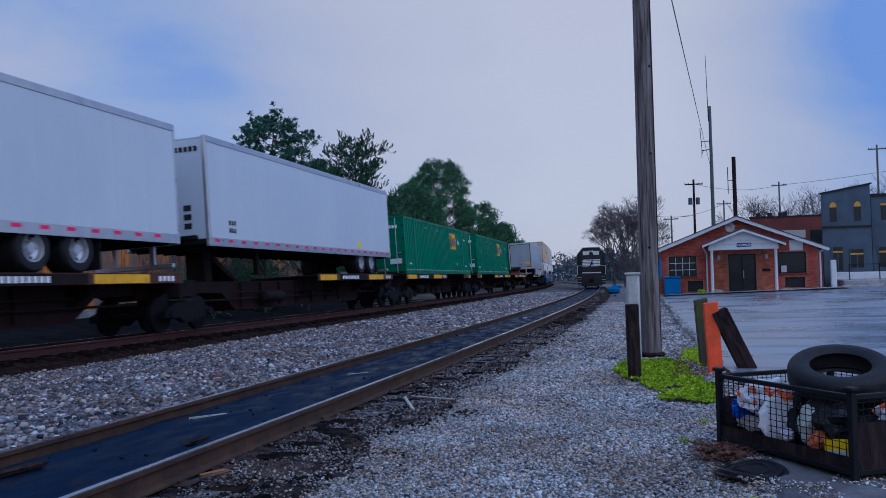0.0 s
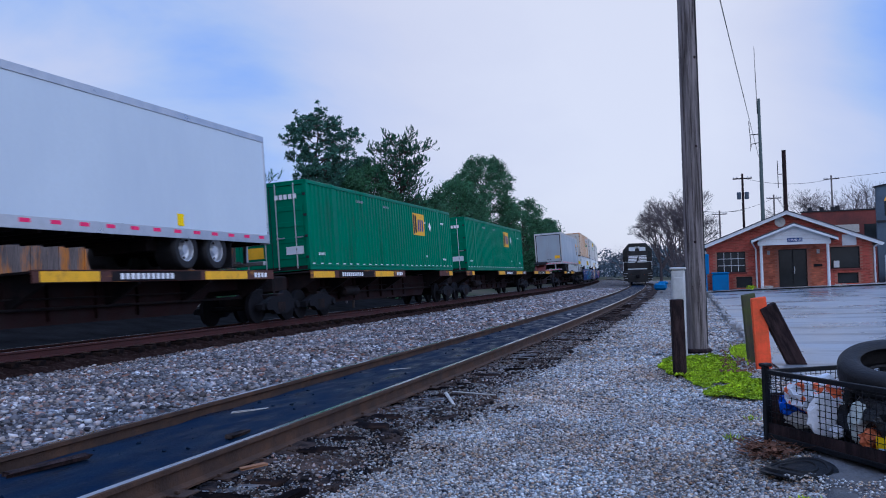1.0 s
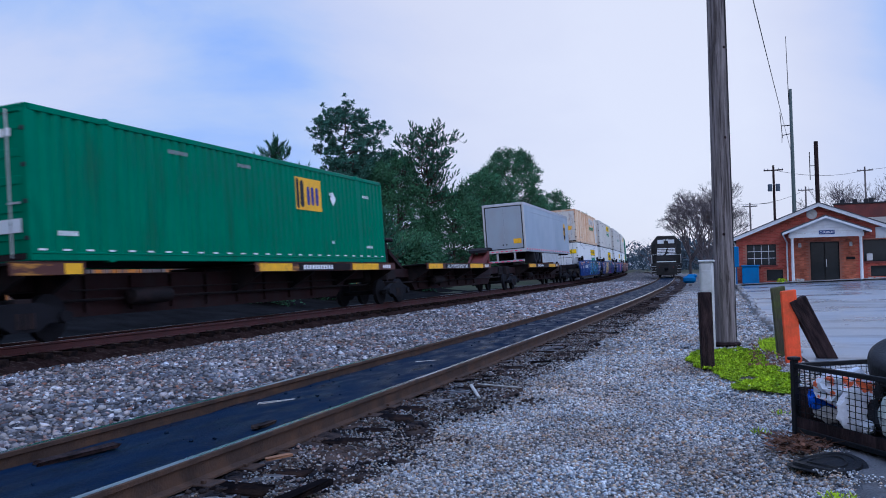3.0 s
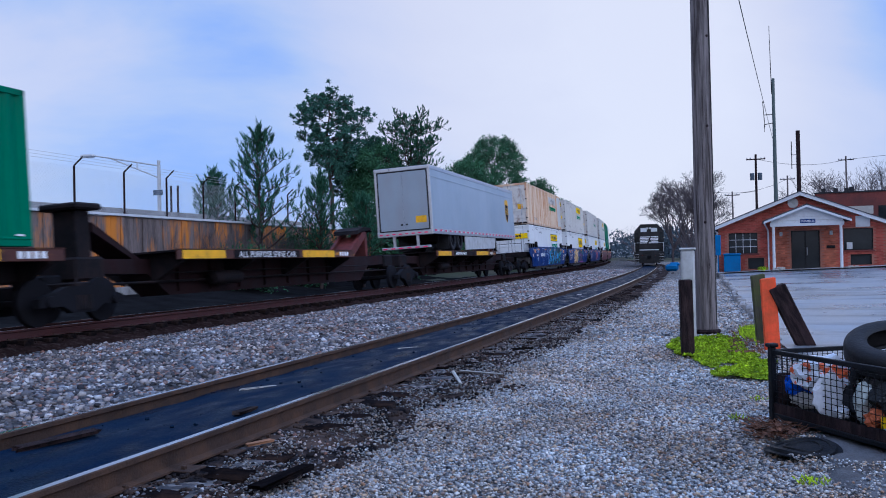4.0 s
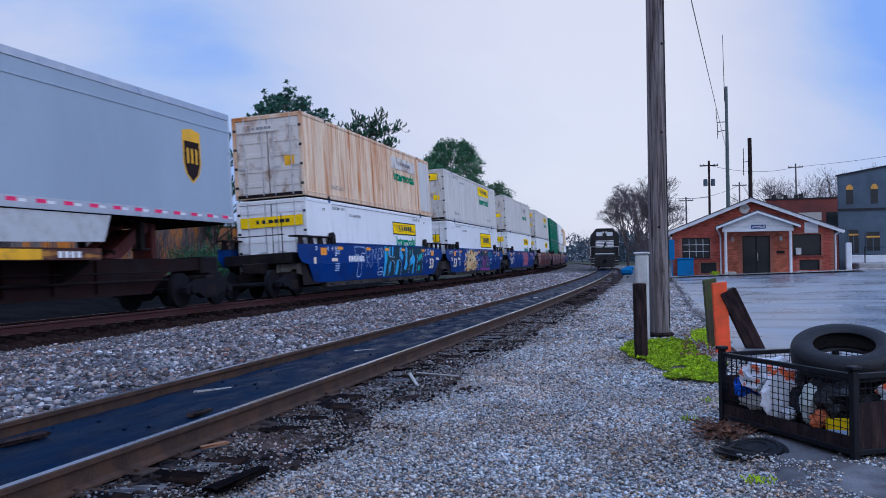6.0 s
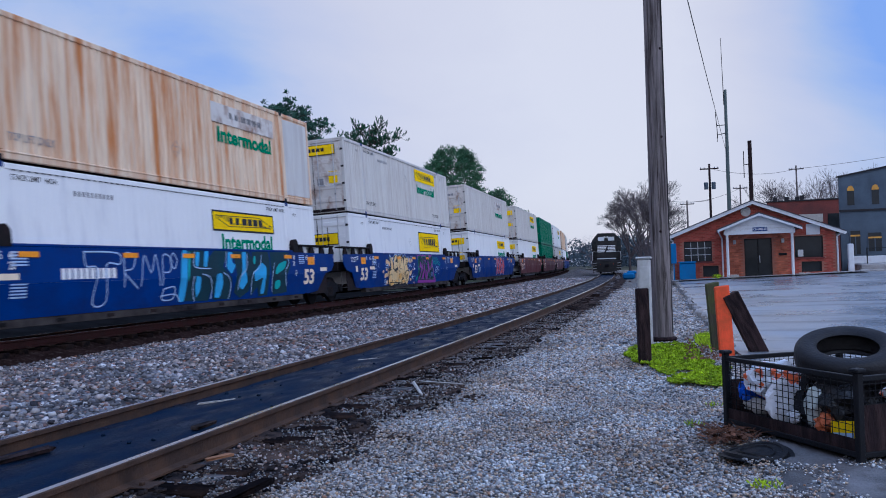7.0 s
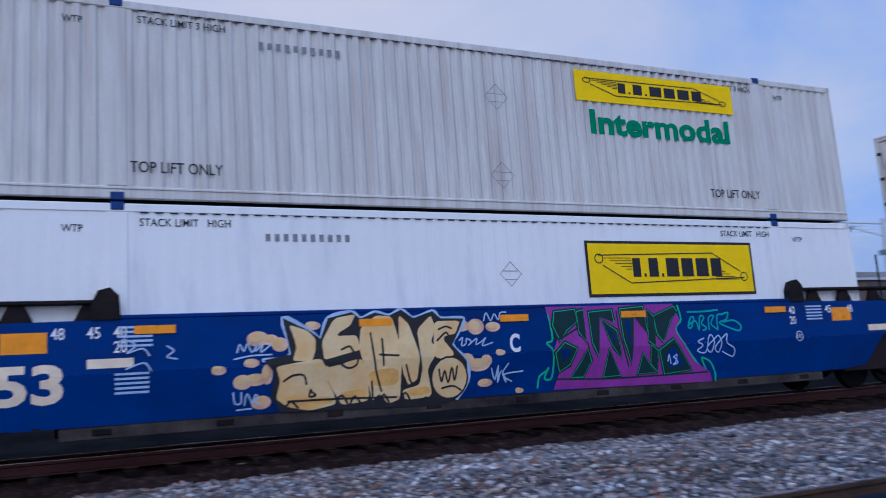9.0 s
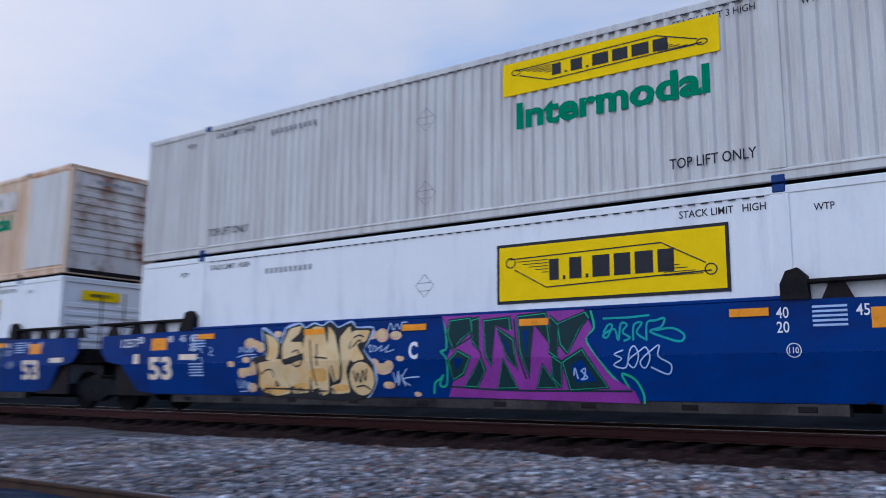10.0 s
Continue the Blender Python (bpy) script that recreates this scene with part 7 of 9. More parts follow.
            if i == 0:
                for k in (1, 2, 3):
                    xx = xa + k * (xb - xa) / 4
                    part("glazing_bar", Geo().box(xx - 0.012, xx + 0.015, Y + 0.10, Y + 0.13, za + 0.05, zb - 0.05), m_trim, wd)
                for k in (1, 2):
                    zz = za + k * (zb - za) / 3
                    part("glazing_bar", Geo().box(xa + 0.05, xb - 0.05, Y + 0.09, Y + 0.10, zz - 0.015, zz + 0.015), m_trim, wd)
            if za > 1:
                part("window_sill", Geo().box(xa - 0.08, xb + 0.08, Y - 0.08, Y + 0.07, za - 0.09, za, 0.01), m_oldbrick, wd)
    part("wall_panel", Geo().box(6.7, 7.45, Y - 0.06, Y - 0.014, 2.52, 3.15, 0.01), m_trim, t, "pale boarded panel")
    part("mailbox", Geo().box(5.15, 5.6, Y - 0.12, Y - 0.014, 1.35, 1.5, 0.02), m_blackmetal, t)
    for x in (2.7, 5.4):
        part("wall_light", Geo().box(x - 0.08, x + 0.08, Y - 0.14, Y - 0.014, 2.1, 2.35, 0.02), m_galv, t)
    part("utility_box", Geo().box(6.2, 6.5, Y - 0.14, Y - 0.014, 1.25, 1.65, 0.02), m_galv, t)
    solo("pavement", sheet([-1.3, 2, 6, 9.6], [Y - 2.4, Y - 1.2, Y + 0.1], lambda x, y: lot_z(x, 53) + 0.07), m_concrete, "pale concrete walk before the brick building", "pavement", kind="structure")
    solo("recycling_bin", Geo().box(-0.52, 0.42, Y - 1.1, Y - 0.25, 0.06, 1.05, 0.05).box(-0.56, 0.46, Y - 1.14, Y - 0.21, 1.05, 1.15, 0.03).box(-0.5, -0.2, Y - 1.13, Y - 1.1, 0.3, 0.9).box(0.1, 0.38, Y - 1.13, Y - 1.1, 0.3, 0.9), m_binblue,
         "blue plastic recycling bin by the brick wall", "bin")
    solo("blue_cabinet", Geo().box(-0.98, -0.66, Y - 1.3, Y - 0.9, 1.05, 2.25, 0.03).tube((-0.82, Y - 1.1, 0.0), (-0.82, Y - 1.1, 1.05), 0.04, n=8), m_binblue, "blue post cabinet beside the brick building", "cabinet")
    r = random.Random(5)
    for x, y in ((1.6, Y - 1.6), (2.5, Y - 2.1), (6.3, Y - 2.1), (8.3, Y - 0.6)):
        g = Geo()
        for k in range(60):
            a_, e_ = r.uniform(0, 6.28), r.uniform(0.05, 0.28)
            p = (x + e_ * math.cos(a_), y + e_ * math.sin(a_), 0.1 + r.uniform(0, 0.16))
            g.add([p, (p[0] + r.uniform(-0.09, 0.09), p[1] + 0.03, p[2] + 0.08), (p[0] + r.uniform(-0.09, 0.09), p[1], p[2] + 0.12)], [(0, 1, 2)])
        g.box(x - 0.12, x + 0.12, y - 0.12, y + 0.12, lot_z(x, 53), 0.16, 0.02)
        solo("flower_tub", g, m_moss if x < 2 else m_litter, "small planted tub at the porch", "plant pot", fix=False)


m_brick_far = mat("brickwork", (0.40, 0.088, 0.064), 0.85, var=0.2, scale=3, fine=40, bump=0.3, stain=(0.27, 0.06, 0.045), stain_scale=1.5, rnd=0.28, island=True)
m_brick_porch = mat("orange_brickwork", (0.46, 0.145, 0.085), 0.85, var=0.25, scale=3, fine=40, bump=0.3, stain=(0.27, 0.08, 0.05), stain_scale=2, rnd=0.3, island=True)
depot()


# ---- slate-blue two-storey building and the long brick one behind ----
def slate_building():
    t = thing("slate_building", "slate-blue rendered two-storey corner building with arched windows", "building")
    Y = 58.0
    wall = Geo().prism([(9.2, 0.2), (12.0, 0.2), (12.0, 6.62), (9.2, 6.12)], Y, Y + 0.3, "y").box(12.0, 20.0, Y + 0.6, Y + 0.9, 0.2, 5.9).box(11.75, 12.0, Y + 0.3, Y + 2.5, 0.2, 6.3).box(9.7, 9.95, Y + 0.3, Y + 2.5, 0.2, 6.0)
    w = part("wall", wall, m_slate, t, "slate-blue rendered wall")
    part("cornice", Geo().prism([(9.1, 6.1), (12.1, 6.62), (12.1, 6.72), (9.1, 6.2)], Y - 0.08, Y + 0.35, "y").box(12.1, 20.0, Y + 0.5, Y + 1.0, 5.9, 6.05).box(9.15, 12.0, Y - 0.06, Y, 3.95, 4.08), m_ink, t, "dark cornice and band")
    part("roof", Geo().box(9.95, 20.0, Y + 0.9, Y + 2.5, 5.6, 5.75), m_shingle, t)
    for x in (9.85, 11.25):
        wd = part("window", Geo().prism([(x - 0.2, 4.35), (x + 0.2, 4.35), (x + 0.2, 5.35), (x + 0.12, 5.5), (x, 5.56), (x - 0.12, 5.5), (x - 0.2, 5.35)], Y - 0.02, Y - 0.004, "y"), m_glass, t, "arched dark window")
        part("window_arch", Geo().prism([(x - 0.2, 5.25), (x + 0.2, 5.25), (x + 0.2, 5.36), (x + 0.12, 5.52), (x, 5.58), (x - 0.12, 5.52), (x - 0.2, 5.36)], Y - 0.035, Y - 0.022, "y"), m_amber, wd, "amber arched head")
    for xa, xb, za, zb in ((9.75, 10.3, 1.3, 2.75), (10.75, 11.5, 1.45, 2.6), (10.0, 10.0, 1, 1), (12.5, 14.6, 1.45, 2.7), (15.4, 17.5, 1.45, 2.7)):
        if xa == xb:
            continue
        yy = Y if xa < 12 else Y + 0.6
        wd = part("window", Geo().box(xa, xb, yy - 0.02, yy - 0.004, za, zb), m_glass, t, "dark shop window")
        part("awning_rail", Geo().box(xa, xb, yy - 0.05, yy - 0.022, zb - 0.35, zb - 0.25), m_amber, wd, "amber rail")
        part("window_frame", Geo().box(xa - 0.05, xa, yy - 0.04, yy - 0.003, za, zb).box(xb, xb + 0.05, yy - 0.04, yy - 0.003, za, zb).box((xa + xb) / 2 - 0.03, (xa + xb) / 2 + 0.03, yy - 0.04, yy - 0.021, za, zb - 0.36), m_slate, wd)
    for x in (13.2, 15.2, 17.2):
        wd = part("window", Geo().box(x - 0.5, x + 0.5, Y + 0.58, Y + 0.596, 4.4, 5.4), m_glass, t, "dark upper window")
        part("window_head", Geo().box(x - 0.5, x + 0.5, Y + 0.55, Y + 0.578, 5.3, 5.42), m_amber, wd)
    part("downpipe", Geo().tube((12.1, Y + 0.5, 0.3), (12.1, Y + 0.5, 5.8), 0.05, n=8), m_ink, t)


slate_building()


def long_brick_building():
    t = thing("brick_warehouse", "long dark red brick building with roof vents", "building")
    Y = 82.0
    part("wall", Geo().box(7.0, 30.0, Y, Y + 0.4, -0.2, 6.2).box(6.6, 7.0, Y, Y + 14, -0.2, 5.6), m_oldbrick, t, "dark brick wall")
    part("roof", Geo().box(6.6, 30.0, Y + 0.4, Y + 14, 5.7, 5.9), m_shingle, t)
    part("coping", Geo().box(6.9, 30.1, Y - 0.06, Y + 0.45, 6.2, 6.32), m_ink, t)
    for x in (7.6, 8.6, 9.5, 9.9):
        part("roof_vent", Geo().box(x, x + 0.35, Y + 1, Y + 1.4, 5.9, 6.6 + 0.2 * (x % 1), 0.03), m_ink, t)
    for x in range(9, 29, 3):
        wd = part("window", Geo().box(x, x + 1.4, Y - 0.03, Y - 0.004, 3.6, 5.0), m_glass, t, "dark window")
        part("window_sill", Geo().box(x - 0.1, x + 1.5, Y - 0.1, Y - 0.004, 3.5, 3.6), m_concrete, wd)
    part("wall_sign", Geo().box(9.6, 11.6, Y - 0.08, Y - 0.035, 4.3, 5.0), m_litter, t, "pale faded wall sign")


long_brick_building()

# terrace, low wall and rail in front of the slate building
solo("terrace", Geo().box(9.5, 46, 53.5, 57.9, -0.4, 0.72, 0.04).box(9.4, 46, 53.2, 53.49, -0.4, 0.42, 0.03), m_concrete, "raised concrete terrace with a pale edge", "terrace", kind="structure")
solo("terrace_wall", Geo().box(9.6, 46, 57.2, 57.5, 0.72, 1.18, 0.03), m_trim, "low white wall along the terrace", "wall", kind="structure")
fence = thing("railing", "thin dark metal railing along the terrace", "railing")
for x in np.arange(9.9, 20, 1.6):
    part("post", Geo().tube((x, 53.9, 0.72), (x, 53.9, 1.65), 0.03, n=6), m_blackmetal, fence)
for z in (1.2, 1.62):
    part("rail", Geo().tube((9.9, 53.9, z), (19.9, 53.9, z), 0.02, n=6), m_blackmetal, fence)
solo("white_cabinet", Geo().box(8.75, 9.05, 52.9, 53.2, 0.2, 1.9, 0.04), m_trim, "tall white cabinet at the building's corner", "cabinet")


# ---- poles, masts and wires ----
def pole(name, label, x, y, h, r0, r1, material, arms=(), z0=-0.2):
    t = thing(name, label, "utility pole", pose(x, y, 0))
    shaft = Geo()
    n, k = 16, 12
    rng = random.Random(int(x * 100))
    prof = []
    for i in range(k + 1):
        f = i / k
        prof.append((r0 + (r1 - r0) * f, z0 + (h - z0) * f))
    shaft.lathe(prof + [(0.0, h + 0.02)], "z", (0, 0, 0), n)
    shaft.v = [(a + 0.006 * math.sin(7 * c + 5 * a), b + 0.006 * math.cos(5 * c), c) for a, b, c in shaft.v]
    part("shaft", shaft, material, t, smooth=True)
    for z, L in arms:
        arm = part("crossarm", Geo().box(-L / 2, L / 2, -0.12, -0.02, z, z + 0.12, 0.01), material, t)
        ins = Geo()
        for q in (-0.46, -0.28, 0.28, 0.46):
            ins.lathe([(0.03, z + 0.12), (0.06, z + 0.16), (0.04, z + 0.24), (0, z + 0.26)], "z", (q * L, -0.07, 0), 8)
        part("insulators", ins, m_galv, arm)
    return t


PX, PY = -0.445, 15.42
p = pole("utility_pole", "weathered grey timber utility pole beside the gravel", PX, PY, 10.5, 0.175, 0.135, m_pole, [(9.9, 2.4)])
part("conduit", Geo().tube((0.155, -0.06, 0.0), (0.135, -0.05, 9.5), 0.014, n=6), m_wire, p, "thin dark cable stapled to the pole")
part("conduit", Geo().tube((-0.05, -0.165, 1.0), (-0.04, -0.145, 2.6), 0.012, n=6), m_pole, p, "grey conduit")
kn = random.Random(17)
for z in (1.75, 3.4, 4.95):
    a = kn.uniform(3.9, 5.6)
    rr = 0.175 - 0.0039 * z
    part("knot", Geo().lathe([(0.0, rr + 0.006), (0.012, rr + 0.005), (0.022, rr + 0.001), (0.028, rr - 0.012)], "y", (0, 0, 0), 12), m_darkwood, p).matrix_basis = pose(0, 0, z, 0, 0, math.degrees(a) - 90)
for k in range(16):
    a, z0_, L = kn.uniform(3.4, 6.0), kn.uniform(0.1, 6.2), kn.uniform(0.4, 1.5)
    g = Geo()
    g.add([((0.178 - 0.0039 * z_) * math.cos(a + e_), (0.178 - 0.0039 * z_) * math.sin(a + e_), z_) for z_, e_ in ((z0_, 0), (z0_ + 0.5 * L, -0.03), (z0_ + L, 0.01), (z0_ + 0.5 * L, 0.035))], [(0, 1, 2, 3)])
    part("split", g, m_darkwood, p, fix=False)
part("pole_footing", Geo().lathe([(0.2, -0.16), (0.235, -0.12), (0.22, -0.09), (0.17, -0.08)], "z", (0, 0, 0), 14), m_darkwood, p)
solo("meter_pedestal", Geo().box(-0.83, -0.61, 14.85, 15.12, -0.19, 1.28, 0.025).box(-0.85, -0.59, 14.83, 15.14, 1.28, 1.32, 0.012).box(-0.79, -0.65, 14.84, 14.855, 0.55, 1.15, 0.004), m_galv,
     "narrow pale grey metal pedestal box beside the pole", "utility box")
p = pole("radio_mast", "tall grey-green mast with whip aerials", 3.03, 66.0, 13.7, 0.17, 0.10, m_steelpole)
part("whip_aerial", Geo().tube((-0.12, 0, 12.6), (-0.19, 0, 17.55), 0.03, 0.018, n=6), m_wire, p)
part("whip_aerial", Geo().tube((-0.62, 0, 10.2), (-0.74, 0, 12.1), 0.025, n=6).tube((-0.66, 0.1, 9.9), (-0.64, 0.1, 10.9), 0.02, n=6), m_wire, p)
for xa, za, zb in ((-0.66, 10.4, 10.5), (-0.68, 11.1, 11.1), (-0.12, 12.8, 12.8), (-0.12, 13.4, 13.4)):
    part("aerial_bracket", Geo().tube((xa, 0, za), (0, 0, zb), 0.03, n=6), m_wire, p)
p = pole("timber_mast", "dark brown timber mast behind the brick building", 4.66, 67.0, 9.95, 0.17, 0.14, m_darkwood)
part("aerial", Geo().tube((-0.45, 0, 7.2), (-0.45, 0, 9.2), 0.03, n=6).tube((-0.45, 0, 8.2), (0, 0, 8.2), 0.025, n=6), m_wire, p)
p = pole("utility_pole", "dark utility pole carrying two grey transformers", 2.35, 90.0, 10.85, 0.14, 0.10, m_darkwood, [(10.3, 1.8)])
for sg in (-1, 1):
    part("transformer", Geo().lathe([(0, 8.3), (0.21, 8.3), (0.21, 8.95), (0.16, 9.0), (0, 9.0)], "z", (sg * 0.36, -0.1, 0), 14), m_slate, p, "grey can transformer", smooth=True)
for x, y, h in ((12.8, 110, 12.2), (0.1, 110, 8.6), (6.5, 112, 10.4), (20.5, 95, 14.0)):
    pole("utility_pole", "distant timber utility pole with a crossarm", x, y, h, 0.13, 0.09, m_pole, [(h - 0.5, 1.7)])


def wire(label, a, b, sag, r=0.012):
    g = Geo()
    pts = []
    for i in range(25):
        f = i / 24
        q = Vector(a).lerp(Vector(b), f)
        q.z -= sag * 4 * f * (1 - f)
        pts.append(q)
    for q in pts:
        g.v += [(q.x + r * math.cos(1.2566 * i), q.y, q.z + r * math.sin(1.2566 * i)) for i in range(5)]
    for j in range(len(pts) - 1):
        g.f += [(5 * j + i, 5 * j + (i + 1) % 5, 5 * j + 5 + (i + 1) % 5, 5 * j + 5 + i) for i in range(5)]
    return solo("overhead_wire", g, m_wire, label, "cable", group="overhead wires")


wire("dark cable sagging from the radio mast over the yard", (3.03, 65.8, 8.75), (-0.70, 4.0, 6.2), 0.12, 0.011)
wire("thin wire between far poles", (2.35, 90, 10.4), (12.8, 110, 11.8), 0.6, 0.02)
wire("thin wire between far poles", (12.8, 110, 11.8), (40, 90, 14.5), 0.8, 0.02)
wire("thin wire between far poles", (0.1, 110, 8.4), (6.5, 112, 10.0), 0.4, 0.02)
wire("thin wire to the brick building", (2.35, 90, 7.2), (-2.5, 80, 6.8), 0.2, 0.02)


# ---- posts, moss and the wire cage ----
def post(label, x, y, w, d, h, material, m, cut=0.0):
    g = Geo()
    n = 6
    r = random.Random(int(x * 1000))
    prof = [(-w / 2, -d / 2), (w / 2, -d / 2), (w / 2, d / 2), (-w / 2, d / 2)]
    g.box(-w / 2, w / 2, -d / 2, d / 2, -0.1, h, 0.012)
    g.v = [(a + 0.006 * math.sin(9 * c), b, c + (cut * (a / w + 0.5) if c > h / 2 else 0)) for a, b, c in g.v]
    return solo("post", g, material, label, "post", m, group="timber posts by the lot")


post("short dark timber post in the moss", -0.61, 12.05, 0.165, 0.165, 1.02, m_darkwood, pose(-0.605, 12.12, -0.15, 0, -1, 12))
post("mossy grey timber post at the lot's edge", 0.4, 13.95, 0.2, 0.16, 1.02, m_greenwood, pose(0.42, 13.95, -0.15, 0, -4, 5), 0.02)
post("bright orange painted timber post", 0.5, 13.2, 0.21, 0.10, 0.98, m_orange, pose(0.515, 13.2, -0.14, 0, -3, 6), 0.015)
post("dark timber post leaning over", 1.0, 13.3, 0.24, 0.16, 1.02, m_darkwood, pose(1.0, 13.3, -0.2, 2, -25, 8))

# moss: a low bright cushion with many tiny shoots
rng = random.Random(21)
outline = [(-1.0, 13.75), (-0.85, 13.0), (-0.72, 12.2), (-0.42, 11.2), (-0.15, 10.4), (0.12, 9.95), (0.37, 9.9), (0.42, 11.2), (0.28, 12.1), (0.18, 13.3), (0.05, 14.2), (-0.22, 14.9), (-0.62, 14.6)]


def inside(x, y, poly):
    r = False
    for (xa, ya), (xb, yb) in zip(poly, poly[1:] + poly[:1]):
        if (ya > y) != (yb > y) and x < (xb - xa) * (y - ya) / (yb - ya) + xa:
            r = not r
    return r


moss = Geo()
for _ in range(16000):
    x, y = rng.uniform(-1.05, 0.5), rng.uniform(9.8, 15)
    e = 0.12 * noise.noise(Vector((x * 3, y * 2, 5)))
    if not inside(x + e, y + 2 * e, outline) or noise.noise(Vector((x * 2.2, y * 1.4, 9))) < -0.32:
        continue
    z = -0.165 + 0.05 * max(0, noise.noise(Vector((x * 4, y * 4, 1)))) + lump(x, y, 0.6, 0.05)
    s = rng.uniform(0.016, 0.04)
    a = rng.uniform(0, 6.28)
    moss.add([(x + s * math.cos(a), y + s * math.sin(a), z), (x - s * math.cos(a), y - s * math.sin(a), z), (x + rng.uniform(-s, s), y + rng.uniform(-s, s), z + rng.uniform(0.01, 0.045))], [(0, 1, 2)])
    moss.add([(x + s * math.cos(a), y + s * math.sin(a), z + 0.008), (x + s * math.cos(a + 2.1), y + s * math.sin(a + 2.1), z + 0.012), (x + s * math.cos(a + 4.2), y + s * math.sin(a + 4.2), z + 0.02)], [(0, 1, 2)])
for _ in range(900):
    x, y = rng.gauss(0.3, 0.10), rng.gauss(15.3, 0.5)
    s = rng.uniform(0.02, 0.04)
    moss.add([(x, y, -0.13), (x + s, y, -0.12), (x, y + s, -0.07)], [(0, 1, 2)])
solo("moss", moss, m_moss, "patch of bright yellow-green moss on the gravel", "moss", kind="stuff", fix=False)


def cage():
    A, B = Vector((0.285, 7.46)), Vector((1.075, 6.24))
    e = (B - A).normalized()
    ang = math.degrees(math.atan2(e.y, e.x))
    L, W, H = (B - A).length, 1.15, 0.60
    t = thing("wire_cage", "black steel wire cage full of rubbish", "wire cage", pose(A.x, A.y, -0.165, 0, 0, ang))
    for x in (0, L):
        for y in (0, W):
            part("corner_post", Geo().box(x - 0.025, x + 0.025, y - 0.025, y + 0.025, 0.0, H + 0.02, 0.006), m_blackmetal, t)
            part("post_cap", Geo().box(x - 0.04, x + 0.04, y - 0.04, y + 0.04, H + 0.02, H + 0.05, 0.008), m_blackmetal, t)
    for y in (0, W):
        for z in (0.07, H - 0.02):
            part("rail", Geo().box(0.025, L - 0.025, y - 0.018, y + 0.018, z - 0.018, z + 0.018, 0.004), m_blackmetal, t)
        part("kick_panel", Geo().box(0.025, L - 0.025, y - 0.008, y + 0.008, 0.09, 0.17), m_darkwood, t)
        g = Geo()
        for k in range(1, 23):
            xx = k * L / 23
            g.tube((xx, y, 0.08), (xx, y, H - 0.03), 0.0034, n=4, caps=False)
        for k in range(1, 11):
            g.tube((0.02, y, 0.08 + k * 0.046), (L - 0.02, y, 0.08 + k * 0.046), 0.0034, n=4, caps=False)
        part("wire_mesh", g, m_blackmetal, t, "fine square wire mesh", fix=False)
    for x in (0, L):
        for z in (0.07, H - 0.02):
            part("rail", Geo().box(x - 0.018, x + 0.018, 0.025, W - 0.025, z - 0.018, z + 0.018, 0.004), m_blackmetal, t)
        part("side_panel", Geo().box(x - 0.008, x + 0.008, 0.025, W - 0.025, 0.09, H - 0.20), m_darkwood, t, "dark solid end panel")
        g = Geo()
        for k in range(1, 24):
            g.tube((x, k * W / 24, 0.3), (x, k * W / 24, H - 0.03), 0.0028, n=4, caps=False)
        for k in range(5, 11):
            g.tube((x, 0.02, 0.08 + k * 0.046), (x, W - 0.02, 0.08 + k * 0.046), 0.0028, n=4, caps=False)
        part("wire_mesh", g, m_blackmetal, t, fix=False)
    part("cage_floor", Geo().box(0.02, L - 0.02, 0.02, W - 0.02, 0.05, 0.085), m_blackmetal, t)
    base = pose(A.x, A.y, -0.165, 0, 0, ang)

    def heap(name, label, cat, x, y, z, rx, ry, rz, material, seed, crumple=0.35, tilt=0):
        bm = bmesh.new()
        bmesh.ops.create_icosphere(bm, subdivisions=3, radius=1)
        for v in bm.verts:
            k = 1 + crumple * noise.noise(v.co * 2.3 + Vector((seed, seed, 0))) + 0.5 * crumple * noise.noise(v.co * 6 + Vector((0, seed, seed)))
            v.co = Vector((v.co.x * rx, v.co.y * ry, v.co.z * rz)) * k
        me = bpy.data.meshes.new(name)
        bm.to_mesh(me)
        bm.free()
        me.materials.append(material)
        ob = new(name, me)
        ob.matrix_basis = base @ pose(x, y, z, tilt, 0, seed * 37)
        tagged(ob, label, cat, "rubbish in the cage")
        return ob
    heap("rubbish_bag", "crumpled printed carrier bag in the cage", "bag", 0.42, 0.16, 0.44, 0.24, 0.14, 0.15, m_bag_print, 1)
    heap("rubbish_bag", "white plastic sheet hanging in the cage", "bag", 0.60, 0.07, 0.30, 0.12, 0.035, 0.17, m_bag_white, 2)
    heap("rubbish_bag", "shiny blue plastic bag in the cage", "bag", 0.17, 0.12, 0.32, 0.13, 0.09, 0.10, m_bag_blue, 3)
    heap("rubbish_bag", "black rubbish bag in the cage", "bag", 0.95, 0.3, 0.34, 0.28, 0.2, 0.2, m_bag_black, 4)
    heap("rubbish_bag", "black rubbish bag at the back of the cage", "bag", 0.4, 0.7, 0.30, 0.38, 0.34, 0.22, m_bag_black, 5)
    heap("rubbish_bag", "black rubbish bag under the tyre", "bag", 1.0, 0.72, 0.32, 0.34, 0.34, 0.22, m_bag_black, 6)
    heap("plastic_bottle", "clear crushed plastic bottle in the cage", "bottle", 0.93, 0.08, 0.31, 0.07, 0.05, 0.15, m_clear, 7, 0.25)
    heap("rusty_litter", "rust-brown crumpled litter in the cage", "litter", 1.04, 0.09, 0.22, 0.12, 0.06, 0.07, m_rustcan, 8)
    heap("pale_litter", "crumpled pale cans in the cage", "can", 0.74, 0.06, 0.21, 0.09, 0.045, 0.045, m_bag_white, 9)
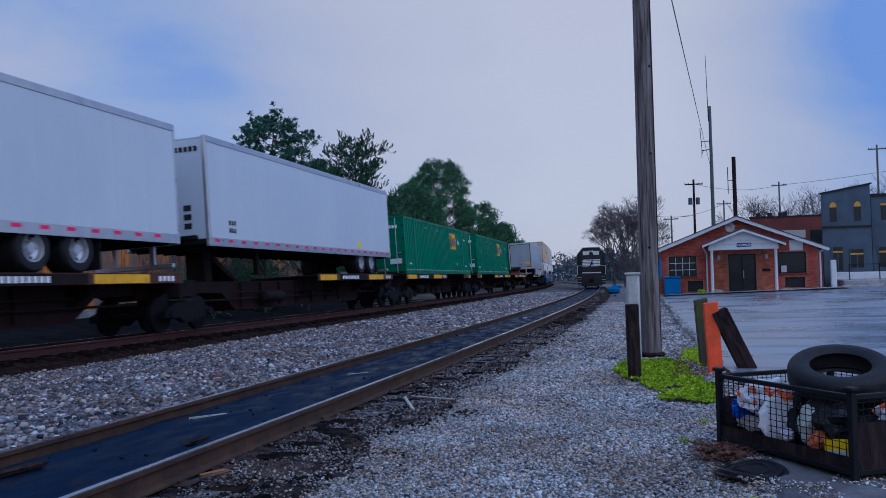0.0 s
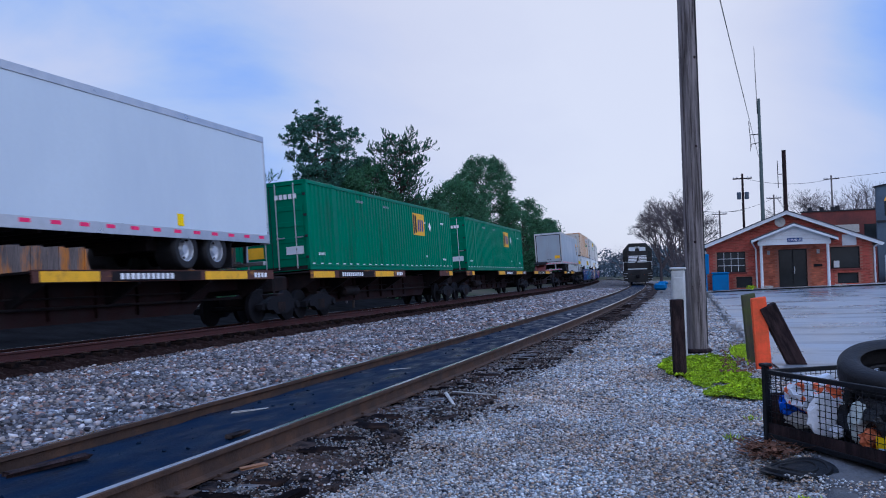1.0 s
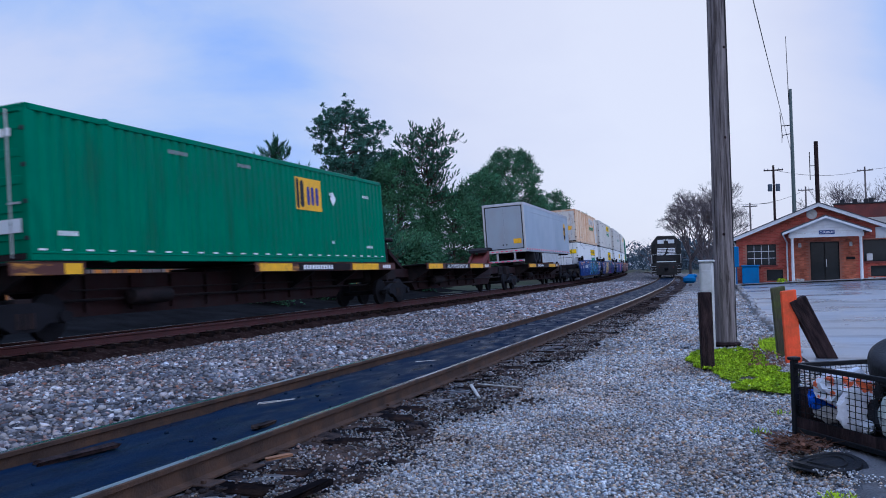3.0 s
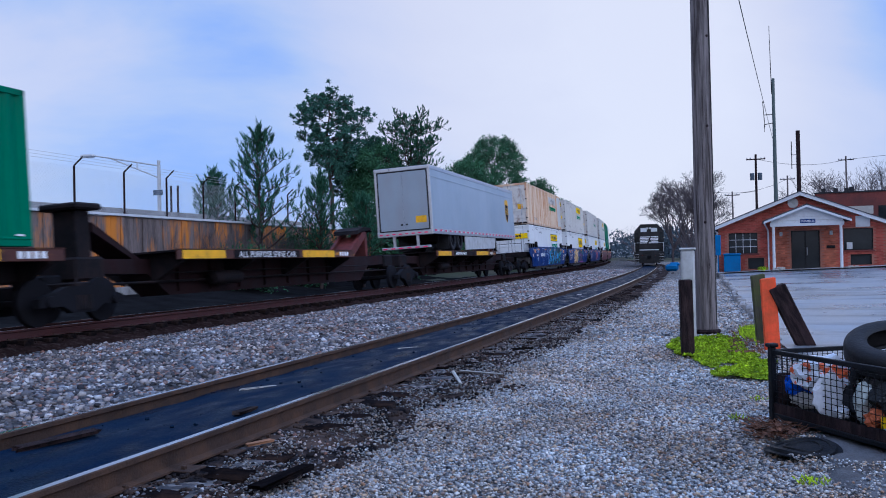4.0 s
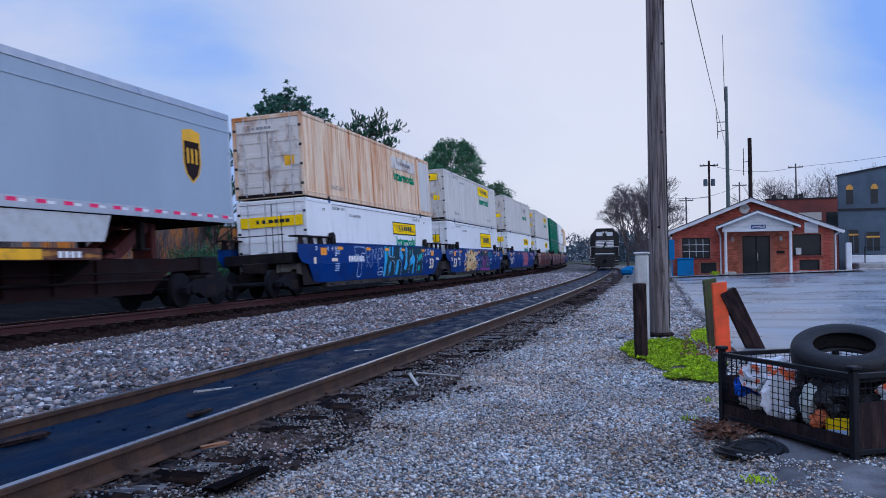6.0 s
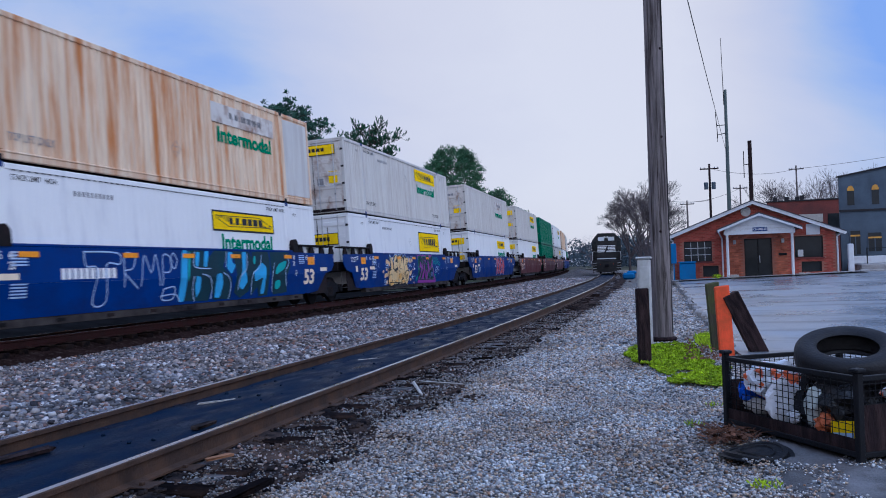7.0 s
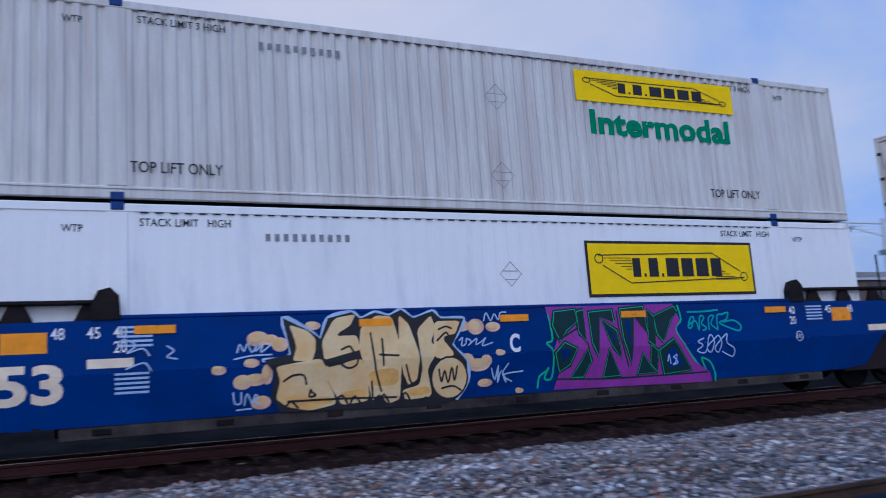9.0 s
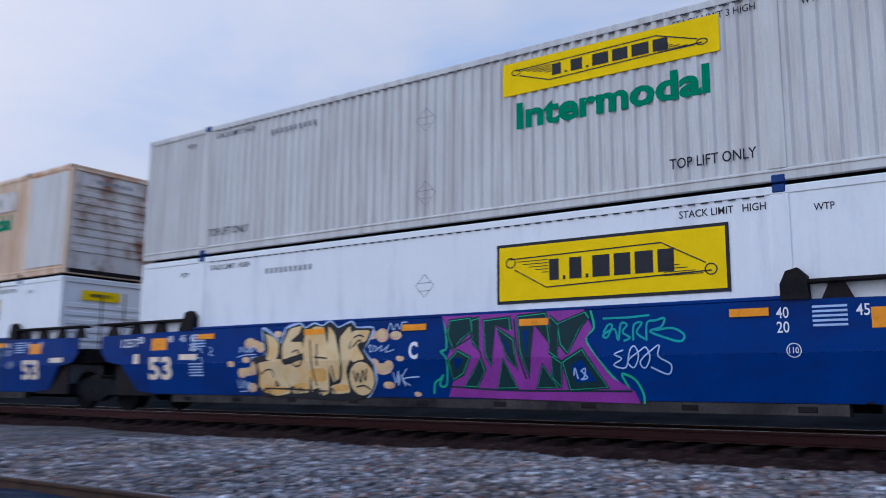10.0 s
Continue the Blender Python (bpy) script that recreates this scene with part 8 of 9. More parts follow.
    heap("pale_litter", "grey crumpled paper in the cage", "litter", 0.34, 0.07, 0.23, 0.16, 0.05, 0.06, m_litter, 10)
    heap("rubbish_bag", "red and white bag at the cage's end", "bag", 1.36, 0.55, 0.42, 0.05, 0.2, 0.09, m_bag_print, 13)
    card = solo("printed_carton", Geo().box(-0.12, 0.12, -0.01, 0.01, -0.1, 0.1, 0.003), m_yellow, "yellow and pale blue printed carton in the cage", "carton", base @ pose(1.27, 0.04, 0.165, -6, -8, 0), group="rubbish in the cage")
    part("carton_label", Geo().box(-0.11, 0.09, -0.014, -0.0105, -0.098, -0.083), m_litter, card, "torn pale label")
    part("carton_print", Geo().box(-0.10, 0.10, -0.014, -0.0105, -0.08, 0.02), m_gpale, card)

    def tyre(label, m, R, wid):
        ob = thing("tyre", label, "tyre", m)
        prof = []
        for q in range(17):
            f = -1 + 2 * q / 16
            prof.append((R - 0.10 * abs(f) ** 4 * R, f * wid / 2 * 0.96))
        sidewall = [(R * 0.86, wid / 2), (R * 0.72, wid / 2 * 1.04), (R * 0.60, wid / 2 * 0.86), (R * 0.57, wid / 2 * 0.75), (R * 0.60, wid / 2 * 0.6), (R * 0.80, wid / 2 * 0.8), (R * 0.90, 0)]
        full = [(r, -h) for r, h in reversed(sidewall[:-1])]
        g = Geo().lathe([(R * 0.9, 0)] + [(r, -h) for r, h in reversed(sidewall[:-1])] + prof + sidewall, "z", (0, 0, 0), 56)
        part("carcass", g, m_rubber, ob, smooth=True)
        tr = Geo()
        for k in range(56):
            a0 = 2 * math.pi * k / 56
            for z in (-0.12, 0.12):
                c0 = Vector((math.cos(a0), math.sin(a0), 0))
                tn = Vector((-c0.y, c0.x, 0))
                o = c0 * (R * (1 - 0.10 * abs(2.083 * z) ** 4) - 0.003) + Vector((0, 0, z * wid)) + tn * (0.012 if z < 0 else 0)
                vs = [o + tn * a_ + Vector((0, 0, b_)) + c0 * d_ for d_ in (-0.006, 0.0012) for a_, b_ in ((-0.014, -0.02), (0.014, -0.02), (0.014, 0.02), (-0.014, 0.02))]
                tr.add(vs, [(4, 5, 6, 7), (0, 1, 5, 4), (1, 2, 6, 5), (2, 3, 7, 6), (3, 0, 4, 7)])
        part("tread", tr, m_rubber, ob, "worn tread blocks", fix=False)["kind"] = "stuff"
        return ob
    tyre("worn black car tyre lying tilted on the rubbish", pose(1.14, 6.98, 0.49, 17, -9, 20), 0.375, 0.20)
    tyre("black tyre half buried in the cage", pose(0.98, 6.95, 0.20, 62, 8, -50), 0.26, 0.18)


cage()

lid = Geo().lathe([(0.0, 0.03), (0.13, 0.032), (0.135, 0.045), (0.15, 0.045), (0.155, 0.03), (0.21, 0.03), (0.215, 0.042), (0.25, 0.04), (0.26, 0.012), (0.30, 0.008), (0.30, 0.0)], "z", (0, 0, 0), 40)
lid.v = [(0.85 * a, 0.85 * b, 0.8 * c + 0.02 * math.sin(2 * math.atan2(b, a) + 0.6) * math.hypot(a, b) / 0.3) for a, b, c in lid.v]
solo("drum_cover", lid, m_blackmetal, "black plastic drum lid lying on the gravel", "lid", pose(0.43, 6.42, -0.150, 2, -3, 20), smooth=True)

# litter and dead leaves on the ground
r = random.Random(8)
g = Geo()
for _ in range(260):
    x, y = r.gauss(0.27, 0.12), r.gauss(7.02, 0.18)
    s, a = r.uniform(0.02, 0.05), r.uniform(0, 6.28)
    z = -0.15 + r.uniform(0, 0.05)
    g.add([(x + s * math.cos(a), y + s * math.sin(a), z), (x + 0.5 * s * math.cos(a + 1.6), y + 0.5 * s * math.sin(a + 1.6), z + 0.012), (x - s * math.cos(a), y - s * math.sin(a), z + 0.02), (x + 0.5 * s * math.cos(a - 1.6), y + 0.5 * s * math.sin(a - 1.6), z + 0.004)],
          [(0, 1, 2, 3)])
for _ in range(160):
    x, y = r.uniform(-0.1, 0.35), r.uniform(12.2, 15.5)
    s, a = r.uniform(0.02, 0.05), r.uniform(0, 6.28)
    g.add([(x, y, -0.13), (x + s, y, -0.12), (x, y + s, -0.10)], [(0, 1, 2)])
for _ in range(110):  # twigs tangled with the leaves
    x, y = r.gauss(0.27, 0.10), r.gauss(7.0, 0.16)
    a, L, z = r.uniform(0, 6.28), r.uniform(0.04, 0.13), -0.14 + r.uniform(0, 0.06)
    g.tube((x, y, z), (x + L * math.cos(a), y + L * math.sin(a), z + r.uniform(-0.01, 0.03)), 0.0035, 0.002, n=4, caps=False)
solo("dead_leaves", g, m_leaf, "brown dead leaves heaped by the cage", "leaves", kind="stuff", fix=False)
for x, y, L, w, a, mt, lb in ((-3.06, 9.45, 0.9, 0.05, 112, m_litter, "pale split stick beside the siding"), (-2.9, 9.9, 0.75, 0.035, 152, m_litter, "pale twig beside the siding"), (-4.78, 7.95, 0.5, 0.05, 60, m_litter, "pale wood scrap in the mud"),
                              (-0.02, 10.45, 0.34, 0.06, 62, m_litter, "pale wood scrap by the moss"), (-1.85, 5.0, 0.45, 0.02, 140, m_litter, "thin dry stalk on the gravel"), (-4.1, 6.6, 0.42, 0.12, 95, m_oil, "dark wood scrap in the mud"),
                              (-4.85, 5.2, 0.75, 0.14, 70, m_darkwood, "dark timber scrap between the rails"), (-3.45, 5.75, 0.26, 0.07, 60, m_splinter, "orange-brown wood splinter on the shoulder"),
                              (-2.75, 4.85, 0.6, 0.16, 80, m_tie, "split dark tie end on the shoulder"), (-4.9, 28.5, 0.5, 0.2, 90, m_litter, "pale paper on the track"),
                              (-4.6, 11.9, 0.4, 0.06, 40, m_litter, "pale splinter in the mud"), (-5.2, 21.0, 0.3, 0.12, 20, m_litter, "pale paper on the track"), (-3.0, 12.5, 0.35, 0.1, 30, m_tie, "dark wood scrap on the shoulder")):
    z = -0.10 if mt is m_litter and -5.1 < x < -3.8 else (-0.085 if -5.1 < x < -3.8 else -0.15)
    L, w = L * 0.85, w * 0.8
    g = Geo().box(-L / 2, L / 2, -w / 2, w / 2, -0.01, min(0.03, w * 0.3), 0.004)
    g.v = [(p_ + r.uniform(-0.06, 0.06) * L, (q_ + 0.03 * L * math.sin(6 * p_)) * r.uniform(0.45, 1.1), s_ * r.uniform(0.6, 1.1)) for p_, q_, s_ in g.v]
    solo("wood_scrap", g, mt, lb, "wood scrap", pose(x, y, z, 0, r.uniform(-3, 3), a), group="scraps on the ground")
for x, y, k in ((0.42, 5.62, 46), (0.02, 7.6, 22), (0.2, 8.6, 16)):
    g = Geo()
    for _ in range(k):
        a, e = r.uniform(0, 6.28), r.uniform(0, 0.10)
        p0 = Vector((x + e * math.cos(a), y + e * math.sin(a), -0.165))
        d = Vector((r.uniform(-1, 1), r.uniform(-1, 1), r.uniform(0.6, 1.6))).normalized() * r.uniform(0.02, 0.05)
        sd = d.orthogonal().normalized() * 0.007
        g.add([p0 - 0.4 * sd, p0 + 0.4 * sd, p0 + 0.6 * d + sd, p0 + d, p0 + 0.6 * d - sd], [(0, 1, 2, 3, 4)])
    solo("weed", g, m_moss, "small green weed growing through the gravel", "weed", group="weeds in the gravel", fix=False)
solo("blue_tarpaulin", Geo().box(-5.2, -4.2, 71, 72, -0.2, 0.35, 0.15).box(-4.9, -4.1, 71.2, 71.9, 0.2, 0.5, 0.12), m_binblue, "blue tarpaulin over a low heap by the siding", "tarpaulin")


# ---- beyond the main line: stained wall, chain-link fence, street lamp ----
def back_line(s, x, z=0.0):
    a = s / R_MAIN
    rr = R_MAIN + x
    return Vector((-R_MAIN + rr * math.cos(a), rr * math.sin(a), z))


wall = thing("retaining_wall", "rust-streaked grey retaining wall behind the main line", "wall", kind="structure")
s = -30.0
pan = None
r = random.Random(14)
while s < 60:
    p = back_line(s, -24.5)
    me = Geo().box(-0.15, 0.15, 0.015, 1.485, -0.7, 3.3, 0.02).box(0.15, 0.2, 0.6, 0.9, -0.7, 3.25, 0.01).mesh("wall_panel", m_rustwall) if pan is None else pan
    pan = me
    ob = part("wall_panel", me, m_rustwall, wall)
    ob.matrix_basis = pose(p.x, p.y, r.uniform(-0.02, 0.02), 0, 0, math.degrees(s / R_MAIN))
    s += 1.5
cop = thing("wall_coping", "pale concrete coping and road barrier above the stained wall", "coping", kind="structure")
g, g2, g3 = Geo(), Geo(), Geo()
for s in np.arange(-30, 60, 3.0):
    for gg, x0, x1, z0, z1 in ((g, -24.75, -24.25, 3.32, 3.42), (g2, -27.5, -27.2, 3.0, 3.95), (g3, -23.9, -23.5, -0.6, 0.30)):
        a0, a1, b0, b1 = back_line(s, x0), back_line(s, x1), back_line(s + 3, x0), back_line(s + 3, x1)
        gg.add([(q.x, q.y, z) for z in (z0, z1) for q in (a0, a1, b1, b0)], [(0, 1, 2, 3), (4, 5, 6, 7), (0, 1, 5, 4), (1, 2, 6, 5), (2, 3, 7, 6), (3, 0, 4, 7)])
part("coping", g, m_trim, cop)
part("barrier", g2, m_concrete, cop)
part("footing", g3, m_concrete, cop)
# the raised road behind the wall
g = Geo()
for s in np.arange(-30, 63, 6.0):
    for x in (-24.6, -27.3, -60):
        q = back_line(s, x)
        g.v.append((q.x, q.y, 3.15))
for i in range(len(g.v) // 3 - 1):
    for k in range(2):
        g.f.append((3 * i + k, 3 * i + k + 1, 3 * i + k + 4, 3 * i + k + 3))
solo("raised_road", g, m_asphalt, "raised grey road above the stained wall", "road", kind="structure")

fence = thing("chain_link_fence", "chain-link fence with rusty slanted-top posts above the wall", "fence")
mesh_g = Geo()
for s in np.arange(-30.75, 48, 3.1):
    p = back_line(s, -24.6)
    part("fence_post", Geo().tube((p.x, p.y, 3.4), (p.x, p.y, 5.25), 0.045, n=8).tube((p.x, p.y, 5.25), (p.x + 0.35, p.y + 0.1, 5.6), 0.035, n=6), m_brown, fence, "rusty post")
for k in range(3):
    g = Geo()
    for s in np.arange(-30, 46, 3.1):
        a_, b_ = back_line(s, -24.45 + 0.12 * k, 5.36 + 0.1 * k), back_line(s + 3.1, -24.45 + 0.12 * k, 5.36 + 0.1 * k)
        g.tube(a_, b_, 0.008, n=4, caps=False)
    part("barbed_wire", g, m_galv, fence)["kind"] = "stuff"
g = Geo()
for s in np.arange(-12, 46, 0.16):
    for d in (-1, 1):
        a_, b_ = back_line(s, -24.6, 3.42), back_line(s + d * 1.8, -24.6, 5.22)
        g.tube(a_, b_, 0.004, n=3, caps=False)
part("wire_mesh", g, m_galv, fence, "thin chain-link mesh", fix=False)

lamp = thing("street_lamp", "grey street lamp with a long truss arm", "street lamp", pose(-31.2, 41.3, 3.0))
part("lamp_post", Geo().lathe([(0.12, 0), (0.09, 4.2)], "z", (0, 0, 0), 12), m_galv, lamp, smooth=True)
part("lamp_arm", Geo().tube((0, 0, 3.9), (-4.6, 0, 4.75), 0.045, n=8).tube((0, 0, 3.2), (-3.6, 0, 4.6), 0.04, n=8).tube((-1.5, 0, 3.75), (-1.5, 0, 4.2), 0.03, n=6), m_galv, lamp)
part("lamp_head", Geo().box(-5.5, -4.5, -0.16, 0.16, 4.65, 4.85, 0.07), m_galv, lamp, "cobra-head lantern")
part("lamp_sign", Geo().box(-0.35, 0.3, -0.1, -0.05, 2.2, 2.5, 0.01), m_slate, lamp)
fence2 = thing("vent_pipe", "pair of thin brown pipes behind the wall", "pipe", pose(-29.8, 40.5, 3.0))
for k in (0, 0.45):
    part("pipe", Geo().tube((k, 0, 0), (k, 0, 2.6), 0.06, n=8), m_brown, fence2)


# ---- trees ----
def limb(g, p, q, r0, r1, rng, n=5, bend=0.06):
    pts = [Vector(p)]
    d = Vector(q) - Vector(p)
    for i in range(1, n + 1):
        o = Vector(p) + d * i / n
        if i < n:
            o += Vector((rng.uniform(-1, 1), rng.uniform(-1, 1), rng.uniform(-0.5, 0.5))) * bend * d.length
        pts.append(o)
    for i in range(n):
        g.tube(pts[i], pts[i + 1], r0 + (r1 - r0) * i / n, r0 + (r1 - r0) * (i + 1) / n, n=6, caps=False)
    return pts


def tuft(g, c, size, count, rng, leaf, up=0.25):
    for _ in range(count):
        d = Vector((rng.gauss(0, 1), rng.gauss(0, 1), rng.gauss(up, 0.8))).normalized()
        o = c + d * size * rng.uniform(0.05, 1.0)
        s = d.orthogonal().normalized() * leaf * rng.uniform(0.25, 0.5)
        tip = o + (d + Vector((rng.uniform(-.6, .6), rng.uniform(-.6, .6), rng.uniform(-.3, .6)))).normalized() * leaf * rng.uniform(0.8, 1.6)
        g.add([o - s, o + s, tip], [(0, 1, 2)])


def plume(g, c, axis, length, count, rng, needle, fat):
    """A brush of needles standing round the end of a shoot."""
    side = axis.orthogonal().normalized()
    other = axis.cross(side)
    for _ in range(count):
        f = rng.random()
        a = rng.uniform(0, 6.283)
        out = side * math.cos(a) + other * math.sin(a)
        o = c + axis * (f * length) + out * (0.05 * length)
        tip = o + (axis * rng.uniform(0.5, 1.1) + out * rng.uniform(0.3, 0.9) * (1.15 - f)).normalized() * needle * rng.uniform(0.7, 1.2)
        w = axis.cross(out) * fat * rng.uniform(0.6, 1.1)
        g.add([o - w, o + w, tip], [(0, 1, 2)])


def pine(label, x, y, h, first, spread, seed, dense=1.0, leaf=0.21, z0=0.2, material=None, young=False, candles=False):
    rng = random.Random(seed)
    t = thing("pine_tree", label, "tree", pose(x, y, z0))
    tr, cr = Geo(), Geo()
    limb(tr, (0, 0, -0.6), (rng.uniform(-0.4, 0.4), 0, h * 0.98), 0.018 * h, 0.02, rng, 9, 0.008)
    n = 34 if young else 40
    for i in range(n):
        f = (i + rng.random()) / n
        z = h * (first + (1 - first) * f * (0.97 if young else 0.88))
        if young:
            L = spread * (1.05 - f) * rng.uniform(0.7, 1.1)
        else:
            L = spread * (0.62 + 1.1 * f - 1.05 * f * f) * rng.uniform(0.45, 1.12)
        a = i * 2.4 + rng.uniform(-0.5, 0.5)
        q = Vector((math.cos(a) * L, math.sin(a) * L, z + L * (0.75 if young else rng.uniform(0.05, 0.75) * (1.15 - 0.9 * f))))
        pts = limb(tr, (0, 0, z), q, 0.005 * h * (1.1 - f) + 0.015, 0.012, rng, 5, 0.06)
        for k, p in enumerate(pts[1:]):
            if not young and k < (1 if candles else 2):
                continue
            for _ in range(int((3 if young else 5) * dense + rng.random())):
                c = p + Vector((rng.gauss(0, 0.3), rng.gauss(0, 0.3), rng.gauss(0.1, 0.25))) * (0.5 if young else 1.15)
                if c.z > h * 1.02:
                    continue
                tr.tube(p, c, 0.016, 0.01, n=3, caps=False)
                out = Vector((c.x, c.y, 0)) * (0.35 / max(0.5, L))
                axis = (Vector((rng.gauss(0, 0.3), rng.gauss(0, 0.3), 1.0)) * (1.0 if young else 0.75) + Vector((rng.gauss(0, 0.35), rng.gauss(0, 0.35), 0)) + out).normalized()
                if young:
                    plume(cr, c, axis, 0.5 * rng.uniform(0.6, 1.3), 34, rng, 0.24, 0.018)
                elif candles:
                    plume(cr, c, axis, 0.42 * rng.uniform(0.6, 1.3), 30, rng, 0.24, 0.030)
                else:
                    tuft(cr, c, rng.uniform(0.14, 0.34), 34, rng, 0.17, 0.5)
    if young:
        plume(cr, Vector((0, 0, h * 0.95)), Vector((0, 0, 1)), 0.7, 70, rng, 0.25, 0.02)
    part("trunk", tr, m_bark, t, "brown trunk and limbs", fix=False)
    part("crown", cr, material or m_needle, t, "tufts of needles", fix=False)
    return t


def round_tree(label, x, y, h, w, seed, z0=0.0, material=None, clumps=150, leaf=0.34, low=0.1):
    """A dense evergreen: a trunk with limbs and very many small leaf clumps."""
    rng = random.Random(seed)
    t = thing("evergreen_tree", label, "tree", pose(x, y, z0))
    tr, cr = Geo(), Geo()
    limb(tr, (0, 0, -0.6), (0, 0, h * 0.8), 0.02 * h, 0.04, rng, 6, 0.01)
    for i in range(int(1.5 * clumps)):
        a, f = rng.uniform(0, 6.28), rng.random()
        z = h * (low + (0.97 - low) * f)
        rad = w / 2 * (max(0.0, 1 - ((f - 0.42) / 0.62) ** 2)) ** 0.5 * rng.uniform(0.55, 1.0)
        c = Vector((rad * math.cos(a), rad * math.sin(a), z))
        if i % 5 == 0:
            limb(tr, (0, 0, z * 0.75), c, 0.06, 0.02, rng, 3, 0.05)
        tuft(cr, c, rng.uniform(0.5, 1.0), 120, rng, leaf * 0.48)
    part("trunk", tr, m_bark, t, "trunk and limbs", fix=False)
    part("crown", cr, material or m_needle2, t, "dense dark green leaves", fix=False)
    return t


def bare_tree(label, x, y, h, seed, z0=0.0, spread=0.55, depth=6):
    rng = random.Random(seed)
    t = thing("bare_tree", label, "tree", pose(x, y, z0))
    g, tw = Geo(), Geo()

    def grow(p, d, L, r, k):
        q = p + d * L
        (g if k > 3 else tw).tube(p, q, max(r, 0.0009 * h), max(r * 0.7, 0.0007 * h), n=5 if k > 3 else 3, caps=False)
        if k == 0:
            return
        for i in range(5 if k == depth else rng.choice((2, 2, 3, 3))):
            lean = spread * (1.25 if k == depth else 1.0)
            nd = (d + Vector((rng.gauss(0, 1), rng.gauss(0, 1), rng.gauss(0.22, 0.45))) * lean).normalized()
            grow(p + d * L * (1.0 if i < 2 else rng.uniform(0.55, 0.95)), nd, L * rng.uniform(0.66, 0.86), r * 0.60, k - 1)
    grow(Vector((0, 0, -0.4)), Vector((0, 0, 1)), h * 0.235, h * 0.018, depth)
    part("trunk", g, m_twig, t, "grey trunk and limbs", fix=False)
    part("twigwork", tw, m_twig, t, "fine bare twigs", fix=False)["kind"] = "stuff"
    return t


pine("tall open pine with a bare lower trunk", -34.2, 70, 16.6, 0.50, 3.5, 1, 1.0)
pine("tall pine with a light crown", -28.7, 75, 14.9, 0.48, 4.0, 2, 1.35, material=m_needle3, candles=True)
pine("pine behind the others", -36.0, 79, 13.5, 0.5, 3.2, 12, 1.4)
pine("young bright green pine behind the wall", -24.1, 40.5, 8.1, 0.18, 3.1, 3, 0.8, 0.2, material=m_needle3, young=True)
pine("small young pine behind the wall", -28.0, 42, 6.1, 0.45, 1.7, 4, 0.55, 0.18, z0=0.0, material=m_needle3, young=True)
pine("small young pine behind the wall", -21.8, 43, 5.6, 0.2, 1.9, 5, 0.55, 0.18, material=m_needle3, young=True)
pine("small young pine by the line", -21.0, 47, 4.6, 0.2, 1.7, 6, 0.55, 0.18, material=m_needle3, young=True)
round_tree("dense dark evergreen beside the line", -31.0, 74, 12.0, 7.5, 7, clumps=220)
round_tree("dense dark evergreen beside the line", -27.0, 78, 9.0, 6.5, 8, clumps=140)
round_tree("broad round evergreen beside the line", -27.2, 100, 15.8, 9.5, 9, clumps=300)
round_tree("evergreen lower on the slope", -27.5, 90, 12.0, 7.5, 10, clumps=220)
round_tree("evergreen further along the line", -25.0, 112, 11.5, 7.0, 11, clumps=120, leaf=0.4)
round_tree("evergreen further along the line", -26.0, 128, 10.0, 8.0, 13, clumps=110, leaf=0.45)
round_tree("evergreen further along the line", -28.5, 148, 9.0, 9.0, 14, clumps=100, leaf=0.5)
round_tree("low dark shrub below the pines", -24.5, 60, 3.4, 5.0, 15, clumps=70, low=0.0)
round_tree("low dark shrub below the pines", -26.5, 66, 4.2, 6.0, 16, clumps=80, low=0.0)
round_tree("low shrub against the wall", -23.2, 44, 2.6, 3.6, 17, clumps=50, low=0.0, leaf=0.22)
round_tree("low shrub against the wall", -22.9, 37, 1.7, 3.0, 18, clumps=36, low=0.0, leaf=0.2)
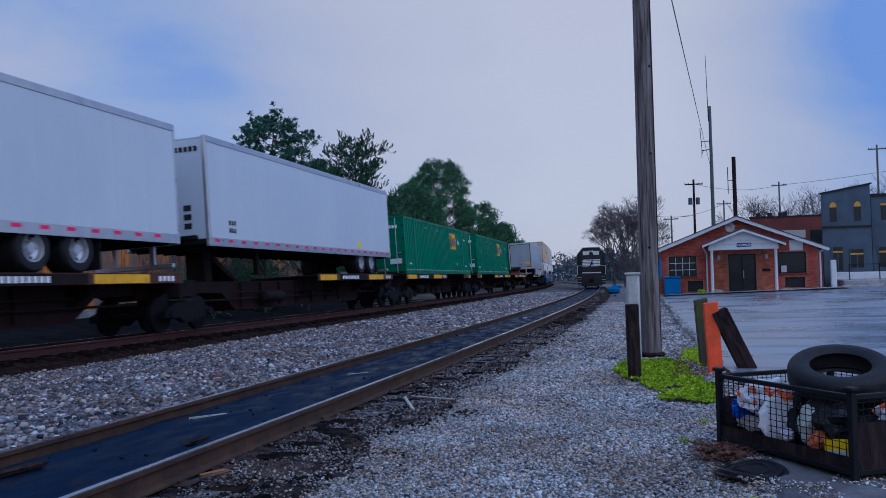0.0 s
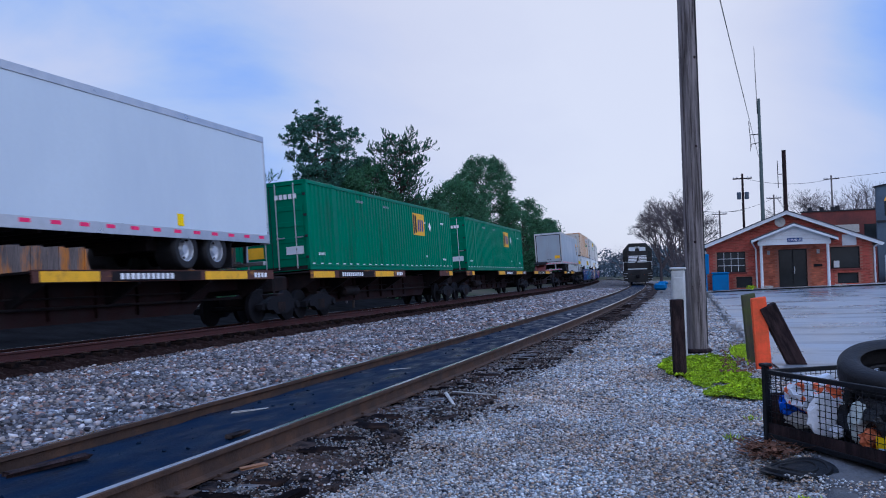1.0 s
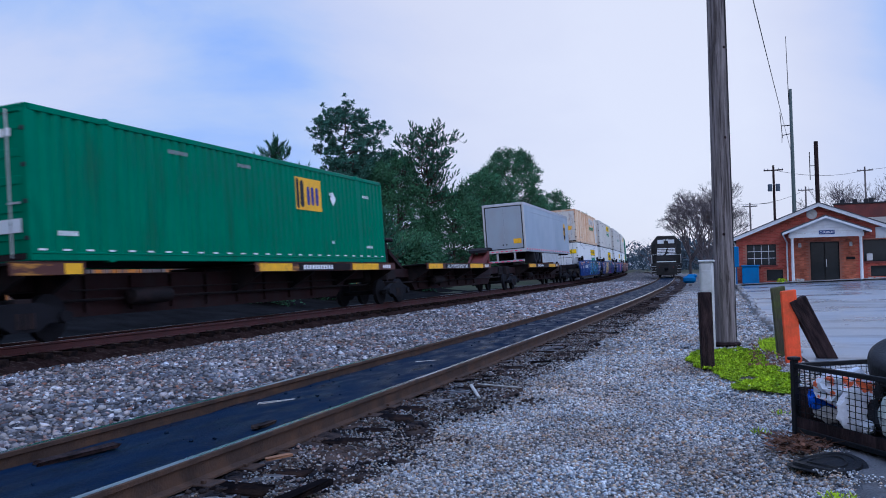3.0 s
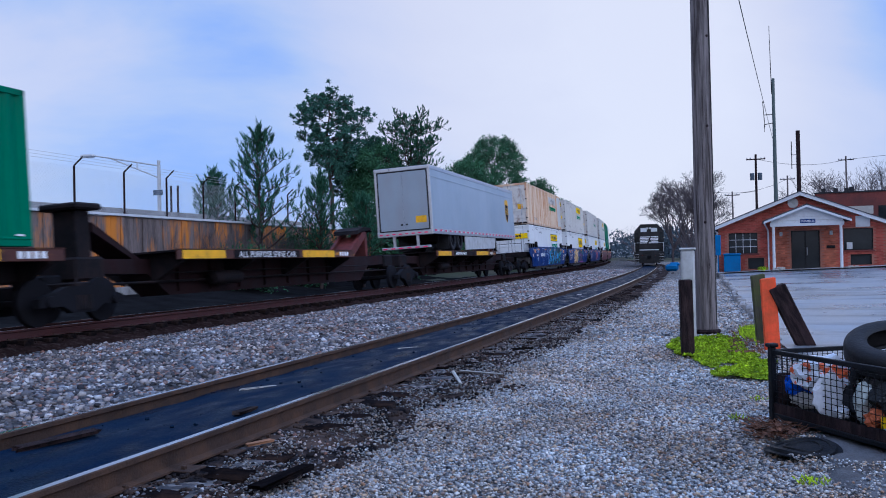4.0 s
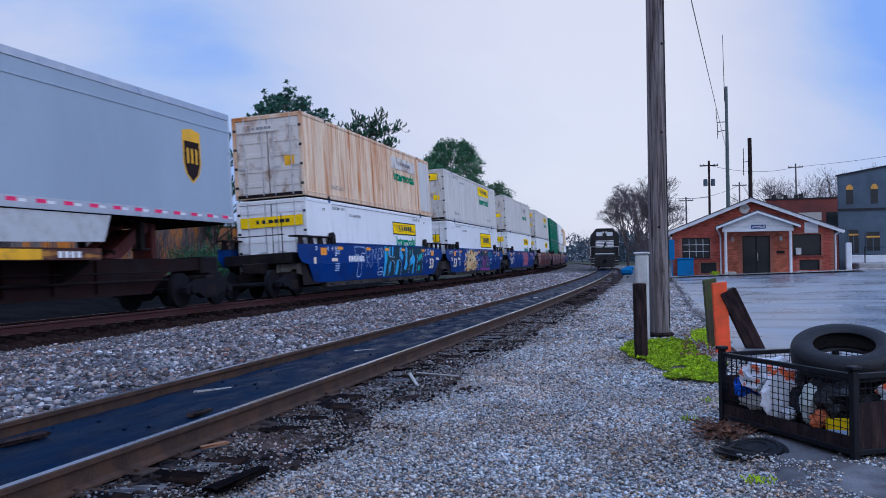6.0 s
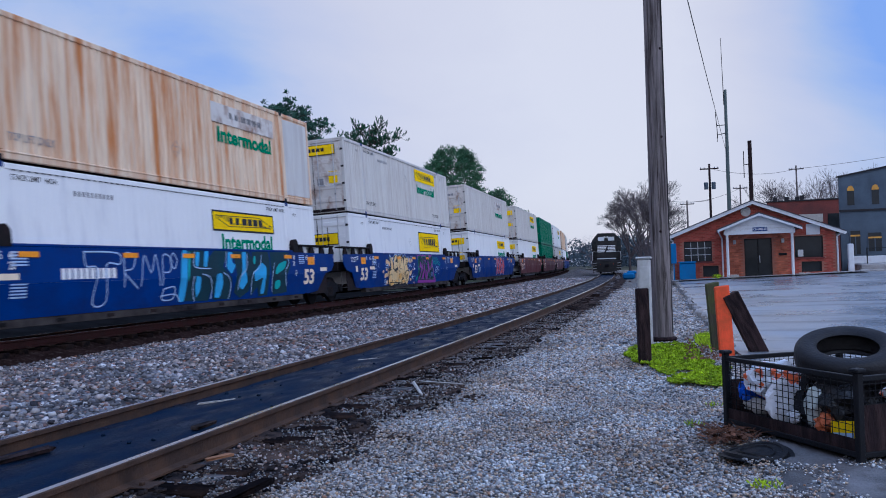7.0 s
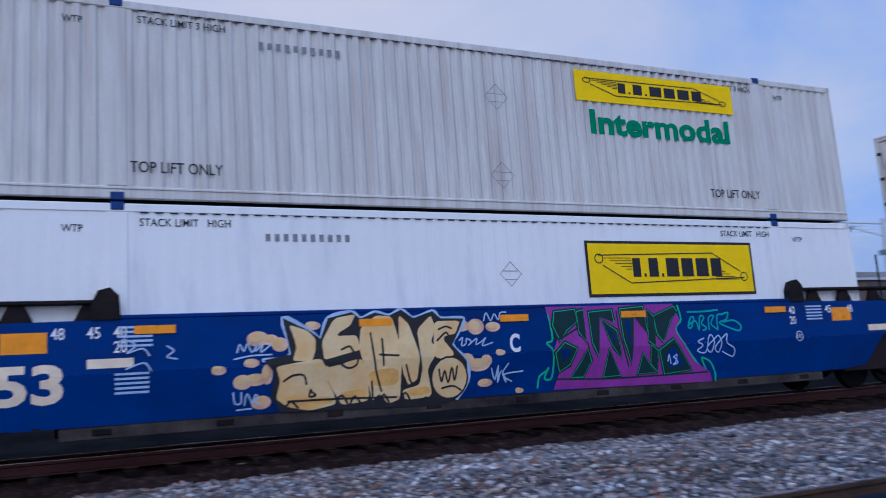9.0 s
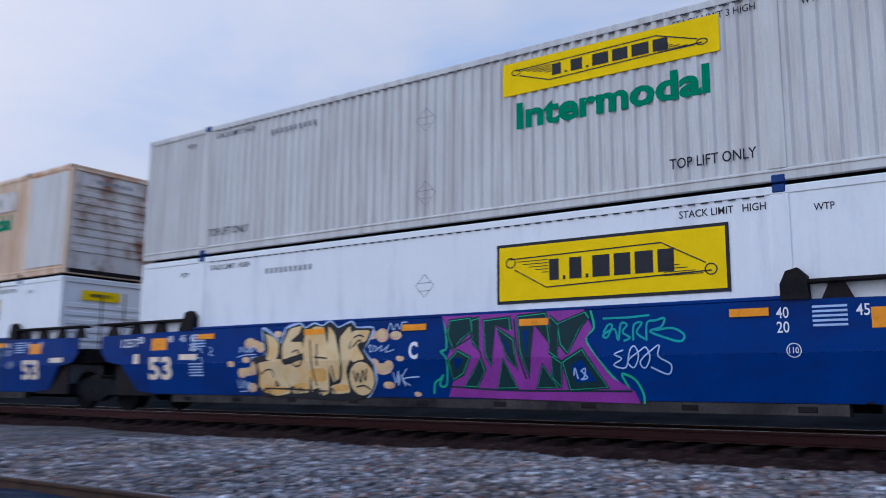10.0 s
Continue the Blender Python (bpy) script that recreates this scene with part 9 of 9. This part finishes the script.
for i, (x, y, h, sd, ln) in enumerate(((-6.0, 116, 13.0, 1, "wide bare tree behind the locomotive"), (-7.2, 112, 11.0, 2, "bare tree beside the yard"), (-4.3, 122, 12.0, 3, "bare tree behind the locomotive"), (-5.0, 109, 12.0, 14, "bare tree beside the yard"), (-2.0, 120, 6.0, 4, "bare tree behind the poles"),
                                       (11.3, 122, 12.0, 5, "bare tree behind the brick roofs"), (16.5, 120, 12.0, 6, "bare tree behind the brick roofs"), (20.5, 125, 13.0, 7, "bare tree behind the brick roofs"), (26, 118, 12.5, 8, "bare tree behind the brick roofs"),
                                       (32, 122, 12.5, 9, "bare tree behind the brick roofs"))):
    bare_tree(ln, x, y, h * (1.22 if x > 0 else 1.0), 40 + sd, spread=0.37, depth=8 if x < 0 else 7)
for i, (x, y, h) in enumerate(((-26.5, 33.5, 3.4), (-25.8, 36.0, 4.4), (-25.2, 37.2, 3.8), (-24.6, 40.0, 3.6), (-26.0, 45, 5.0), (-24.0, 50, 4.5), (-25.6, 38.4, 4.6), (-25.0, 41.6, 4.0), (-24.6, 43.0, 3.6), (-24.2, 46.2, 4.0))):
    bare_tree("thin bare sapling against the wall", x + 1.2, y, h, 70 + i, z0=0.0, spread=0.35, depth=6)

for i, (x, y, h) in enumerate(((-4.6, 103, 5.0), (-3.2, 101, 4.6), (-2.0, 104, 5.2), (-5.6, 110, 6.0), (-1.0, 99, 4.2), (-12.5, 118, 6.5))):
    bare_tree("dense bare thicket beside the yard", x, y, h, 90 + i, spread=0.5, depth=6)

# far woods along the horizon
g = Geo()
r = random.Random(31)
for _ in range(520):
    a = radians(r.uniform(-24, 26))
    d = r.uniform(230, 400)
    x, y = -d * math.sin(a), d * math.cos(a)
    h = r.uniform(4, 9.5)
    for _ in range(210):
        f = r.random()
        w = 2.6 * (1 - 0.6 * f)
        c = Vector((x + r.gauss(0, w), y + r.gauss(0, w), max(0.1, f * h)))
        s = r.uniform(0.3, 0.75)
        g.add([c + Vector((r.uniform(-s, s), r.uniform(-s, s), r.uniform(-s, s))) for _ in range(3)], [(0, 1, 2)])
solo("far_woods", g, m_farwood, "woods on the horizon, coloured blue-green for distance haze", "woods", kind="stuff", fix=False)
g = Geo().box(-42, -33, 290, 300, -0.5, 3.0).box(-33, -24, 286, 296, -0.5, 2.2)
solo("far_shed", g, m_trim, "pale low sheds far along the line", "shed")


# ---- everything that rides past ----
def motions():
    for ob, u, z in MOVERS:
        walk(ob, [(k, main_pose(u - SPEED * (k - 9.5), z)) for k in range(0, 11)])


motions()
